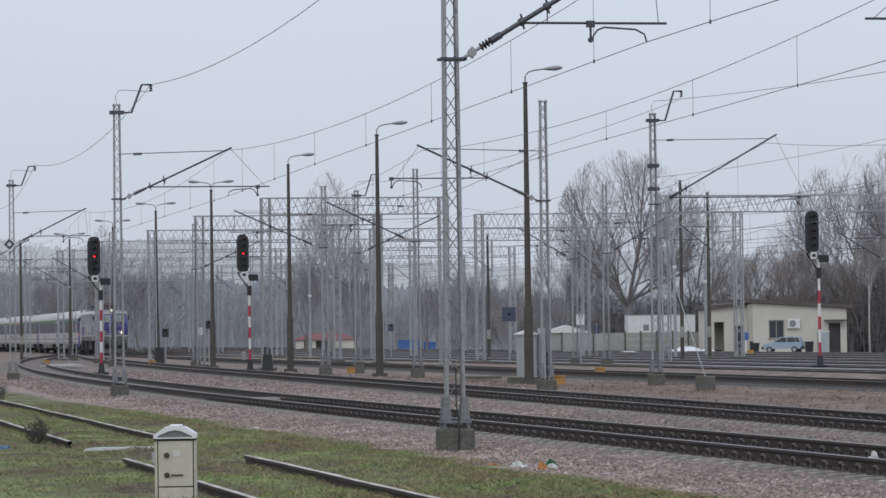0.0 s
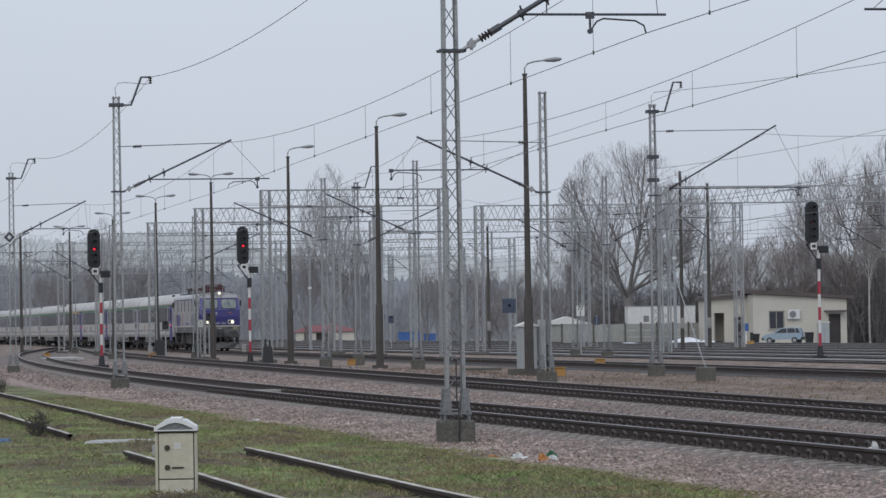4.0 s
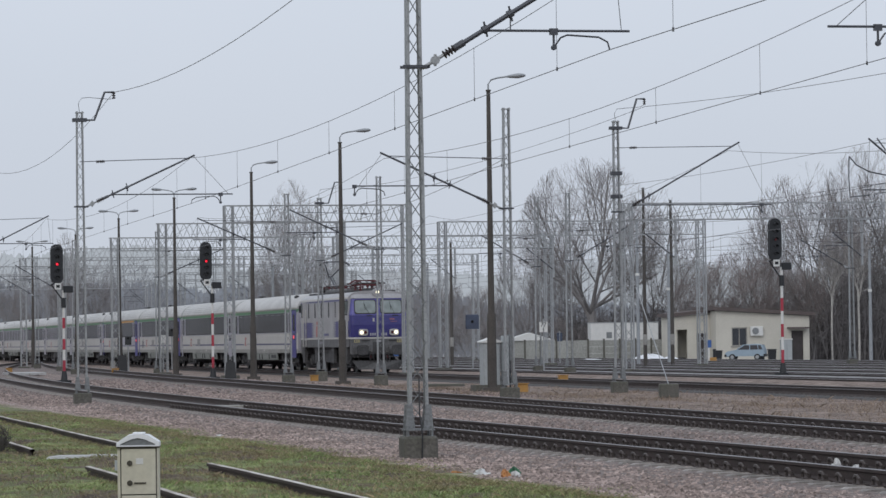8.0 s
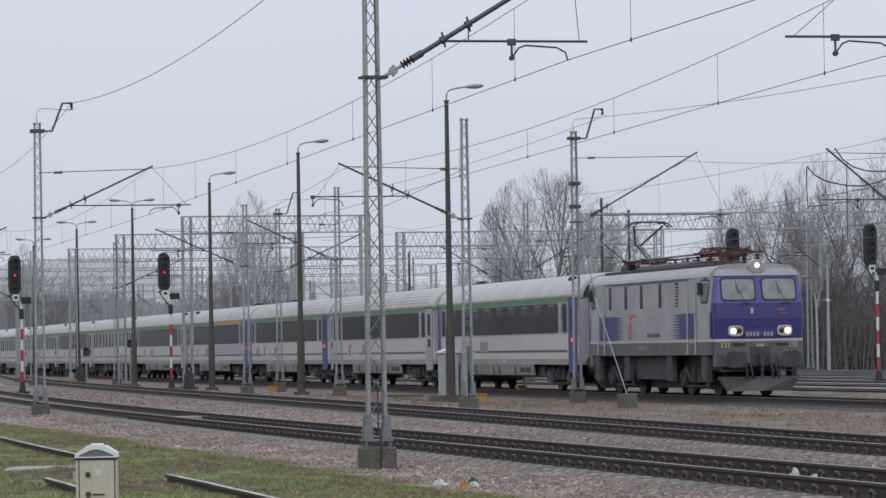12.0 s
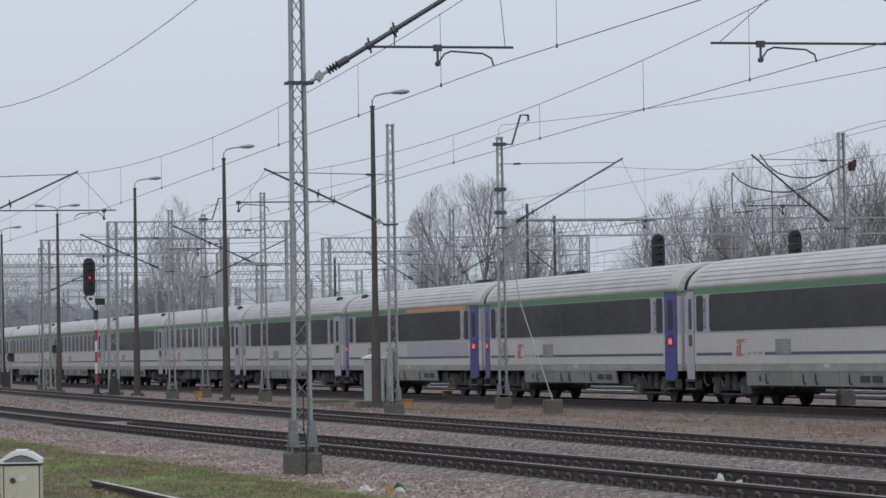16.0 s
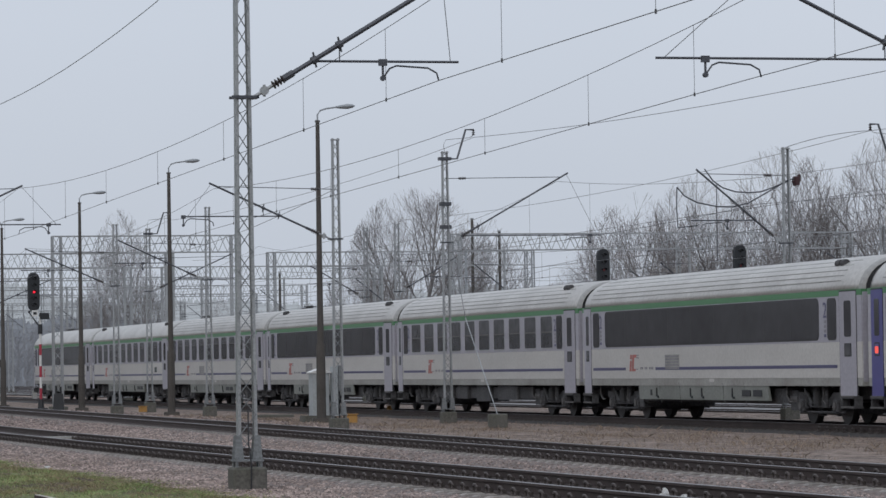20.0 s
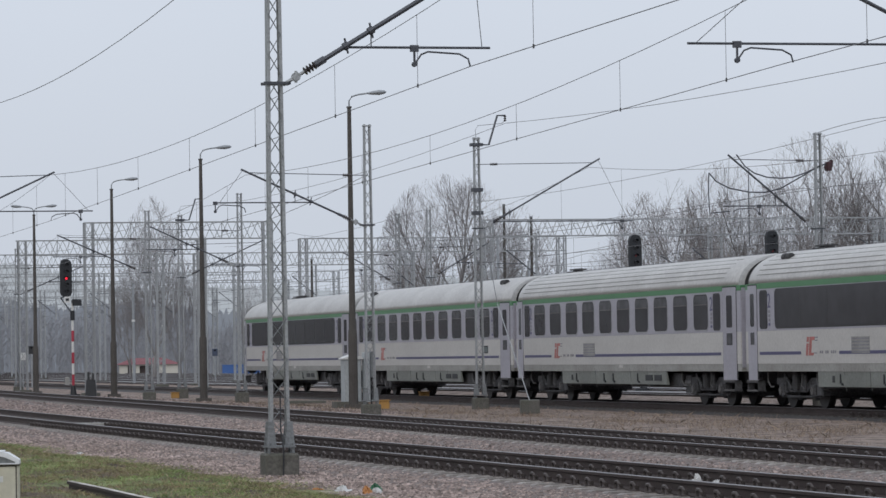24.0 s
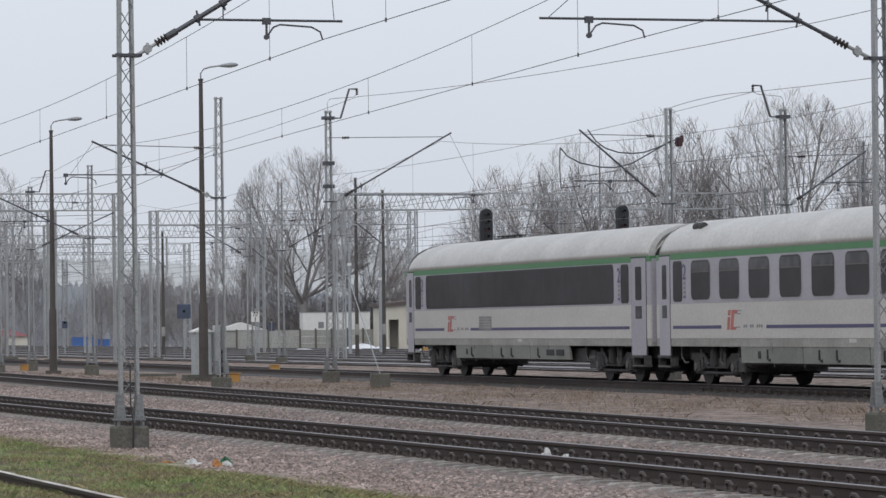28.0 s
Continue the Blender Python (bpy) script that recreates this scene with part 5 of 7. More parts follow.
    for sgn in (-1, 1):
        part("roof_walkway", Shape().box(-6.6, 6.6, min(sgn * 0.72, sgn * 1.08), max(sgn * 0.72, sgn * 1.08), 3.76, 3.84, 0.015), UNDER, roof, "dark roof walkway")
    part("roof_fan", Shape().tube([(-6.7, -0.3, 3.95), (-5.9, -0.3, 3.95)], 0.2, 10), UNDER, roof)
    part("roof_box", Shape().box(-3.0, 3.4, -0.8, 0.8, 3.78, 3.98, 0.05), LOCO_GREY, roof)
    for x in (-5.6, -4.2, -2.5, -1.2, 0.4, 1.8, 3.0, 4.4, 5.8):
        for y in (-0.55, 0.55):
            ins = Shape()
            insulator(ins, (x, y, 3.75), (x, y, 4.16), 0.09, 4)
            part("roof_insulator", ins, INSUL if x < 0 else PANTO_RED, roof, "dark roof insulator" if x < 0 else "red roof insulator")
    bus = Shape().tube([(-6.0, -0.55, 4.2), (6.0, -0.55, 4.2)], 0.035).tube([(-6.0, 0.55, 4.2), (6.0, 0.55, 4.2)], 0.035)
    for x in (-5.6, -3.2, 3.2, 5.6):
        bus.beam((x, -0.75, 4.2), (x, 0.75, 4.2), 0.09, 0.07)
    part("busbar", bus, INSUL, roof, "dark roof bars")
    for x, up in ((-5.3, True), (4.0, False)):
        pn, hd, base = Shape(), Shape(), Shape()
        tz = 5.48 if up else 4.34
        base.beam((x - 0.6, -0.5, 4.12), (x + 0.6, -0.5, 4.12), 0.07, 0.07).beam((x - 0.6, 0.5, 4.12), (x + 0.6, 0.5, 4.12), 0.07, 0.07)
        for dx in (-0.55, 0, 0.55):
            base.beam((x + dx, -0.6, 4.14), (x + dx, 0.6, 4.14), 0.07, 0.07)
        pg = part("pantograph", base, PANTO_RED, roof, "dark single-arm pantograph, raised" if up else "red pantograph, folded")
        steel = ARM if up else PANTO_RED
        if up:
            pn.tube([(x + 0.6, 0, 4.16), (x - 0.95, 0, 4.75)], 0.05)
            pn.tube([(x + 0.75, 0.12, 4.12), (x - 0.85, 0.12, 4.70)], 0.025)
            for y in (-1, 1):
                pn.tube([(x - 0.95, y * 0.08, 4.75), (x + 0.45, y * 0.5, tz - 0.1)], 0.034)
        else:
            for y in (-0.45, 0.45):
                pn.tube([(x - 1.5, y, 4.22), (x + 1.5, y * 0.9, 4.34)], 0.03).tube([(x - 1.4, y * 0.6, 4.40), (x + 1.4, y, 4.26)], 0.03)
        part("arm", pn, steel, pg)
        hx = x + (0.45 if up else 0.0)
        for k in (-0.2, 0.2):
            hd.tube([(hx + k, -0.8, tz - 0.16), (hx + k, -0.62, tz - 0.02), (hx + k, -0.45, tz + 0.03), (hx + k, 0.45, tz + 0.03), (hx + k, 0.62, tz - 0.02), (hx + k, 0.8, tz - 0.16)], 0.028)
        for y in (-0.4, 0.4):
            hd.beam((hx - 0.22, y, tz - 0.02), (hx + 0.22, y, tz - 0.02), 0.04, 0.04)
        part("collector_head", hd, steel, pg)
    # running gear
    for s in (-1, 1):
        bogie(top, s * 4.4, 3.0, 0.6)
    part("under_gear", Shape().box(-2.3, 2.3, -1.2, 1.2, 0.5, 1.12, 0.04).box(-6.8, 6.8, -0.9, 0.9, 0.75, 1.12).box(-1.9, 1.9, -0.8, 0.8, 0.22, 0.6, 0.05), UNDER, top)
    for side in (-1, 1):
        for x in (-6.5, -2.6, 2.6, 6.5):
            part("side_step", Shape().box(x - 0.3, x + 0.3, side * 1.35 - 0.08, side * 1.35 + 0.08, 0.45, 1.12), UNDER, top)
    return top


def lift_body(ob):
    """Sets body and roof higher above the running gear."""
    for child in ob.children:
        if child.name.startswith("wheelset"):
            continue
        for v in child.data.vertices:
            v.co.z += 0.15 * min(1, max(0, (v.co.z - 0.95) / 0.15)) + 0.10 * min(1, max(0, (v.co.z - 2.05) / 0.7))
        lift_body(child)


LOCO = locomotive()
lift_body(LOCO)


# ---- second line of masts ----
def across_mast(x, y, h, arms=(), feeder=0, z=0.12, flip=0.0, label="tall grey lattice catenary mast on a concrete footing"):
    """arms: (side, reach, foot of strut, head of strut, contact wire)."""
    m = mast(x, y, z, h, 0.235, 0.148, label=label)
    for side, reach, zb, zt, zw in arms:
        cantilever(m, reach, zb, zt, zw, side, z, flip=flip)
    if feeder:
        horn(m, h, feeder, lift=0.28)
    return m


DOOR_RUST = mat("dark_rust", (0.06, 0.025, 0.03), 0.7)
across_mast(2.85, 101.0, 8.0, [(-1, 3.45, 5.35, 6.85, 5.72)], flip=0.85)
M_C1 = across_mast(6.88, 118.0, 8.7, [(1, 4.05, 5.8, 8.0, 5.75)], 1, 0.04, flip=1.2, label="tall grey lattice mast with clamps and a feeder arm")
for zc in (6.2, 6.95):
    part("clamp", Shape().box(-0.17, 0.17, -0.14, 0.14, zc, zc + 0.12), ARM, M_C1)
across_mast(11.27, 53.0, 8.2, [(-1, 3.69, 5.6, 7.3, 5.86)], z=0.1, flip=1.6)
across_mast(-4.85, 150.0, 7.7, [(-1, 3.6, 5.3, 6.8, 5.7)])
across_mast(-3.85, 165.0, 8.1, [(1, 3.7, 5.4, 7.0, 5.7)], 1)
across_mast(-1.0, 142.0, 8.0, [(-1, 3.4, 5.3, 6.8, 5.7)])
across_mast(-13.25, 195.0, 7.6, [(1, 3.6, 5.3, 6.8, 5.7)])
M_D = across_mast(16.5, 108.0, 8.02, [(-1, 2.7, 5.3, 7.45, 5.72)], label="grey lattice mast with a switch box and slack cables")
part("switch_box", Shape().box(0.25, 0.40, -0.14, 0.14, 6.90, 7.18, 0.03).box(0.38, 0.45, -0.09, 0.09, 7.02, 7.24, 0.02).box(0.2, 0.26, -0.05, 0.05, 6.98, 7.05, 0.01), DOOR_RUST, M_D, "dark rusty switch box")
loops = Shape()
loops.tube([(-2.56, 0, 7.4), (-2.3, 0, 7.05), (-2.0, 0, 6.84), (-1.6, 0, 6.72), (-1.17, 0, 6.69), (-0.8, 0, 6.72), (-0.4, 0, 6.85), (0.3, 0, 7.14)], 0.022, 5)
loops.tube([(-3.43, 0, 6.86), (-3.2, 0, 6.6), (-2.8, 0, 6.4), (-2.18, 0, 6.28), (-1.7, 0, 6.27), (-1.2, 0, 6.38), (-0.6, 0, 6.7), (0.1, 0, 7.08)], 0.022, 5)
loops.tube([(-3.43, 0, 6.86), (-3.45, 0, 6.3), (-3.42, 0, 5.66), (-2.8, 0, 5.72)], 0.018, 5).tube([(-2.18, 0, 6.98), (-2.2, 0, 6.3), (-2.2, 0, 4.7)], 0.014, 5)
part("slack_cable", loops, ARM, M_D, "slack black cables")
across_mast(20.35, 110.0, 8.1, [(1, 2.6, 5.3, 6.9, 5.72)], -1)
across_mast(26.5, 128.0, 8.0, [(1, 2.6, 5.3, 6.9, 5.72)])
for x, y, h in ((6.53, 180.0, 8.6), (7.53, 168.0, 8.3), (24.0, 196.0, 8.0), (30.5, 170.0, 8.0), (-22.0, 232.0, 8.0), (-18.6, 205.0, 7.5), (-26.5, 262.0, 8.0)):
    m = mast(x, y, 0.12, h, 0.26, 0.16)
    if int(y) % 2 == 0:
        cantilever(m, 2.7, 5.3, 6.8, 5.7, 1 if int(x) % 2 else -1, 0.12)

# wires of the main tracks
def under(m, reach, z):
    """Where a bracket holds the contact wire."""
    p = Vector((m[0], m[1], 0)) + ACROSS * reach
    return (p.x, p.y, z)


catenary([(24.2, -50, 6.0), (13.3, 3, 5.98)] + [under(m, r, k) for m, r, k in zip(FIRST, REACH, CONTACT_A)] + [(-30, 244, 5.75)], [1.25, 1.25, 1.24, 1.30, 1.28, 1.3, 1.3], 0.59)
catenary([(26.0, -45, 5.9), (16.0, 4, 5.95), under((11.27, 53.0), -3.69, 5.88), under((2.85, 101.0), -3.45, 5.65), under((-4.85, 150.0), -3.6, 5.68), (-16, 196, 5.7), (-25, 244, 5.7)], [1.22, 1.22, 1.22, 1.10, 1.2, 1.2, 1.2], 0.575)
catenary([(centre_c(y) - 0.3, y, 5.95 if y < 120 else 5.78) for y in (-48, 6, 62, 117.2, 165.6, 220, 275, 330)], [1.75] * 4 + [1.6] * 4, 1.05, DROPS[::2] + (0.25, 0.75))
for q in YARD[:5]:
    catenary([((q - 0.199 * y) / 0.98, y, 5.72) for y in (20, 70, 120, 169, 194, 219, 244, 300, 360)], 1.3, 0.35, (0.12, 0.38, 0.62, 0.88), r=0.009)
feeder = thing("feeder_cable", "slack feeder cable hung between the mast heads", "overhead wire", Matrix(), "overhead lines")
turn = Matrix.Rotation(radians(HEAD + 90), 3, "Z")
heads = [Vector((x, y, z)) + turn @ Vector((0.98, 0, 8.4)) for x, y, z in FIRST]
heads.insert(0, heads[0] * 2 - heads[1])
heads = [Vector((h.x, h.y, 8.87 if h.y > 60 else 8.97)) for h in heads]
part("cable", wire_run("f", heads, 0.009, 0.72, steps=14), WIRE, feeder)
feeder2 = thing("feeder_cable", "feeder cable between the masts of the second line", "overhead wire", Matrix(), "overhead lines")
part("cable", wire_run("f", [(29.0, 6, 8.95), (18.7, 62, 8.4), (7.85, 118.2, 9.22), (-2.9, 165.2, 8.6), (-13, 220, 8.3)], 0.008, 0.40, steps=14), WIRE, feeder2)
part("cable", wire_run("f", [(16.5, 108.0, 8.16), (19.38, 109.8, 8.75)], 0.009, -0.1), WIRE, feeder2)
part("cable", wire_run("f", [(30.1, 54, 8.75), (19.38, 109.8, 8.75), (7.9, 168.0, 8.6), (-2.5, 222.0, 8.5)], 0.008, 0.40, steps=14), WIRE, feeder2)
cross = thing("span_wire", "thin cross wires over the yard", "overhead wire", Matrix(), "overhead lines")
for (a, b) in (((2.85, 101, 6.75), (-3.85, 165, 6.9)), ((20.35, 110, 7.0), (33, 170, 7.2)), ((16.5, 108, 6.6), (30, 169, 7.0)), ((20.35, 110, 6.2), (36, 168, 6.4))):
    part("cable", wire_run("f", [a, b], 0.009, 0.3), WIRE, cross)


# ---- portal gantries over the yard ----
def gantry(s, q0, q1, legs, z_top=8.05, deep=0.78):
    top = thing("portal_gantry", "wide grey lattice portal gantry spanning the yard tracks", "gantry", pose(*spot(q0, s, 0.1), 0, 0, HEAD + 90), "portal gantries")
    n = q1 - q0
    w = 0.45
    for yy in (-w / 2, w / 2):
        ch = Shape()
        for z in (z_top - deep, z_top):
            ch.beam((0, yy, z), (n, yy, z), 0.05, 0.05)
        part("chord", ch, GALV, top)
    x, k, dg = 0.0, 0, Shape()
    step = 0.36
    while x < n - 0.1:
        x2 = min(n, x + step)
        za, zb = (z_top - deep, z_top) if k % 2 else (z_top, z_top - deep)
        for yy, p, r in ((-w / 2, za, zb), (w / 2, zb, za)):
            dg.beam((x, yy, p), (x2, yy, r), 0.028, 0.025)
        if k % 6 == 0:
            dg.beam((x, -w / 2, z_top), (x, w / 2, z_top), 0.04, 0.04)
            dg.beam((x, -w / 2, z_top - deep), (x, -w / 2, z_top), 0.035, 0.03)
        x, k = x2, k + 1
    part("truss_lacing", dg, GALV, top)
    for q in legs:
        x = q - q0
        lg = Shape()
        for dx in (-0.2, 0.2):
            for yy in (-w / 2, w / 2):
                lg.beam((x + dx, yy, -0.1), (x + dx, yy, z_top), 0.07, 0.07)
        z, k = 0.2, 0
        while z < z_top - 0.5:
            lg.beam((x - 0.2 * (1 if k % 2 else -1), -w / 2, z), (x + 0.2 * (1 if k % 2 else -1), -w / 2, z + 0.5), 0.03, 0.025)
            lg.beam((x + 0.2 * (1 if k % 2 else -1), w / 2, z), (x - 0.2 * (1 if k % 2 else -1), w / 2, z + 0.5), 0.03, 0.025)
            z, k = z + 0.5, k + 1
        part("leg", lg, GALV, top, "lattice leg")
        part("footing", Shape().box(x - 0.4, x + 0.4, -0.4, 0.4, -0.3, 0.12, 0.03), CONC, top)
    for q in YARD[int(s) % 2::2]:
        if q0 + 1 < q + 1.6 < q1:
            x = q + 1.6 - q0
            part("drop_post", Shape().box(x - 0.05, x + 0.05, -0.05, 0.05, 5.0, z_top - deep), GALV, top)
            part("bracket", Shape().tube([(x, 0, 5.4), (x - 1.5, 0, 6.6)], 0.03).tube([(x, 0, 6.55), (x - 1.5, 0, 6.6)], 0.015).tube([(x - 0.6, 0, 5.95), (x - 2.0, 0, 5.95)], 0.02).tube([(x - 1.9, 0, 5.95), (x - 1.9, 0, 5.75), (x - 1.4, 0, 5.8)], 0.015), ARM, top)
    return top


for s, q0, q1, legs in (
    (169.0, 25.7, 34.6, (25.9, 34.4)), (169.0, 45.0, 65.4, (45.2, 65.2)),
    (193.7, 25.8, 36.0, (26.1, 35.8)), (193.7, 41.2, 56.2, (41.4, 56.0)),
    (219.0, 26.3, 38.1, (26.6, 37.9)), (219.0, 40.0, 53.7, (40.2, 53.5)),
    (243.0, 25.8, 47.5, (26.0, 47.3)), (268.0, 25.5, 60.0, (25.8, 42.0, 59.8)),
    (296.0, 25.5, 62.0, (25.8, 61.8)), (328.0, 25.0, 62.0, (25.2, 46.0, 61.8)), (365.0, 25.0, 62.2, (25.2, 48.2, 62.0)),
):
    gantry(s, q0, q1, legs)

# ---- lamps and signals ----
for x, y, tall in ((2.77, 118.0, 10.0), (-2.5, 143.0, 9.74), (-7.0, 167.0, 9.73)):
    street_lamp(x, y, 0.12, tall, turn=3)
for x, y, tall in ((-12.25, 194.0, 9.73), (-17.25, 220.0, 9.56), (-22.2, 246.0, 9.4), (-28.2, 276.0, 9.4)):
    street_lamp(x, y, 0.08, tall, True)
signal(-15.0, 160.0, 0.15, 6.0)
signal(-8.85, 167.0, 0.15, 6.2)
signal(15.5, 150.0, 0.15, 6.4, RED_DIM, label="tall dark railway signal on a red and white banded mast")
signal(21.18, 150.0, 0.15, 6.5, RED_DIM, label="tall dark railway signal on a red and white banded mast")
for x, y, h, grey in ((13.45, 205.0, 10.0, False), (15.2, 208.0, 9.4, False), (-29.6, 256, 8.5, False), (2.95, 235.0, 7.9, False), (16.6, 230.0, 7.4, True), (14.4, 226.0, 8.8, True), (-9.1, 250.0, 6.8, True), (-7.2, 255.0, 6.2, True), (-35.0, 262.0, 6.5, True), (29.6, 232.0, 7.0, True)):
    top = thing("utility_pole", "slim pale concrete post beside the yard tracks" if grey else "plain dark brown wooden utility pole", "pole", pose(x, y, 0.1), "utility poles")
    part("shaft", Shape().tube([(0, 0, -0.3), (0, 0, h)], 0.12, 10, 0.075), LAMPHEAD if grey else POLE, top)
    part("marker", Shape().tube([(0, 0, 1.2), (0, 0, 1.8)], 0.13, 10) if not grey else Shape().tube([(0, 0, h * 0.62), (0, 0, h * 0.62 + 0.16)], 0.13, 10), CONC_PALE if not grey else WHITE_PAINT, top, "pale painted ring")
    part("cap", Shape().tube([(0, 0, h - 0.02), (0, 0, h + 0.06)], 0.09, 8), GALV_DARK, top)


# ---- yard furniture ----
ORANGE_BOX = mat("orange_yellow_paint", (0.46, 0.25, 0.07), 0.6, 0, 0.2)
CABINET = mat("grey_cabinet_paint", (0.42, 0.45, 0.46), 0.5, 0, 0.12, 1, 15)
SIGN_BLUE = mat("dull_blue_panel", (0.06, 0.08, 0.13), 0.5)
BRIGHT_BLUE = mat("bright_blue_paint", (0.05, 0.13, 0.36), 0.5, 0, 0.15)

cab = thing("relay_cabinet", "tall pale grey relay cabinet with a shallow roof", "cabinet", pose(2.62, 119.6, 0.12, 0, 0, 12))
part("body", Shape().box(-0.16, 0.40, -0.3, 0.3, 0.12, 1.5, 0.02), CABINET, cab)
part("door", Shape().box(-0.14, 0.1, -0.312, -0.302, 0.2, 1.46).box(0.12, 0.37, -0.312, -0.302, 0.2, 1.46), CABINET, cab)
part("roof", Shape().loft([[(-0.22, y, 1.5), (0.46, y, 1.5), (0.46, y, 1.54), (0.12, y, 1.66), (-0.22, y, 1.54)] for y in (-0.36, 0.36)]), WHITE_PAINT, cab)
part("plinth", Shape().box(-0.45, 0.6, -0.4, 0.4, -0.2, 0.12), CONC, cab)
cab2 = thing("relay_cabinet", "narrow pale cabinet with a cable riser", "cabinet", pose(3.22, 119.4, 0.12, 0, 0, 12))
part("body", Shape().box(-0.08, 0.1, -0.2, 0.2, 0.1, 1.72, 0.02), CABINET, cab2)
part("box", Shape().box(0.12, 0.3, -0.15, 0.15, 0.9, 1.75, 0.02), GALV_DARK, cab2)
part("cable", Shape().tube([(0.18, 0, 0.0), (0.18, 0, 0.9)], 0.03), BLACK, cab2)
for x, y, w, h in ((3.55, 112.0, 0.16, 0.24), (-3.85, 152.0, 0.16, 0.22), (6.0, 140.0, 0.18, 0.2), (-16.6, 208.0, 0.2, 0.25), (-24.5, 225.0, 0.2, 0.25)):
    b = thing("track_box", "small orange trackside box on the gravel", "box", pose(x, y, 0.1, 0, 0, 10), "trackside boxes")
    part("body", Shape().box(-w, w, -0.15, 0.15, 0, h, 0.03), ORANGE_BOX, b)
    part("lid", Shape().box(-w - 0.02, w + 0.02, -0.17, 0.17, h, h + 0.03), ORANGE_BOX, b)
mc = thing("point_machine", "dark trapezoid point machine housing with a lever", "machine", pose(-8.0, 166.0, 0.1))
part("housing", Shape().loft([[(-0.26, -0.2, 0), (0.26, -0.2, 0), (0.2, -0.15, 0.75), (-0.2, -0.15, 0.75)], [(-0.26, 0.2, 0), (0.26, 0.2, 0), (0.2, 0.15, 0.75), (-0.2, 0.15, 0.75)]]), BLACK, mc)
part("post", Shape().box(-0.16, -0.06, -0.05, 0.05, 0.75, 1.1).box(0.06, 0.14, -0.05, 0.05, 0.75, 1.05), BLACK, mc)
mc2 = thing("point_machine", "dark low point machine beside the rails", "machine", pose(-16.5, 212.0, 0.1))
part("housing", Shape().loft([[(-0.3, -0.2, 0), (0.3, -0.2, 0), (0.25, -0.15, 1.0), (-0.25, -0.15, 1.0)], [(-0.3, 0.2, 0), (0.3, 0.2, 0), (0.25, 0.15, 1.0), (-0.25, 0.15, 1.0)]]), BLACK, mc2)
an = thing("anchor_block", "concrete anchor block with a pale guy rod", "anchor", pose(7.65, 106.5, 0.06))
part("block", Shape().box(-0.28, 0.28, -0.28, 0.28, -0.1, 0.3, 0.03), CONC, an)
part("guy_rod", Shape().tube([(0, 0, 0.28), (-0.55, 5.5, 3.2)], 0.015, 6), GALV, an, "pale guy rod")
part("guy_wire", Shape().tube([(-0.55, 5.5, 3.2), (-0.78, 11.4, 6.9)], 0.012, 5), WIRE, an)
kb = thing("kilometre_board", "white kilometre board on a steel post", "sign", pose(6.75, 179.0, 0.1))
part("post", Shape().tube([(0, 0, 0), (0, 0, 2.6)], 0.04), GALV, kb)
part("board", Shape().box(-0.2, 0.2, -0.03, -0.01, 1.95, 2.45), WHITE_PAINT, kb)
digit("77", 0.3, kb, 0, 2.22, -0.035, BLACK)
digit("5", 0.2, kb, 0, 2.0, -0.035, BLACK)
kb2 = thing("kilometre_board", "small white board on a thin post", "sign", pose(-13.1, 196.6, 0.1))
part("post", Shape().tube([(0, 0, 0), (0, 0, 2.1)], 0.04), GALV, kb2)
part("board", Shape().box(-0.17, 0.17, -0.03, -0.01, 1.7, 2.1), WHITE_PAINT, kb2)
for x, y, z0 in ((3.55, 195.0, 2.2), (-16.3, 214.0, 1.6), (-14.9, 232.0, 2.1), (-4.2, 250.0, 2.0), (-3.6, 252.0, 1.8)):
    sg = thing("dwarf_signal", "dark square signal board on a thin post", "railway signal", pose(x, y, 0.1), "dwarf signals")
    part("post", Shape().tube([(0, 0, 0), (0, 0, z0)], 0.05), GALV, sg)
    wide = 0.36 if x > 0 else 0.19
    part("board", Shape().box(-wide, wide, -0.06, 0.06, z0, z0 + 0.2 + wide * 1.6, 0.05), BLACK if y < 240 and x < 0 else SIGN_BLUE, sg)
    part("lens", Shape().tube([(0, -0.062, z0 + 0.4), (0, -0.09, z0 + 0.4)], 0.07, 10), DARK_LENS, sg)
bs = thing("stop_sign_board", "blue square sign on a thin post", "sign", pose(9.9, 235.0, 0.0))
part("post", Shape().tube([(0, 0, 0), (0, 0, 2.2)], 0.04), GALV, bs)
part("board", Shape().box(-0.17, 0.17, -0.03, 0, 1.55, 2.1), SIGN_BLUE, bs)
bs2 = thing("lineside_post", "blue post box on a yellow stand", "box", pose(20.2, 240.0, 0.0))
part("stand", Shape().box(-0.22, 0.22, -0.2, 0.2, 0, 0.35, 0.03), ORANGE_BOX, bs2)
part("machine", Shape().tube([(0.1, 0, 0.35), (0.1, 0, 0.9)], 0.12), BLACK, bs2)
part("panel", Shape().box(-0.45, -0.1, -0.1, 0.1, 1.0, 1.5, 0.02), BRIGHT_BLUE, bs2)
part("leg", Shape().box(-0.32, -0.22, -0.05, 0.05, 0, 1.0), WHITE_PAINT, bs2)
for x, y in ((-31.0, 225.0), (-30.0, 226.0), (-19.3, 240.0), (-13.4, 245.0)):
    mk = thing("ground_marker", "small pale trackside marker post", "marker", pose(x, y, 0.1), "marker posts")
    part("post", Shape().box(-0.15, 0.15, -0.1, 0.1, 0, 0.55, 0.04), CONC_PALE, mk)
dm = thing("diamond_board", "small white rimmed diamond board on the mast", "sign", pose(-17.75, 149.6, 5.6))
diamond = lambda r, y: [(r * math.cos(a), y, r * math.sin(a)) for a in (0, math.pi / 2, math.pi, 1.5 * math.pi)]
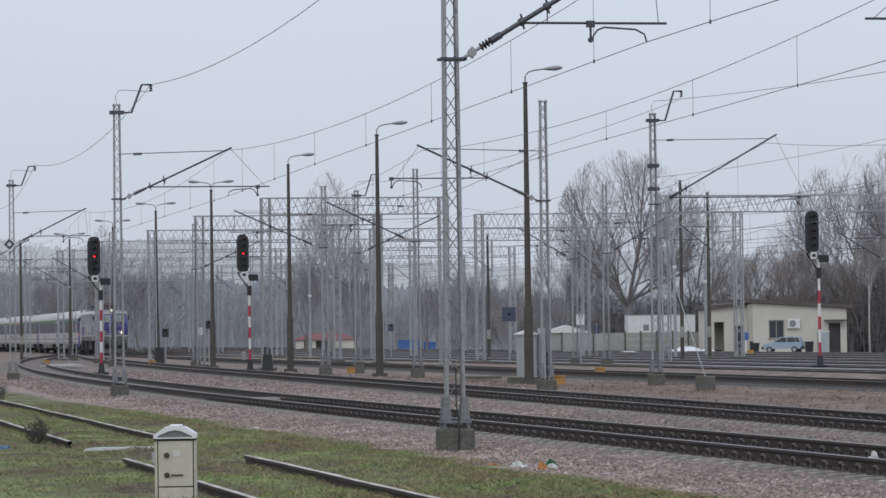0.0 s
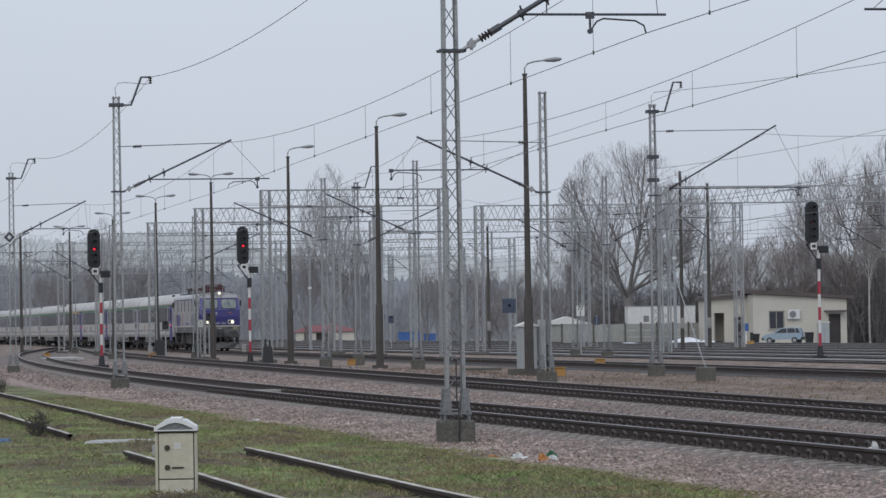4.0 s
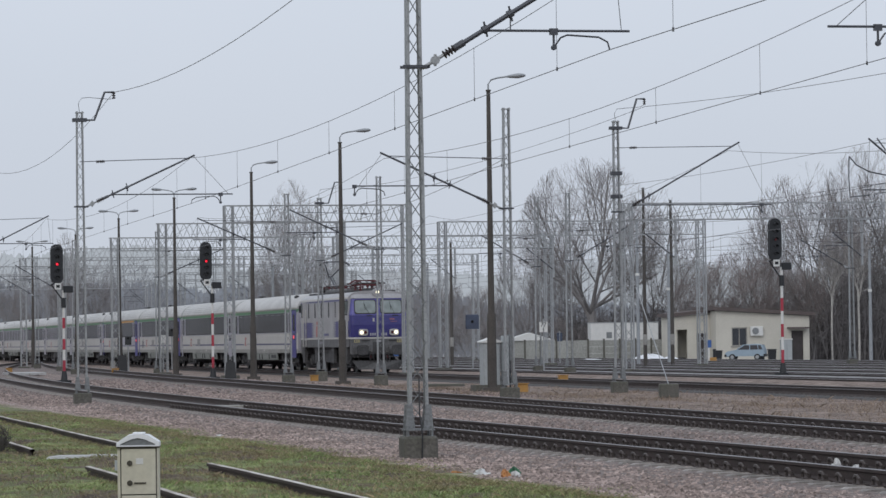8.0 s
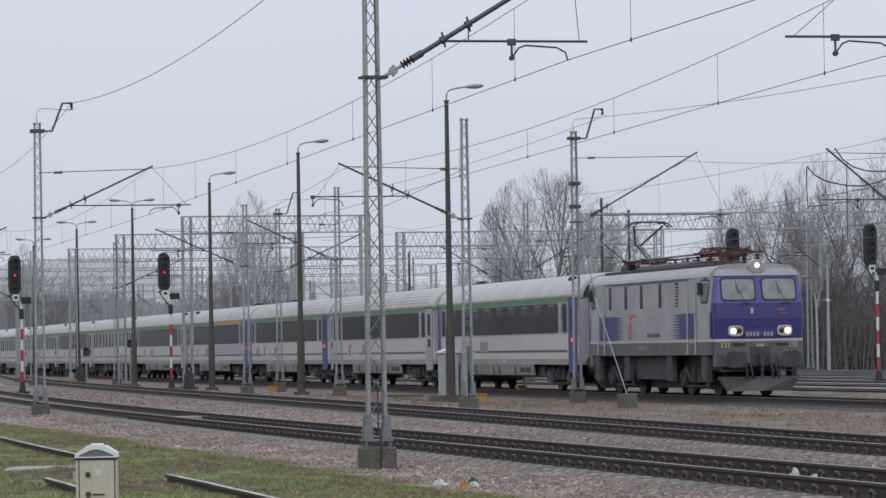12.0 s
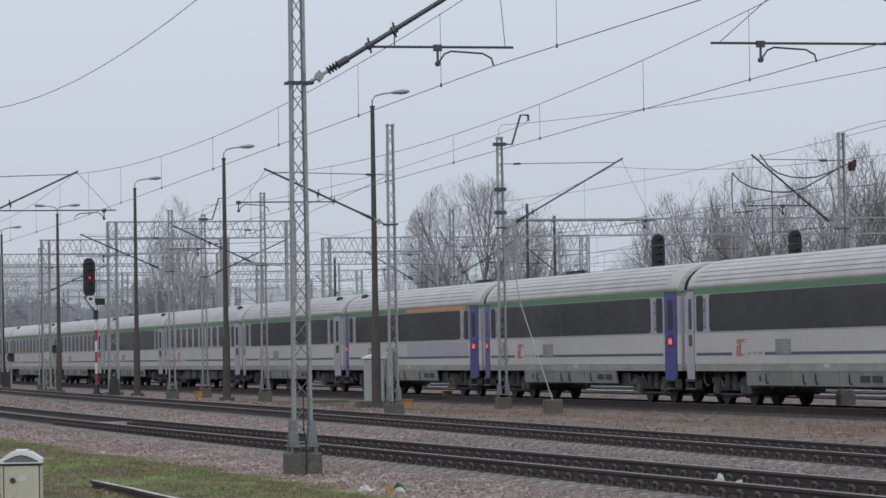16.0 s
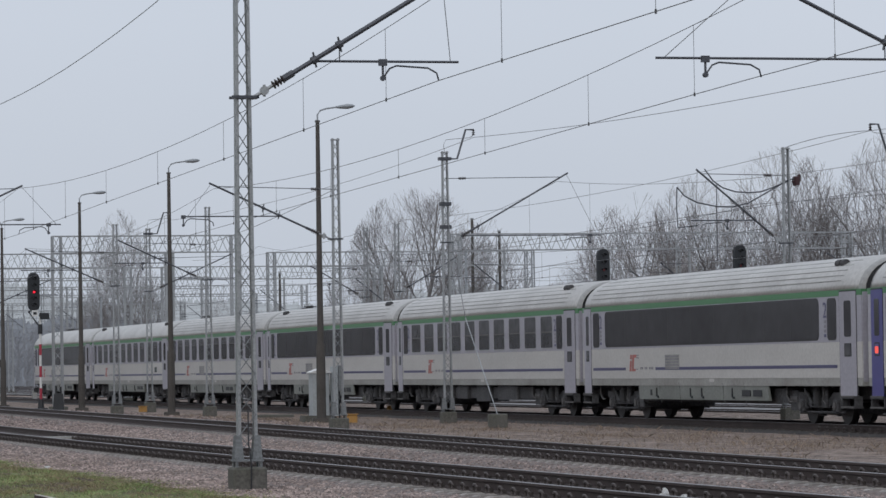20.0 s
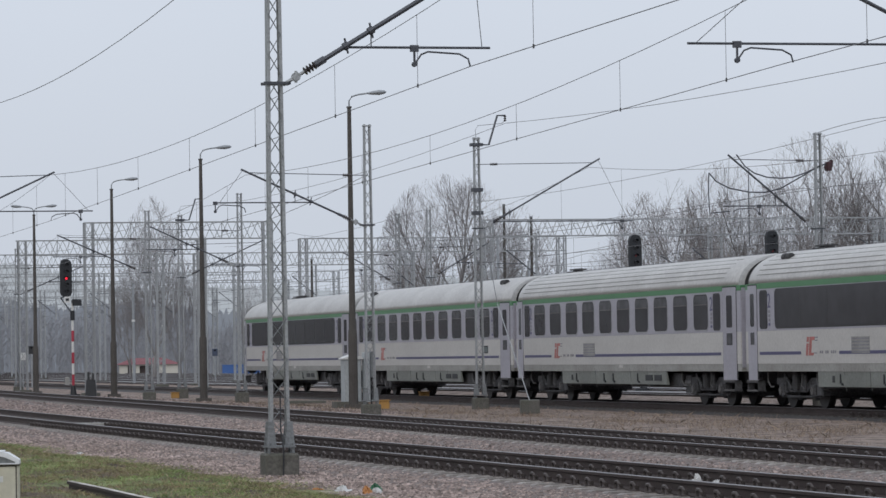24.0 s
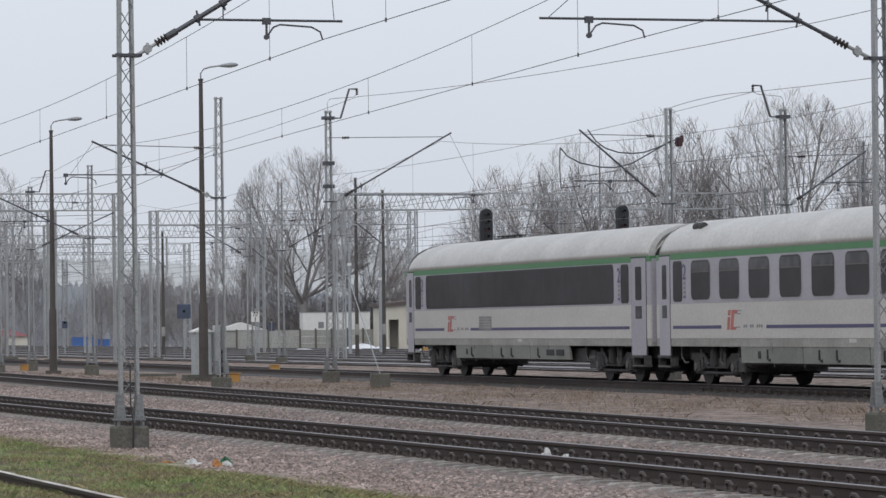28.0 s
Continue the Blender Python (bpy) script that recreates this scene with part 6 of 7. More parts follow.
part("rim", Shape().loft([diamond(0.30, 0.0), diamond(0.30, -0.02), diamond(0.23, -0.02), diamond(0.23, 0.0)], caps=False), WHITE_PAINT, dm)
part("board", Shape().loft([diamond(0.232, -0.004), diamond(0.232, -0.01)]), SIGN_BLUE, dm)
part("inner", Shape().loft([diamond(0.10, -0.014), diamond(0.10, -0.018)]), WHITE_PAINT, dm)
part("hanger", Shape().beam((0, 0.01, -0.3), (0, 0.3, -0.3), 0.04, 0.04), GALV, dm)


# ---- buildings behind the yard ----
STUCCO = mat("cream_stucco", (0.62, 0.595, 0.525), 0.9, 0, 0.1, 0.5, 12, 0.005, tint=(0.54, 0.515, 0.455))
ROOFING = mat("dark_brown_roofing", (0.13, 0.105, 0.10), 0.8, 0, 0.25, 1, 20)
DOOR_DARK = mat("dark_brown_door", (0.06, 0.05, 0.05), 0.6)
TILE_RED = mat("red_roof_tiles", (0.25, 0.095, 0.105), 0.8, 0, 0.2, 2, 20)
WALL_PANEL = mat("grey_green_concrete_panel", (0.37, 0.375, 0.35), 0.9, 0, 0.25, 0.6, 12, 0.01, rand=0.12)
GLASS_HOUSE = mat("house_window_glass", (0.05, 0.055, 0.065), 0.15)

house = thing("house", "single-storey cream stucco railway house with a low dark roof", "house", pose(24.25, 285.0, -0.6, 0, 0, 8))
def wall_with(shape, x0, x1, y, z1a, z1b, t, holes):
    """An upright wall along x with openings (x0, x1, z0, z1), its top sloping from z1a to z1b."""
    xs = sorted({x0, x1, *[h[0] for h in holes], *[h[1] for h in holes]})
    top = lambda x: z1a + (z1b - z1a) * (x - x0) / (x1 - x0)
    for a, b in zip(xs, xs[1:]):
        spans = sorted((h[2], h[3]) for h in holes if h[0] <= a and h[1] >= b)
        z = 0.0
        for lo, hi in spans:
            if lo > z:
                shape.box(a, b, y, y + t, z, lo)
            z = hi
        shape.add([(a, y, z), (b, y, z), (b, y + t, z), (a, y + t, z), (a, y, top(a)), (b, y, top(b)), (b, y + t, top(b)), (a, y + t, top(a))],
                  [(3, 2, 1, 0), (4, 5, 6, 7), (0, 1, 5, 4), (1, 2, 6, 5), (2, 3, 7, 6), (3, 0, 4, 7)])
    return shape
part("wall", wall_with(Shape(), 0, 7.5, 0, 4.35, 3.85, 0.3, [(1.25, 2.5, 1.55, 3.0), (6.05, 7.0, 0, 2.7)]), STUCCO, house, "cream front wall")
part("wall", Shape().box(0, 0.3, 0.3, 7, 0, 4.3).box(7.2, 7.5, 0.3, 7, 0, 3.85).box(0.3, 7.2, 6.7, 7, 0, 3.85), STUCCO, house)
part("roof", Shape().loft([[(-0.3, y, 4.38), (7.9, y, 3.86), (7.9, y, 4.12), (-0.3, y, 4.66)] for y in (-0.35, 7.3)]), ROOFING, house, "low sloping dark roof")
w = part("window", Shape().box(1.25, 2.5, 0.12, 0.16, 1.55, 3.0), GLASS_HOUSE, house)
part("window_frame", Shape().box(1.25, 1.33, 0.06, 0.12, 1.55, 3.0).box(2.42, 2.5, 0.06, 0.12, 1.55, 3.0).box(1.33, 2.42, 0.06, 0.12, 2.92, 3.0).box(1.33, 2.42, 0.06, 0.12, 1.55, 1.63).box(1.84, 1.9, 0.06, 0.12, 1.63, 2.92), CONC_PALE, w)
part("window_sill", Shape().box(1.15, 2.6, -0.08, 0.1, 1.49, 1.545), CONC_PALE, w)
part("curtain", Shape().box(1.4, 1.8, 0.17, 0.19, 1.6, 2.3).box(2.0, 2.35, 0.17, 0.19, 1.6, 2.2), STUCCO, w)
d = part("door", Shape().box(6.05, 7.0, 0.1, 0.16, 0, 2.7), DOOR_DARK, house, "dark door")
part("canopy", Shape().box(5.7, 7.35, -0.9, -0.004, 2.85, 2.98), ROOFING, house, "small canopy")
part("door_step", Shape().box(5.6, 7.4, -0.9, -0.004, 0, 0.18), CONC, house)
ac = thing("air_conditioner", "white air conditioning unit on the house wall", "air conditioner", house.matrix_basis @ pose(3.2, -0.3, 2.35))
part("case", Shape().box(-0.5, 0.5, 0, 0.28, 0, 0.72, 0.03), WHITE_PAINT, ac)
part("fan_grille", Shape().tube([(-0.1, -0.006, 0.36), (-0.1, -0.02, 0.36)], 0.27, 16), GALV_DARK, ac)
wing = thing("porch_wing", "cream wing of the railway house with an open porch", "house", pose(21.15, 286.8, -0.6, 0, 0, 8))
part("wall", wall_with(Shape(), 0, 3.2, 0, 3.9, 4.2, 0.3, [(0.15, 1.0, 0, 2.9), (1.75, 2.5, 0, 2.6)]), STUCCO, wing)
part("wall", Shape().box(0, 0.3, 0.3, 5, 0, 3.9).box(0.3, 2.9, 2.0, 2.2, 0, 3.9), STUCCO, wing)
part("roof", Shape().loft([[(-0.3, y, 3.92), (3.2, y, 4.24), (3.2, y, 4.5), (-0.3, y, 4.18)] for y in (-0.35, 5.2)]), ROOFING, wing)
part("door", Shape().box(1.75, 2.5, 0.1, 0.16, 0, 2.6), DOOR_DARK, wing)
part("bench", Shape().box(0.3, 1.0, 0.6, 1.0, 0, 0.7), DOOR_DARK, wing)
cabh = thing("meter_cabinet", "grey meter cabinet with white roof by the house", "cabinet", house.matrix_basis @ pose(5.2, -1.6, 0))
part("body", Shape().box(-0.42, 0.42, -0.3, 0.3, 0, 2.0, 0.02), CABINET, cabh)
part("roof", Shape().box(-0.47, 0.47, -0.35, 0.35, 2.0, 2.08), WHITE_PAINT, cabh)
part("door_joint", Shape().box(-0.01, 0.01, -0.306, -0.302, 0.1, 1.9), GALV_DARK, cabh)

# parked car
CAR_BLUE = mat("pale_blue_car_paint", (0.33, 0.42, 0.50), 0.3, 0.1, 0.08)
car = thing("hatchback_car", "pale blue small hatchback parked before the house", "car", pose(24.6, 264.0, -0.02, 0, 0, -14) @ Matrix.Scale(0.82, 4))
def car_ring(y, k=1.0):
    return [(x * 1.0, y, z) for x, z in ((-1.72, 0.35), (-1.74, 0.62), (-1.55, 0.78), (-0.75, 0.92), (-0.15, 1.38 * k + 0.0), (0.9, 1.45 * k), (1.55, 1.36 * k), (1.76, 0.85), (1.78, 0.35))]
part("body", Shape().loft([car_ring(-0.72, 0.98), car_ring(-0.70, 0.99), car_ring(0.70, 0.99), car_ring(0.72, 0.98)]), CAR_BLUE, car)
gl = Shape()
for x0, x1, x2, x3 in ((-0.62, 0.0, 0.42, 0.42), (0.5, 0.5, 1.12, 1.2), (1.24, 1.2, 1.42, 1.6)):
    gl.add([(x0, -0.728, 0.93), (x3, -0.728, 0.93), (x2, -0.728, 1.32), (x1, -0.728, 1.32), (x0, -0.71, 0.93), (x3, -0.71, 0.93), (x2, -0.71, 1.32), (x1, -0.71, 1.32)], [(0, 1, 2, 3), (7, 6, 5, 4), (0, 4, 5, 1), (1, 5, 6, 2), (2, 6, 7, 3), (3, 7, 4, 0)])
part("side_window", gl, GLASS, car)
part("windscreen", Shape().add([(-0.73, -0.6, 0.955), (-0.73, 0.6, 0.955), (-0.2, 0.6, 1.37), (-0.2, -0.6, 1.37), (-0.70, -0.6, 0.94), (-0.70, 0.6, 0.94), (-0.17, 0.6, 1.35), (-0.17, -0.6, 1.35)], [(0, 1, 2, 3), (7, 6, 5, 4), (0, 4, 5, 1), (1, 5, 6, 2), (2, 6, 7, 3), (3, 7, 4, 0)]), GLASS, car)
part("bumper", Shape().box(-1.8, -1.6, -0.74, 0.74, 0.3, 0.52, 0.03).box(1.66, 1.84, -0.74, 0.74, 0.3, 0.55, 0.03), BLACK, car)
for x in (-1.1, 1.12):
    for y in (-0.68, 0.68):
        wh = part("wheel", Shape().tube([(x, y - 0.08, 0.28), (x, y + 0.08, 0.28)], 0.28, 16), RUBBER, car)
        part("rim", Shape().tube([(x, y * 1.12 - 0.02, 0.28), (x, y * 1.12 + 0.02, 0.28)], 0.16, 12), GALV, wh)

# concrete panel wall
pw = thing("panel_wall", "grey concrete panel wall along the yard's far edge", "wall", pose(9.5, 292.0, -0.58, 0, 0, 2))
slab = Shape()
for k in range(4):
    slab.box(0.06, 1.21, -0.04 + 0.006 * (k % 2), 0.04, 0.03 + k * 0.53, 0.545 + k * 0.53, 0.008)
slab = slab.mesh("panel", WALL_PANEL)
post_me = Shape().box(-0.07, 0.07, -0.09, 0.09, 0, 2.25).mesh("post", CONC)
for i in range(15):
    part("panel", slab, None, pw, m=pose(i * 1.27, 0, 0))
    part("post", post_me, None, pw, m=pose(i * 1.27, 0, 0))
cont = thing("white_container", "long white storage container behind the wall", "container", pose(15.2, 300.0, -0.6, 0, 0, 3))
part("body", Shape().box(0, 5.6, 0, 2.4, 0.3, 3.55, 0.02), WHITE_PAINT, cont)
part("vent", Shape().box(1.3, 1.75, -0.02, -0.002, 2.3, 2.8), GALV_DARK, cont)
part("rail", Shape().box(-0.03, 5.63, -0.03, 2.43, 3.55, 3.62), GALV, cont)
shed = thing("white_roofed_shed", "low shed with a pale grey roof", "shed", pose(8.6, 305.0, -0.6, 0, 0, 3))
part("wall", Shape().box(0, 3.6, 0, 4, 0, 2.2), WALL_PANEL, shed)
part("roof", Shape().loft([[(-0.3, y, 2.2), (3.9, y, 2.2), (1.8, y, 2.85)] for y in (-0.2, 4.2)]), WHITE_PAINT, shed)
kiosk = thing("kiosk", "small cream building with a red hipped roof", "house", pose(-17.4, 430.0, -0.5, 0, 0, 3))
part("wall", wall_with(Shape(), 0, 6.9, 0, 1.66, 1.66, 0.25, [(1.0, 1.5, 0, 1.6), (2.4, 3.9, 0.5, 1.5)]), STUCCO, kiosk)
part("wall", Shape().box(0, 6.9, 0.6, 4, 0, 1.66), ROOFING, kiosk)
part("roof", Shape().add([(-0.4, -0.4, 1.66), (7.3, -0.4, 1.66), (7.3, 4.4, 1.66), (-0.4, 4.4, 1.66), (1.6, 2, 2.42), (5.3, 2, 2.42)], [(3, 2, 1, 0), (0, 1, 5, 4), (1, 2, 5), (2, 3, 4, 5), (3, 0, 4)]), TILE_RED, kiosk, "red hipped roof")
bc = thing("blue_container", "blue steel storage container at the yard's edge", "container", pose(-5.3, 430.0, -0.75))
part("body", Shape().box(0, 2.6, 0, 2, 0.2, 1.65), BRIGHT_BLUE, bc)
part("lid", Shape().box(-0.05, 2.65, -0.05, 2.05, 1.65, 1.72), BRIGHT_BLUE, bc)
bc2 = thing("blue_container", "blue steel storage container at the yard's edge", "container", pose(-2.3, 433.0, -0.75))
part("body", Shape().box(0, 1.4, 0, 2, 0.2, 1.4), BRIGHT_BLUE, bc2)
part("lid", Shape().box(-0.05, 1.45, -0.05, 2.05, 1.4, 1.46), BRIGHT_BLUE, bc2)
for x, w, h in ((22.9, 0.3, 0.7), (26.0, 0.35, 0.8), (26.9, 0.28, 0.75)):
    bn = thing("waste_bin", "dark grey waste bin beside the parked car", "bin", pose(x, 268.0, -0.06, 0, 0, 5), "waste bins")
    part("body", Shape().loft([[(-w * k, -0.3 * k, z), (w * k, -0.3 * k, z), (w * k, 0.3 * k, z), (-w * k, 0.3 * k, z)] for k, z in ((0.85, 0), (1.0, h))]), BLACK, bn)
    part("lid", Shape().box(-w - 0.03, w + 0.03, -0.33, 0.33, h, h + 0.06, 0.02), BLACK, bn)
SNOW = mat("old_snow", (0.78, 0.80, 0.83), 0.8, 0, 0.08)
for x, y, w, tall in ((17.9, 268.0, 1.25, 0.85), (19.4, 269.0, 0.7, 0.45), (13.6, 270.0, 1.0, 0.25), (2.8, 272, 1.3, 0.2)):
    sp = Shape()
    rings = []
    for k, z in ((1.0, 0.0), (0.8, 0.22), (0.45, 0.36), (0.05, 0.4)):
        rings.append([(w * k * math.cos(a) * (1 + 0.2 * math.sin(3 * a + x)), 0.8 * k * math.sin(a), z * tall * (1 + 0.4 * math.sin(2 * a))) for a in [2 * math.pi * i / 14 for i in range(14)]])
    sp.loft(rings)
    o = new("snow_heap", sp.mesh("snow_heap", SNOW))
    o.matrix_basis = pose(x, y, 0.06)
    tagged(o, "low heap of old snow on the ground", "snow", "snow heaps")


# ---- bare winter trees ----
BARK = mat("grey_brown_bark", (0.27, 0.255, 0.25), 0.9, 0, 0.25, 1.5, 20)
TWIG = mat("fine_winter_twigs", (0.29, 0.265, 0.262), 0.9, 0, 0.2, 0.4, 8)
TWIG_BROWN = mat("reddish_winter_twigs", (0.26, 0.215, 0.205), 0.9, 0, 0.2, 0.4, 8)
# Bluish grey instead of brown wood: distance haze is mixed into this colour.
FAR_WOOD = mat("hazed_far_woodland", (0.28, 0.285, 0.305), 0.95, 0, 0.2, 0.1, 3)
BIRCH = mat("pale_birch_bark", (0.50, 0.48, 0.45), 0.8, 0, 0.3, 2, 10)


def tree_meshes(seed, h, wide, fork, limbs, open_angle, trunk, dense=1.0):
    """A trunk whose limbs fan out, each forking again and again up to the skin of a domed crown."""
    rng = random.Random(seed)
    wood, twigs = Shape(), Shape()
    zc = fork + (h - fork) * 0.46
    tall, deep = h - zc, zc - fork * 0.75

    def room(p, d):
        """How far a shoot from p along d may grow before it leaves the crown."""
        e = Vector((1 / wide, 1 / wide, 1 / (tall if p.z + d.z > zc else deep)))
        a = Vector((d.x * e.x, d.y * e.y, d.z * e.z))
        b = Vector((p.x * e.x, p.y * e.y, (p.z - zc) * e.z))
        aa, ab, bb = a.dot(a), a.dot(b), b.dot(b) - 1
        k = ab * ab - aa * bb
        return max(0.0, (-ab + math.sqrt(k)) / aa) if k > 0 else 0.0

    def twig(p, q, r0, r1):
        """A thin three-sided rod."""
        twigs.add([p + Vector((r0, 0, 0)), p + Vector((-r0 / 2, r0, 0)), p - Vector((r0 / 2, r0, 0)), q + Vector((r1, 0, 0)), q + Vector((-r1 / 2, r1, 0)), q - Vector((r1 / 2, r1, 0))], [(0, 1, 4, 3), (1, 2, 5, 4), (2, 0, 3, 5)])

    def turned(d, angle, az):
        """d bent by an angle towards one side."""
        a = d.cross(Vector((0.3, 0.2, 1)) if abs(d.z) < 0.9 else Vector((1, 0, 0))).normalized()
        b = d.cross(a)
        return (d * math.cos(angle) + (a * math.cos(az) + b * math.sin(az)) * math.sin(angle)).normalized()

    def grow(p, d, length, r, level):
        n = (6, 5, 4, 3, 2)[level]
        pts, q, way = [p], p.copy(), d.copy()
        for i in range(n):
            way = (way + Vector((rng.gauss(0, 0.05), rng.gauss(0, 0.05), rng.gauss(0.012, 0.055)))).normalized()
            q = q + way * length / n
            pts.append(q.copy())
        r1 = max(0.008, r * 0.35)
        if level >= 3:
            for a, b in zip(pts, pts[1:]):
                twig(a, b, r, r * 0.8)
        else:
            wood.tube(pts, r, (7, 5, 3)[level], r1)
        if level == 4:
            return
        count = max(2, int((10, 8, 7, 6)[level] * dense * rng.uniform(0.8, 1.2) * min(1.0, length / (5.0, 2.4, 1.3, 0.7)[level]) + 0.5))
        az = rng.uniform(0, 6.28)
        for c in range(count):
            t = 0.24 + 0.74 * (c + rng.uniform(0.2, 0.8)) / count
            k = min(n - 1, int(t * n))
            a = pts[k].lerp(pts[k + 1], t * n - k)
            az += 2.4 + rng.gauss(0, 0.4)
            e = turned((pts[k + 1] - pts[k]).normalized(), radians(rng.uniform(26, 54)), az)
            e = (e + Vector((0, 0, 0.05)) + (a - Vector((0, 0, fork))).normalized() * (0.24, 0.14, 0.06, 0.0)[level]).normalized()
            free = room(a, e)
            ln = min(free * rng.uniform(0.8, 1.05), length * ((0.85, 0.72, 0.6, 0.55)[level]) * rng.uniform(0.75, 1.1) * (1.15 - 0.45 * t))
            if ln > 0.22:
                grow(a, e, ln, max((0.028, 0.017, 0.009, 0.0052)[level], (r + (r1 - r) * t) * 0.58), level + 1)

    top = Vector((rng.gauss(0, 0.1), 0, fork))
    wood.tube([Vector((0, 0, -0.3)), Vector((0.04, 0, fork * 0.5)), top], trunk * 1.15, 8, trunk * 0.9)
    for i in range(limbs):
        lean = radians(open_angle) * math.sqrt((i + 0.4) / limbs)
        az = 2.39996 * i + rng.gauss(0, 0.3)
        d = Vector((math.sin(lean) * math.cos(az), math.sin(lean) * math.sin(az), math.cos(lean)))
        p = Vector((top.x * 0.8, 0, fork * rng.uniform(0.72, 1.0)))
        grow(p, d, room(p, d) * rng.uniform(0.86, 1.0), trunk * rng.uniform(0.30, 0.42), 0)
    return wood, twigs


KINDS = {}
# seed, height, half width, fork height, limbs, how far they lean out, trunk radius, density
TREE_KINDS = {
    "round": (11, 15.4, 5.5, 4.2, 9, 64, 0.36, 0.86),
    "great": (17, 16.0, 4.9, 3.6, 9, 62, 0.34, 0.86),
    "fan": (5, 16.0, 5.0, 3.2, 9, 64, 0.27, 0.86),
    "vase": (8, 16.0, 3.9, 3.2, 8, 56, 0.25, 0.82),
    "slim": (23, 15.0, 2.7, 2.6, 6, 28, 0.16, 0.74),
    "shrub": (31, 6.0, 2.6, 0.5, 8, 62, 0.09, 0.8),
    "birch": (41, 14.0, 1.6, 7.5, 5, 24, 0.10, 0.9),
    "thicket": (57, 9.0, 3.4, 0.9, 8, 58, 0.12, 0.82),
}


def tree(kind, x, y, z, turn=0, scale=1.0, label="tall bare winter tree with a wide twiggy crown", bark=BARK, twig=TWIG):
    key = (kind, twig.name)
    if key not in KINDS:
        wood, twigs = tree_meshes(*TREE_KINDS[kind])
        KINDS[key] = (wood.mesh("trunk", bark), twigs.mesh("crown", twig))
    top = thing("tree", label, "tree", pose(x, y, z, 0, 0, turn) @ Matrix.Scale(scale, 4), "bare trees")
    part("trunk", KINDS[key][0], None, top)
    part("crown", KINDS[key][1], None, top, "leafless crown of fine twigs")
    return top


tree("round", 16.0, 312, -0.6, 20, 1.17)
tree("fan", 21.7, 318, -0.6, 80, 0.97)
tree("vase", 10.9, 326, -0.6, 140, 0.78)
tree("slim", 13.2, 322, -0.6, 10, 0.9)
for kind, x, y, turn, sc in (
    ("vase", 29.8, 306, 0, 0.80),
    ("fan", 33.8, 305, 77, 1.06),
    ("fan", 37.0, 312, 200, 1.04),
    ("vase", 39.2, 308, 150, 1.16),
    ("fan", 42.4, 311, 231, 1.12),
    ("vase", 46.2, 308, 308, 1.31),
    ("slim", 49.6, 310, 60, 1.35),
    ("vase", 52.4, 314, 190, 1.12),
    ("great", 57.2, 306, 40, 1.41),
    ("vase", 63.6, 309, 210, 1.31),
    ("fan", 68.6, 312, 20, 1.2),
):
    tree(kind, x, y, -0.6, turn, sc)
for kind, x, y, turn, sc in (("slim", -10.2, 330, 40, 1.15), ("slim", -8.0, 338, 170, 0.82), ("slim", -12.9, 345, 250, 0.78), ("slim", -1.5, 335, 300, 0.62), ("thicket", 1.5, 330, 10, 0.9), ("slim", 4.0, 340, 80, 0.6), ("thicket", 7.0, 325, 200, 0.8), ("slim", -36, 390, 120, 0.97), ("fan", -40, 400, 10, 0.72), ("slim", -33, 395, 220, 0.78), ("slim", -44, 405, 20, 0.7)):
    tree(kind, x, y, -0.6, turn, sc)
for i in range(7):
    tree("thicket", 30.5 + i * 3.6, 300 + (i * 37 % 11), -0.6, i * 67, 0.55 + 0.05 * (i * 5 % 7), "bare reddish brown thicket tree behind the house", twig=TWIG_BROWN)
for x, y, turn, sc in ((24.6, 303, 10, 0.95), (27.2, 300, 100, 1.05), (29.8, 304, 190, 1.0), (32.2, 301, 300, 0.9)):
    tree("thicket", x, y, -0.6, turn, sc, "bare brown shrubby tree behind the house", twig=TWIG_BROWN)
for i in range(8):
    tree("shrub", 3.0 + i * 2.4, 308 + (i * 53 % 13), -0.6, i * 83, 0.6 + 0.06 * (i * 3 % 5), "bare twiggy shrub behind the wall")
tree("birch", 36.2, 291, -0.6, 30, 0.8, "slender pale-barked birch tree beside the house", BIRCH)
tree("birch", 34.4, 294, -0.6, 130, 0.75, "slender pale-barked birch tree beside the house", BIRCH)


def woodland():
    """The far belt of bare woods: many thin leaning stems with short twigs."""
    rng = random.Random(4)
    sh = Shape()
    for i in range(4200):
        u = rng.random()
        x = -150 + 260 * u
        y = rng.uniform(455, 560) + (60 if x > 25 else 0)
        h = rng.uniform(6.0, 11.5) * (1.0 + 0.12 * math.sin(x * 0.09) + 0.15 * math.sin(x * 0.31 + 1)) * (1.15 if x < -10 else 0.8)
        base = Vector((x, y, -1.4))
        tip = base + Vector((rng.gauss(0, 0.5), rng.gauss(0, 0.5), h))
        sh.tube([base, tip], rng.uniform(0.03, 0.08), 3, 0.02)
        for k in range(7):
            t = rng.uniform(0.25, 1.0)
            p = base.lerp(tip, t)
            sh.tube([p, p + Vector((rng.gauss(0, 0.75), rng.gauss(0, 0.5), rng.uniform(0.4, 1.6)))], 0.04, 3, 0.025)
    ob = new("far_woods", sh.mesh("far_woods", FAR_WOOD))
    tagged(ob, "belt of bare woodland behind the yard, haze put into its colour", "woodland", kind="stuff")


woodland()


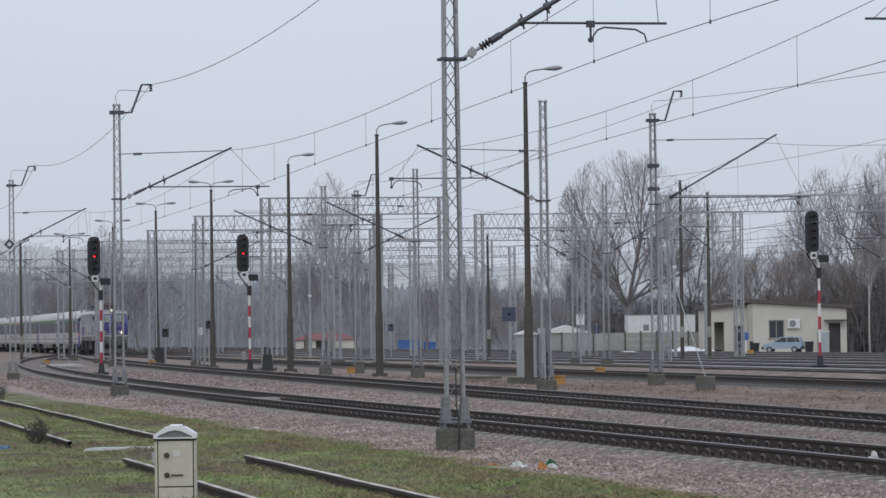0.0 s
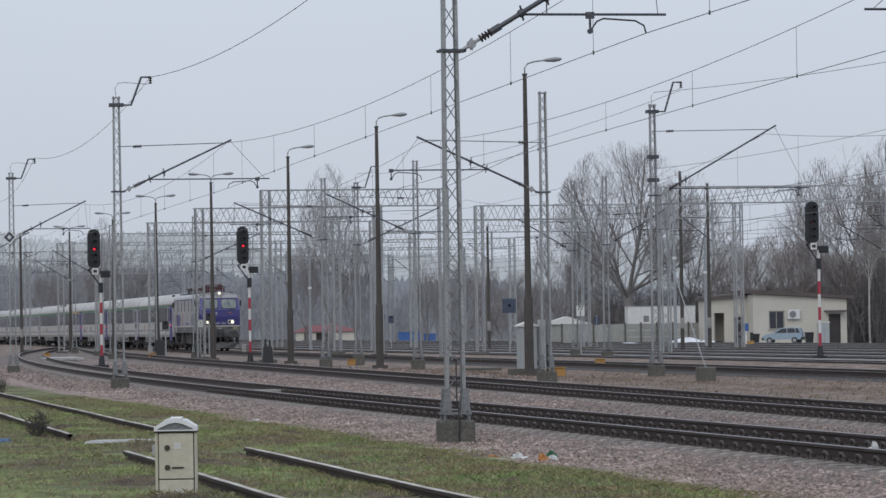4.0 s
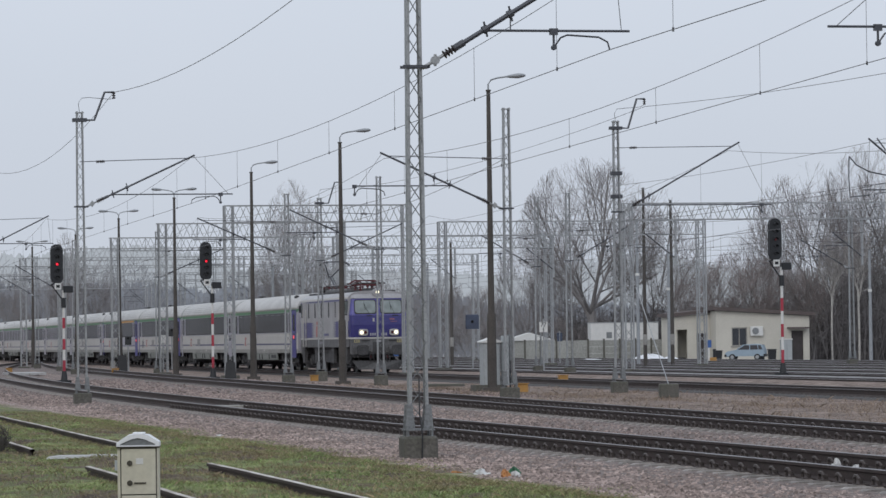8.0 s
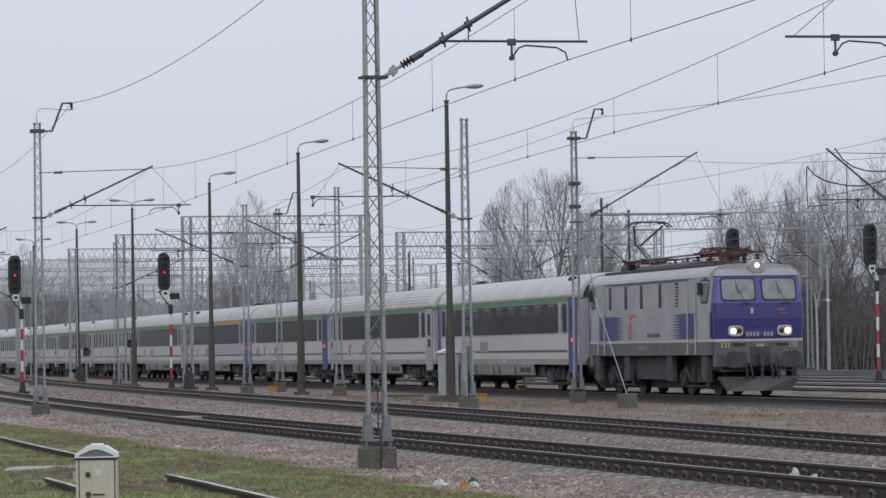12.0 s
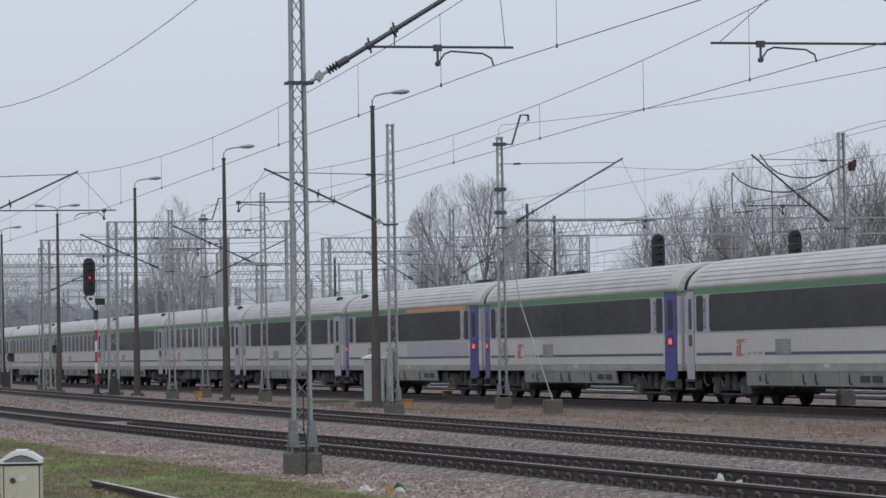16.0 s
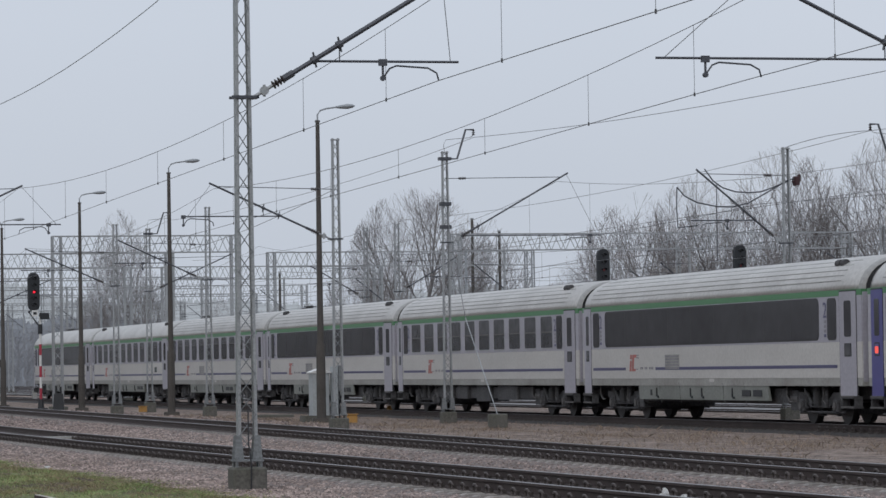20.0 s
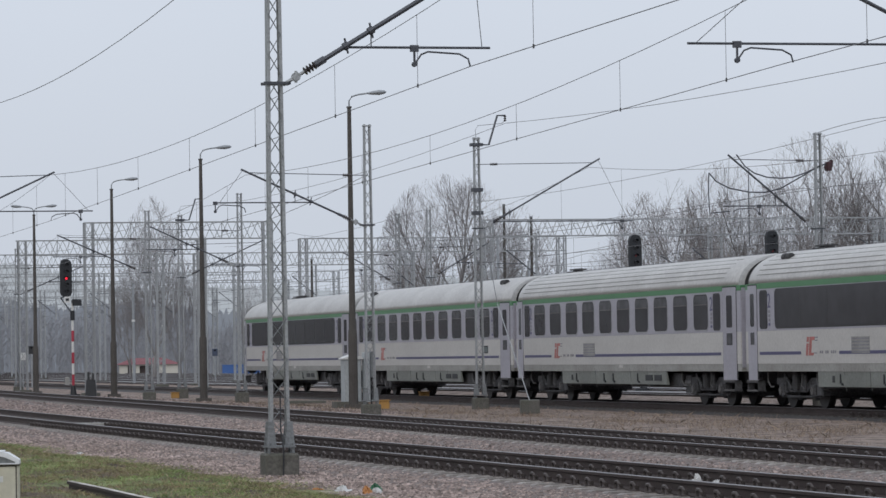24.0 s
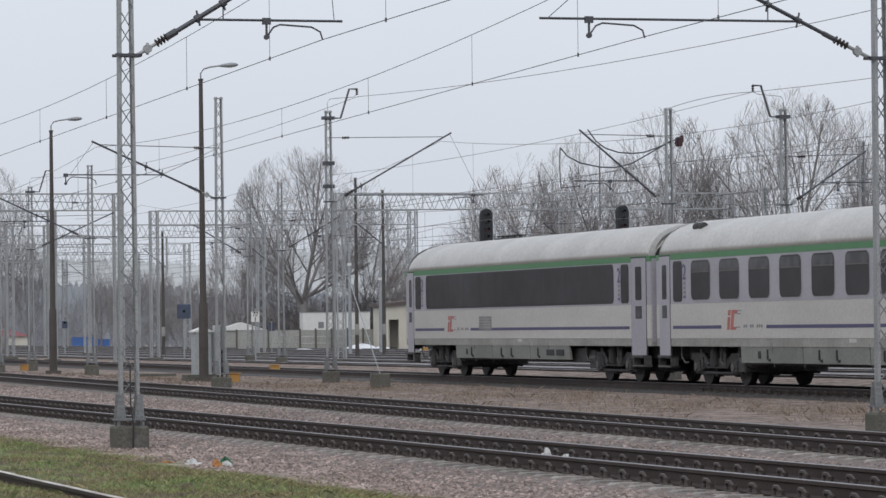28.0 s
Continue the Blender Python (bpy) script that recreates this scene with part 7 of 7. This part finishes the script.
def thicket_belt():
    """Dense dark scrub behind the house and the wall."""
    rng = random.Random(14)
    sh = Shape()
    for i in range(4600):
        x = rng.uniform(33.0, 82.0) if i % 6 else rng.uniform(12.0, 33.0)
        far = i % 6 == 0
        y = rng.uniform(316, 332) if far else rng.uniform(297, 322)
        h = rng.uniform(2.0, 5.4) if far else rng.uniform(3.6, 8.2) * min(1.0, 0.5 + (x - 33) / 9)
        base = Vector((x, y, -0.7))
        tip = base + Vector((rng.gauss(0, 1.0), rng.gauss(0, 0.8), h))
        sh.tube([base, tip], rng.uniform(0.03, 0.07), 3, 0.018)
        for k in range(7):
            t = rng.uniform(0.1, 1.0)
            p = base.lerp(tip, t)
            sh.tube([p, p + Vector((rng.gauss(0, 0.8), rng.gauss(0, 0.6), rng.uniform(0.1, 1.1)))], 0.024, 3, 0.014)
    ob = new("scrub_belt", sh.mesh("scrub_belt", SCRUB))
    tagged(ob, "dense dark belt of bare scrub behind the house", "woodland", kind="stuff")


SCRUB = mat("dark_bare_scrub", (0.17, 0.16, 0.16), 0.95, 0, 0.25, 0.15, 3)
thicket_belt()


def backdrop():
    """The distance: plain glowing far bands with haze in their colour and a ragged tree-top edge, and an added dark
    band behind the camera.
    """
    # This band glows; the haze over the far woods is in its colour.
    mist = glow("haze_glow_band", (0.175, 0.195, 0.23), 1.0)
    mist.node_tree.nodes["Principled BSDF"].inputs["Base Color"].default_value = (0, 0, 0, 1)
    rng = random.Random(9)
    sh = Shape()
    n = 2200
    xs = [-420 + 760 * i / n for i in range(n + 1)]
    def top(x):
        k = 15.5 + 0.9 * math.sin(x * 0.05 + 1) + 0.7 * math.sin(x * 0.17) + 0.5 * math.sin(x * 0.6)
        k *= 1.0 if x < -40 else 1.0 - 0.42 * min(1, (x + 40) / 60)
        return k + rng.gauss(0, 0.55)
    hs = [top(x) for x in xs]
    for i in range(n):
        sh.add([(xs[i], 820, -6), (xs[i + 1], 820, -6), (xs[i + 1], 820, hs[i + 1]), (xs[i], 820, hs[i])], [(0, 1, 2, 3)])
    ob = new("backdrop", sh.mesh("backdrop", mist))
    tagged(ob, "glowing band of far woods with mist put into its colour", "backdrop", kind="structure")
    # Taller, paler glowing band that imitates haze fading up into the sky.
    pale = glow("pale_haze_glow_band", (0.39, 0.425, 0.465), 1.0)
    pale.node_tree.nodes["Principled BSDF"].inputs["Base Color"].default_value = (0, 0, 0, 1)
    sh = Shape()
    xs = [-520 + 960 * i / n for i in range(n + 1)]
    hs = [(30 if x < -60 else 30 - 11 * min(1, (x + 60) / 60)) + 3.5 * math.sin(x * 0.025) + 2 * math.sin(x * 0.09 + 2) + rng.gauss(0, 0.6) for x in xs]
    for i in range(n):
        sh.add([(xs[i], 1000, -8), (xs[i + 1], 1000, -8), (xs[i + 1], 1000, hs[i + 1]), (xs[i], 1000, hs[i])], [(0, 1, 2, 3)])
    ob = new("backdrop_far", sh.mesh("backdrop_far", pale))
    tagged(ob, "paler glowing band standing in for haze beyond the nearer belt", "backdrop", kind="structure")
    # Dark band added out of view so the coach windows reflect something dark.
    near = mat("dark_reflection_band", (0.055, 0.05, 0.042), 0.95, 0, 0.4, 0.15, 2)
    sh = Shape()
    s = -260.0
    while s < 700:
        a, b = spot(-24, s), spot(-24, s + 4)
        h0, h1 = (9 + 2 * math.sin(v * 0.07) + 1.5 * math.sin(v * 0.31) for v in (s, s + 4))
        sh.add([(a.x, a.y, -0.5), (b.x, b.y, -0.5), (b.x, b.y, h1), (a.x, a.y, h0)], [(0, 1, 2, 3)])
        s += 4
    ob = new("backdrop_near", sh.mesh("backdrop_near", near))
    tagged(ob, "added unseen dark band that darkens the window reflections", "backdrop", kind="structure")


backdrop()


# ---- the grassy siding and what lies round it ----
SID_Z = 0.27
OLD_RAIL = mat("pale_old_rail_head", (0.66, 0.63, 0.58), 0.7, 0.0, 0.25, 1.2, 25, tint=(0.36, 0.32, 0.28), spread=0.4)
sid = thing("siding_track", "overgrown siding rails sunk in rough grass", "railway track", Matrix(), kind="structure")
for side, stretches in ((-1, ((24.0, 43.9), (51.4, 150.0))), (1, ((24.0, 44.2), (51.6, 150.0)))):
    for y0, y1 in stretches:
        run = [y0 + (y1 - y0) * i / 70 for i in range(71)]
        r = part("rail", rail_shape(siding, run, side, SID_Z, FOOT), RAIL, sid, "rusty rail sunk in grass")
        part("rail_head", rail_shape(siding, run, side, SID_Z, HEADTOP), OLD_RAIL, r)

IVORY = mat("ivory_cabinet_paint", (0.66, 0.635, 0.52), 0.45, 0, 0.08, 2, 20, tint=(0.57, 0.54, 0.43))
WHITE_CAP = mat("white_cabinet_roof", (0.85, 0.86, 0.88), 0.35, 0, 0.05)
LOCKM = mat("dark_lock", (0.10, 0.09, 0.07), 0.5, 0.5)
bx = thing("cable_cabinet", "ivory cable cabinet with a white gabled cap in the grass", "cabinet", pose(-2.46, 33.4, -0.085, 0, 0, 2))
hw = 0.188
part("body", Shape().box(-hw, hw, -0.17, 0.17, 0.0, 0.875, 0.012), IVORY, bx)
for z0, z1 in ((0.445, 0.855), (0.03, 0.432)):
    dd = part("door", Shape().box(-hw + 0.036, hw - 0.028, -0.184, -0.172, z0, z1, 0.004), IVORY, bx, "ivory door")
    part("door_gap", Shape().box(-hw + 0.026, hw - 0.018, -0.1735, -0.171, z0 - 0.01, z1 + 0.01), LOCKM, dd)
    for z in (z0 + 0.10, z1 - 0.13):
        part("lock", Shape().tube([(-hw + 0.112, -0.184, z), (-hw + 0.112, -0.196, z)], 0.026, 14).tube([(-hw + 0.112, -0.196, z), (-hw + 0.112, -0.202, z)], 0.014, 10), LOCKM, dd, "round lock")
    part("handle", Shape().box(-hw + 0.152, -hw + 0.26, -0.195, -0.184, z0 + 0.092, z0 + 0.106), LOCKM, dd)
    part("label_plate", Shape().box(-hw + 0.17, -hw + 0.235, -0.189, -0.184, z1 - 0.14, z1 - 0.085), WHITE_PAINT, dd)
gable = lambda e, y: [(-hw - 0.008 + e, y, 0.878 + e * 0.3), (hw + 0.008 - e, y, 0.878 + e * 0.3), (hw + 0.004 - e, y, 0.915 - e * 0.4), (0.095 - e, y, 0.978 - e), (0.0, y, 0.99 - e), (-0.095 + e, y, 0.978 - e), (-hw - 0.004 + e, y, 0.915 - e * 0.4)]
part("cap", Shape().loft([gable(0.0, 0.215), gable(0.0, -0.215), gable(0.035, -0.215), gable(0.035, -0.19)]), WHITE_CAP, bx, "white arched cap")
# Dark grey takes in the vent and the shade under the cap's arch.
part("cap_vent", Shape().loft([gable(0.037, -0.195), gable(0.037, -0.20)]), GALV_DARK, bx, "shaded vented gable")
part("cap_ridge", Shape().box(-0.05, 0.06, -0.19, 0.15, 0.988, 1.0, 0.004), WHITE_CAP, bx)
# Dark strip drawn in for the gap between body and cap.
part("cap_seal", Shape().box(-hw - 0.008, hw + 0.008, -0.19, 0.18, 0.862, 0.8745), LOCKM, bx, "dark line for the gap below the cap")
part("hinge", Shape().box(-hw - 0.025, -hw, -0.15, -0.05, 0.66, 0.75).box(-hw - 0.02, -hw, -0.15, -0.05, 0.25, 0.32), CABINET, bx)

PLANK = mat("weathered_pale_slab", (0.50, 0.50, 0.50), 0.7, 0, 0.2, 2, 20)
cr = thing("crossing_slab", "broken pale concrete slabs across the siding", "slab", pose(-4.40, 49.6, 0.185, 0, 0, -6) @ Matrix.Scale(0.45, 4))
part("slab", Shape().loft([[(-1.05, -0.5, 0.0), (0.2, -0.6, 0.02), (0.25, 0.25, 0.05), (-0.9, 0.5, 0.04)], [(-1.0, -0.45, 0.07), (0.18, -0.55, 0.09), (0.2, 0.2, 0.10), (-0.85, 0.45, 0.09)]]), PLANK, cr)
part("slab", Shape().loft([[(0.15, -0.7, 0.02), (1.3, -0.3, 0.0), (1.25, 0.6, 0.03), (0.1, 0.4, 0.05)], [(0.2, -0.65, 0.10), (1.25, -0.27, 0.07), (1.2, 0.55, 0.09), (0.15, 0.35, 0.11)]]), PLANK, cr)
slab2 = thing("concrete_slab", "flat concrete cable trough lid on the gravel", "slab", pose(-4.4, 90.0, 0.12, 0, 0, 5))
part("lid", Shape().box(-0.75, 0.75, -0.4, 0.4, 0, 0.07, 0.01), CONC_PALE, slab2)
slab3 = thing("concrete_slab", "flat grey slab lying beyond the second track", "slab", pose(1.3, 128.0, 0.1, 0, 0, 5))
part("lid", Shape().box(-0.7, 0.7, -0.5, 0.5, 0, 0.09, 0.01), CONC, slab3)

far_panels = thing("crossing_panels", "pale panels between the far rails", "crossing", pose(-21.6, 206.0, 0.1, 0, 0, HEAD + 90))
for k in range(4):
    part("panel", Shape().box(-0.9 + k * 0.47, -0.47 + k * 0.47, -3.2, 3.2, 0.0, 0.12 + 0.01 * (k % 2), 0.01), PLANK, far_panels)

# litter
BAG_WHITE = mat("white_plastic", (0.64, 0.64, 0.63), 0.4, 0, 0.1)
BAG_GREEN = mat("green_plastic", (0.04, 0.16, 0.08), 0.4)
BAG_ORANGE = mat("orange_wrapper", (0.55, 0.24, 0.07), 0.5)
BAG_BLUE = mat("blue_sheet", (0.10, 0.20, 0.38), 0.5)


def litter(x, y, z, sx, sy, sz, material, label, seed, name="plastic_litter"):
    rng = random.Random(seed)
    sh = Shape()
    rings = []
    for k, zz in ((0.7, 0.0), (1.0, 0.2), (0.95, 0.45), (0.7, 0.7), (0.45, 0.9), (0.05, 0.95)):
        rings.append([(sx * k * math.cos(a) * rng.uniform(0.55, 1.15), sy * k * math.sin(a) * rng.uniform(0.55, 1.15), sz * zz * rng.uniform(0.45, 1.25)) for a in [2 * math.pi * i / 15 for i in range(15)]])
    sh.loft(rings)
    ob = new(name, sh.mesh(name, material))
    ob.matrix_basis = pose(x, y, z, 0, 0, seed * 31)
    tagged(ob, label, "litter", "litter")


for i, (x, y, sx, sy, sz, mt, lb) in enumerate((
    (0.90, 45.2, 0.17, 0.12, 0.09, BAG_WHITE, "crumpled white plastic bag on the grass edge"),
    (1.30, 44.8, 0.10, 0.10, 0.12, BAG_GREEN, "crumpled green plastic wrapper on the gravel"),
    (1.31, 44.55, 0.08, 0.08, 0.08, BAG_WHITE, "scrap of white plastic beside the track"),
    (1.19, 44.5, 0.07, 0.06, 0.11, BAG_ORANGE, "yellow orange wrapper lying on the gravel"),
    (0.60, 45.4, 0.11, 0.10, 0.06, BAG_ORANGE, "faded orange scrap in the grass"),
    (2.9, 46.0, 0.12, 0.09, 0.03, BAG_WHITE, "flat white scrap on the pink ballast"),
    (-3.4, 66.0, 0.12, 0.09, 0.04, BAG_WHITE, "flat white scrap on the pink ballast"),
    (-6.25, 51.0, 0.2, 0.24, 0.08, BAG_BLUE, "crumpled blue plastic sheet in the grass"),
)):
    litter(x, y, ground_height(x, y) - 0.01, sx, sy, sz, mt, lb, i + 2)
litter(5.19, 44.1, 0.10, 0.09, 0.07, 0.12, BAG_WHITE, "white plastic bottle bag between the rails", 31)
litter(5.40, 43.85, 0.10, 0.19, 0.09, 0.055, BAG_WHITE, "crumpled white sheet between the rails", 37)


# ---- loose stones, grass and weeds ----
STONE = mat("loose_ballast_stone", (0.44, 0.355, 0.325), 0.95, 0, 0.4, 0.5, 6, tint=(0.285, 0.225, 0.20))


def island_tint(m, dark=0.38, light=1.45):
    """Vary a joined mesh piece by piece."""
    n, l = m.node_tree.nodes, m.node_tree.links
    b = n["Principled BSDF"]
    src = b.inputs["Base Color"].links[0].from_socket
    geo, mr, mx = n.new("ShaderNodeNewGeometry"), n.new("ShaderNodeMapRange"), n.new("ShaderNodeMix")
    mr.inputs[3].default_value, mr.inputs[4].default_value = dark, light
    mx.data_type, mx.blend_type = "RGBA", "MULTIPLY"
    mx.inputs[0].default_value = 1.0
    l.new(geo.outputs["Random Per Island"], mr.inputs[0])
    l.new(src, mx.inputs[6])
    l.new(mr.outputs[0], mx.inputs[7])
    l.new(mx.outputs[2], b.inputs["Base Color"])
    return m


island_tint(STONE, 0.42, 1.3)
GRASS_BLADE = island_tint(mat("grass_blades", (0.235, 0.31, 0.12), 0.8, 0, 0.3, 0.7, 5, tint=(0.27, 0.235, 0.125), spread=0.3), 0.5, 1.6)
DRY_BLADE = island_tint(mat("dry_grass_blades", (0.40, 0.32, 0.20), 0.85, 0, 0.3, 0.7, 5, tint=(0.28, 0.205, 0.14)), 0.5, 1.5)


WEED_BLADE = island_tint(mat("dead_weed_stalks", (0.36, 0.28, 0.21), 0.85, 0, 0.3, 0.7, 5, tint=(0.22, 0.165, 0.125)))


def scatter_mesh(name, verts, faces, material, label, category):
    me = bpy.data.meshes.new(name)
    me.from_pydata(verts.reshape(-1, 3).tolist(), [], faces.tolist())
    me.materials.append(material)
    ob = new(name, me)
    tagged(ob, label, category, kind="stuff")


rs = np.random.RandomState(7)


def bed_height(x, y):
    """The height on which a loose stone lies beside the rails."""
    g = np.array([ground_height(a, b) for a, b in zip(x, y)])
    for c in (centre_a, centre_b):
        d = np.abs(x - np.array([c(v) for v in y])) * 0.978
        bank = RAIL_Z + np.interp(d, [0, 0.6, 1.3, 2.0, 2.9], [-0.2, -0.2, -0.2, -0.205, -0.32])
        g = np.where(d < 2.9, np.maximum(g, bank), g)
    return g


def stones(name, n, y0, y1, lo, hi, size, label, material=STONE):
    y = y0 + (y1 - y0) * rs.rand(n) ** 1.3
    x = np.array([centre_a(v) for v in y]) + lo + (hi - lo) * rs.rand(n)
    d = np.minimum(np.abs(x - np.array([centre_a(v) for v in y])), np.abs(x - np.array([centre_b(v) for v in y]))) * 0.978
    keep = (d > 1.38) | (rs.rand(n) < 0.22)
    x, y = x[keep], y[keep]
    n = len(x)
    z = bed_height(x, y)
    base = np.array([(1, 0, -0.3), (0, 1, -0.3), (-1, 0, -0.3), (0, -1, -0.3), (0.45, 0.3, 0.8), (-0.4, -0.2, 0.9)], float)
    v = base[None] * (size * (0.6 + 0.8 * rs.rand(n, 1, 1))) * (0.7 + 0.6 * rs.rand(n, 6, 1))
    a = rs.rand(n) * 6.283
    c, s = np.cos(a)[:, None], np.sin(a)[:, None]
    v = np.stack([v[..., 0] * c - v[..., 1] * s + x[:, None], v[..., 0] * s + v[..., 1] * c + y[:, None], v[..., 2] * 0.62 + z[:, None] + 0.004], -1)
    f = np.array([(0, 1, 4), (1, 5, 4), (1, 2, 5), (2, 3, 5), (3, 4, 5), (3, 0, 4)])
    scatter_mesh(name, v, (f[None] + 6 * np.arange(n)[:, None, None]).reshape(-1, 3), material, label, "stones")


STONE_DULL = island_tint(mat("sooty_ballast_stone", (0.335, 0.264, 0.24), 0.95, 0, 0.3, 0.6, 6, tint=(0.22, 0.175, 0.16)))
stones("loose_stones", 34000, 28, 74, -4.0, 0.6, 0.028, "loose pinkish crushed stones along the main tracks")
stones("sooty_stones", 32000, 28, 74, 0.6, 8.0, 0.028, "sooty crushed stones between the main tracks", STONE_DULL)
stones("loose_stones_farther", 16000, 105, 175, -3.4, 12.0, 0.048, "loose pinkish crushed stones along the main tracks", STONE_DULL)
stones("loose_stones_far", 30000, 72, 120, -3.6, 9.0, 0.034, "loose pinkish crushed stones along the main tracks")


def blades(name, x, y, h, material, label, lean=0.5, wide=0.012, lift=0.0):
    n = len(x)
    z = np.array([ground_height(a, b) for a, b in zip(x, y)]) - 0.01 + lift
    a = rs.rand(n) * 6.283
    k = rs.randn(n, 2) * lean * h[:, None]
    w = wide * (0.6 + rs.rand(n))
    p = np.stack([x, y, z], 1)
    d = np.stack([np.cos(a) * w, np.sin(a) * w, 0 * a], 1)
    tip = p + np.stack([k[:, 0], k[:, 1], h], 1)
    mid = p + np.stack([k[:, 0] * 0.3, k[:, 1] * 0.3, h * 0.6], 1)
    v = np.stack([p - d, p + d, mid + d * 0.7, tip, mid - d * 0.7], 1)
    f = np.array([[0, 1, 2, 3, 4]])
    scatter_mesh(name, v, (f + 5 * np.arange(n)[:, None]), material, label, "grass")


def tufts(x, y):
    """How lush the grass is at each place, from about -1 to 1."""
    return np.array([0.8 * noise.noise((a * 0.35, b * 0.3, 3.0)) + 0.6 * noise.noise((a * 1.1, b * 1.1, 6.0)) + 0.5 * noise.noise((a * 2.9, b * 2.9, 9.0)) for a, b in zip(x, y)])


def relief(x, y, lush):
    """Height of the hummocks above the plain ground; flat along the rails, the slabs and the gravel's edge."""
    edge = np.array([centre_a(v) for v in y]) - 3.5
    off = x - np.array([siding(v) for v in y])
    rail = np.minimum(np.abs(off - 0.754), np.abs(off + 0.754))
    slab = np.hypot(x + 4.4, y - 49.6)
    k = np.clip((edge - x) / 1.2, 0, 1) * np.clip(0.3 + (rail - 0.08) / 0.4, 0.3, 1) * np.clip((slab - 0.9) / 0.9, 0, 1)
    return k * 0.085 * np.clip(lush * 0.95 + 0.3, 0, 1)


def turf():
    """The rough hummocky sod on the near side of the tracks."""
    ys = np.concatenate([np.arange(27, 55, 0.22), np.arange(55, 86, 0.4)])
    nx = 90
    u = np.arange(nx + 1) / nx
    y = np.repeat(ys, nx + 1)
    edge = np.array([centre_a(v) for v in y]) - 3.5
    x = edge - 11.5 * np.tile(u, len(ys)) ** 1.1
    z = np.array([ground_height(a, b) for a, b in zip(x, y)]) - 0.012 + relief(x, y, tufts(x, y)) * 1.15
    n = nx + 1
    faces = [(r * n + c, r * n + c + 1, (r + 1) * n + c + 1, (r + 1) * n + c) for r in range(len(ys) - 1) for c in range(nx)]
    me = bpy.data.meshes.new("turf")
    me.from_pydata(np.stack([x, y, z], 1).tolist(), [], faces)
    me.materials.append(GROUND)
    me.polygons.foreach_set("use_smooth", [True] * len(faces))
    if me.polygons[0].normal.z < 0:
        me.flip_normals()
    tagged(new("turf", me), "rough hummocky sod with bare brown hollows", "grass", kind="stuff")


turf()


def grass_field():
    n = 330000
    y = 27 + 58 * rs.rand(n) ** 1.5
    edge = np.array([centre_a(v) for v in y]) - 3.3
    x = edge - 0.3 - rs.exponential(4.5, n) + rs.randn(n) * 0.35
    sc = tufts(x, y)
    keep = (sc > -0.40 + 0.55 * rs.rand(n)) & (x > -10 - 0.06 * y)
    x, y, sc = x[keep], y[keep], sc[keep]
    dry = rs.rand(len(x)) < np.clip(0.36 - sc * 0.8, 0.08, 0.92)
    h = 0.015 + 0.03 * rs.rand(len(x)) + 0.03 * np.maximum(0, sc)
    up = relief(x, y, sc)
    blades("grass", x[~dry], y[~dry], h[~dry], GRASS_BLADE, "short rough green grass beside the siding", 0.9, 0.0034, up[~dry])
    blades("dry_grass", x[dry], y[dry], h[dry] * 1.15, DRY_BLADE, "brown dead grass among the green", 1.0, 0.0034, up[dry])


grass_field()


def weeds():
    n = 100000
    q = 21.0 + 10.5 * rs.rand(n)
    s = 55 + 90 * rs.rand(n)
    x = 0.980 * q - 0.199 * s
    y = 0.199 * q + 0.980 * s
    sc = np.array([noise.noise((a * 0.5, b * 0.5, 5.0)) for a, b in zip(x, y)])
    keep = (sc > -0.05) & (np.abs(x - np.array([centre_b(v) for v in y])) > 2.6)
    x, y = x[keep], y[keep]
    h = 0.02 + 0.13 * rs.rand(len(x)) ** 5
    blades("dead_weeds", x, y, h, WEED_BLADE, "dead brown weeds on the gravel between the tracks", 0.8, 0.0042)


weeds()


def bush(x, y, h, n, label, seed):
    rng = random.Random(seed)
    sh = Shape()
    for i in range(n):
        p = Vector((rng.gauss(0, 0.06), rng.gauss(0, 0.06), 0))
        q = p + Vector((rng.gauss(0, 0.09), rng.gauss(0, 0.09), h * rng.uniform(0.4, 1.0)))
        sh.tube([p, p.lerp(q, 0.5) + Vector((rng.gauss(0, 0.04), 0, 0)), q], 0.008, 3, 0.004)
        for k in range(3):
            a = p.lerp(q, rng.uniform(0.3, 0.95))
            sh.tube([a, a + Vector((rng.gauss(0, 0.09), rng.gauss(0, 0.09), rng.uniform(0.02, 0.12)))], 0.006, 3, 0.004)
    ob = new("dead_bush", sh.mesh("dead_bush", POLE))
    ob.matrix_basis = pose(x, y, ground_height(x, y))
    tagged(ob, label, "bush", "dead bushes")


bush(-5.95, 53.4, 0.36, 34, "dark dead weed bush beside the siding rail", 3)
bush(-11.0, 90.0, 0.5, 30, "dark dead weed bush in the grass", 8)


# ---- what moves ----
# seconds, and the distance along the track of the coupling behind the locomotive
TRAVEL = [(0.0, 350.0), (3.0, 294.5), (6.0, 236.4), (8.0, 200.2), (11.0, 147.8), (12.3, 124.1), (14.0, 95.0), (17.0, 42.2), (20.0, -8.45), (22.0, -40.2), (24.0, -69.9), (26.0, -98.4), (27.0, -112.35), (28.0, -125.1)]


def motions():
    for ob, back in [(LOCO, -9.13)] + [(c, L * (i + 0.5) + (0, LONGER / 2, LONGER)[max(0, i - 7)]) for i, c in enumerate(COACHES)]:
        walk(ob, [(t, Matrix.Translation(C_START + C_AWAY * (s + back) + Vector((0, 0, Z_C))) @ pose(0, 0, 0, 0, 0, C_HEAD)) for t, s in TRAVEL])


motions()
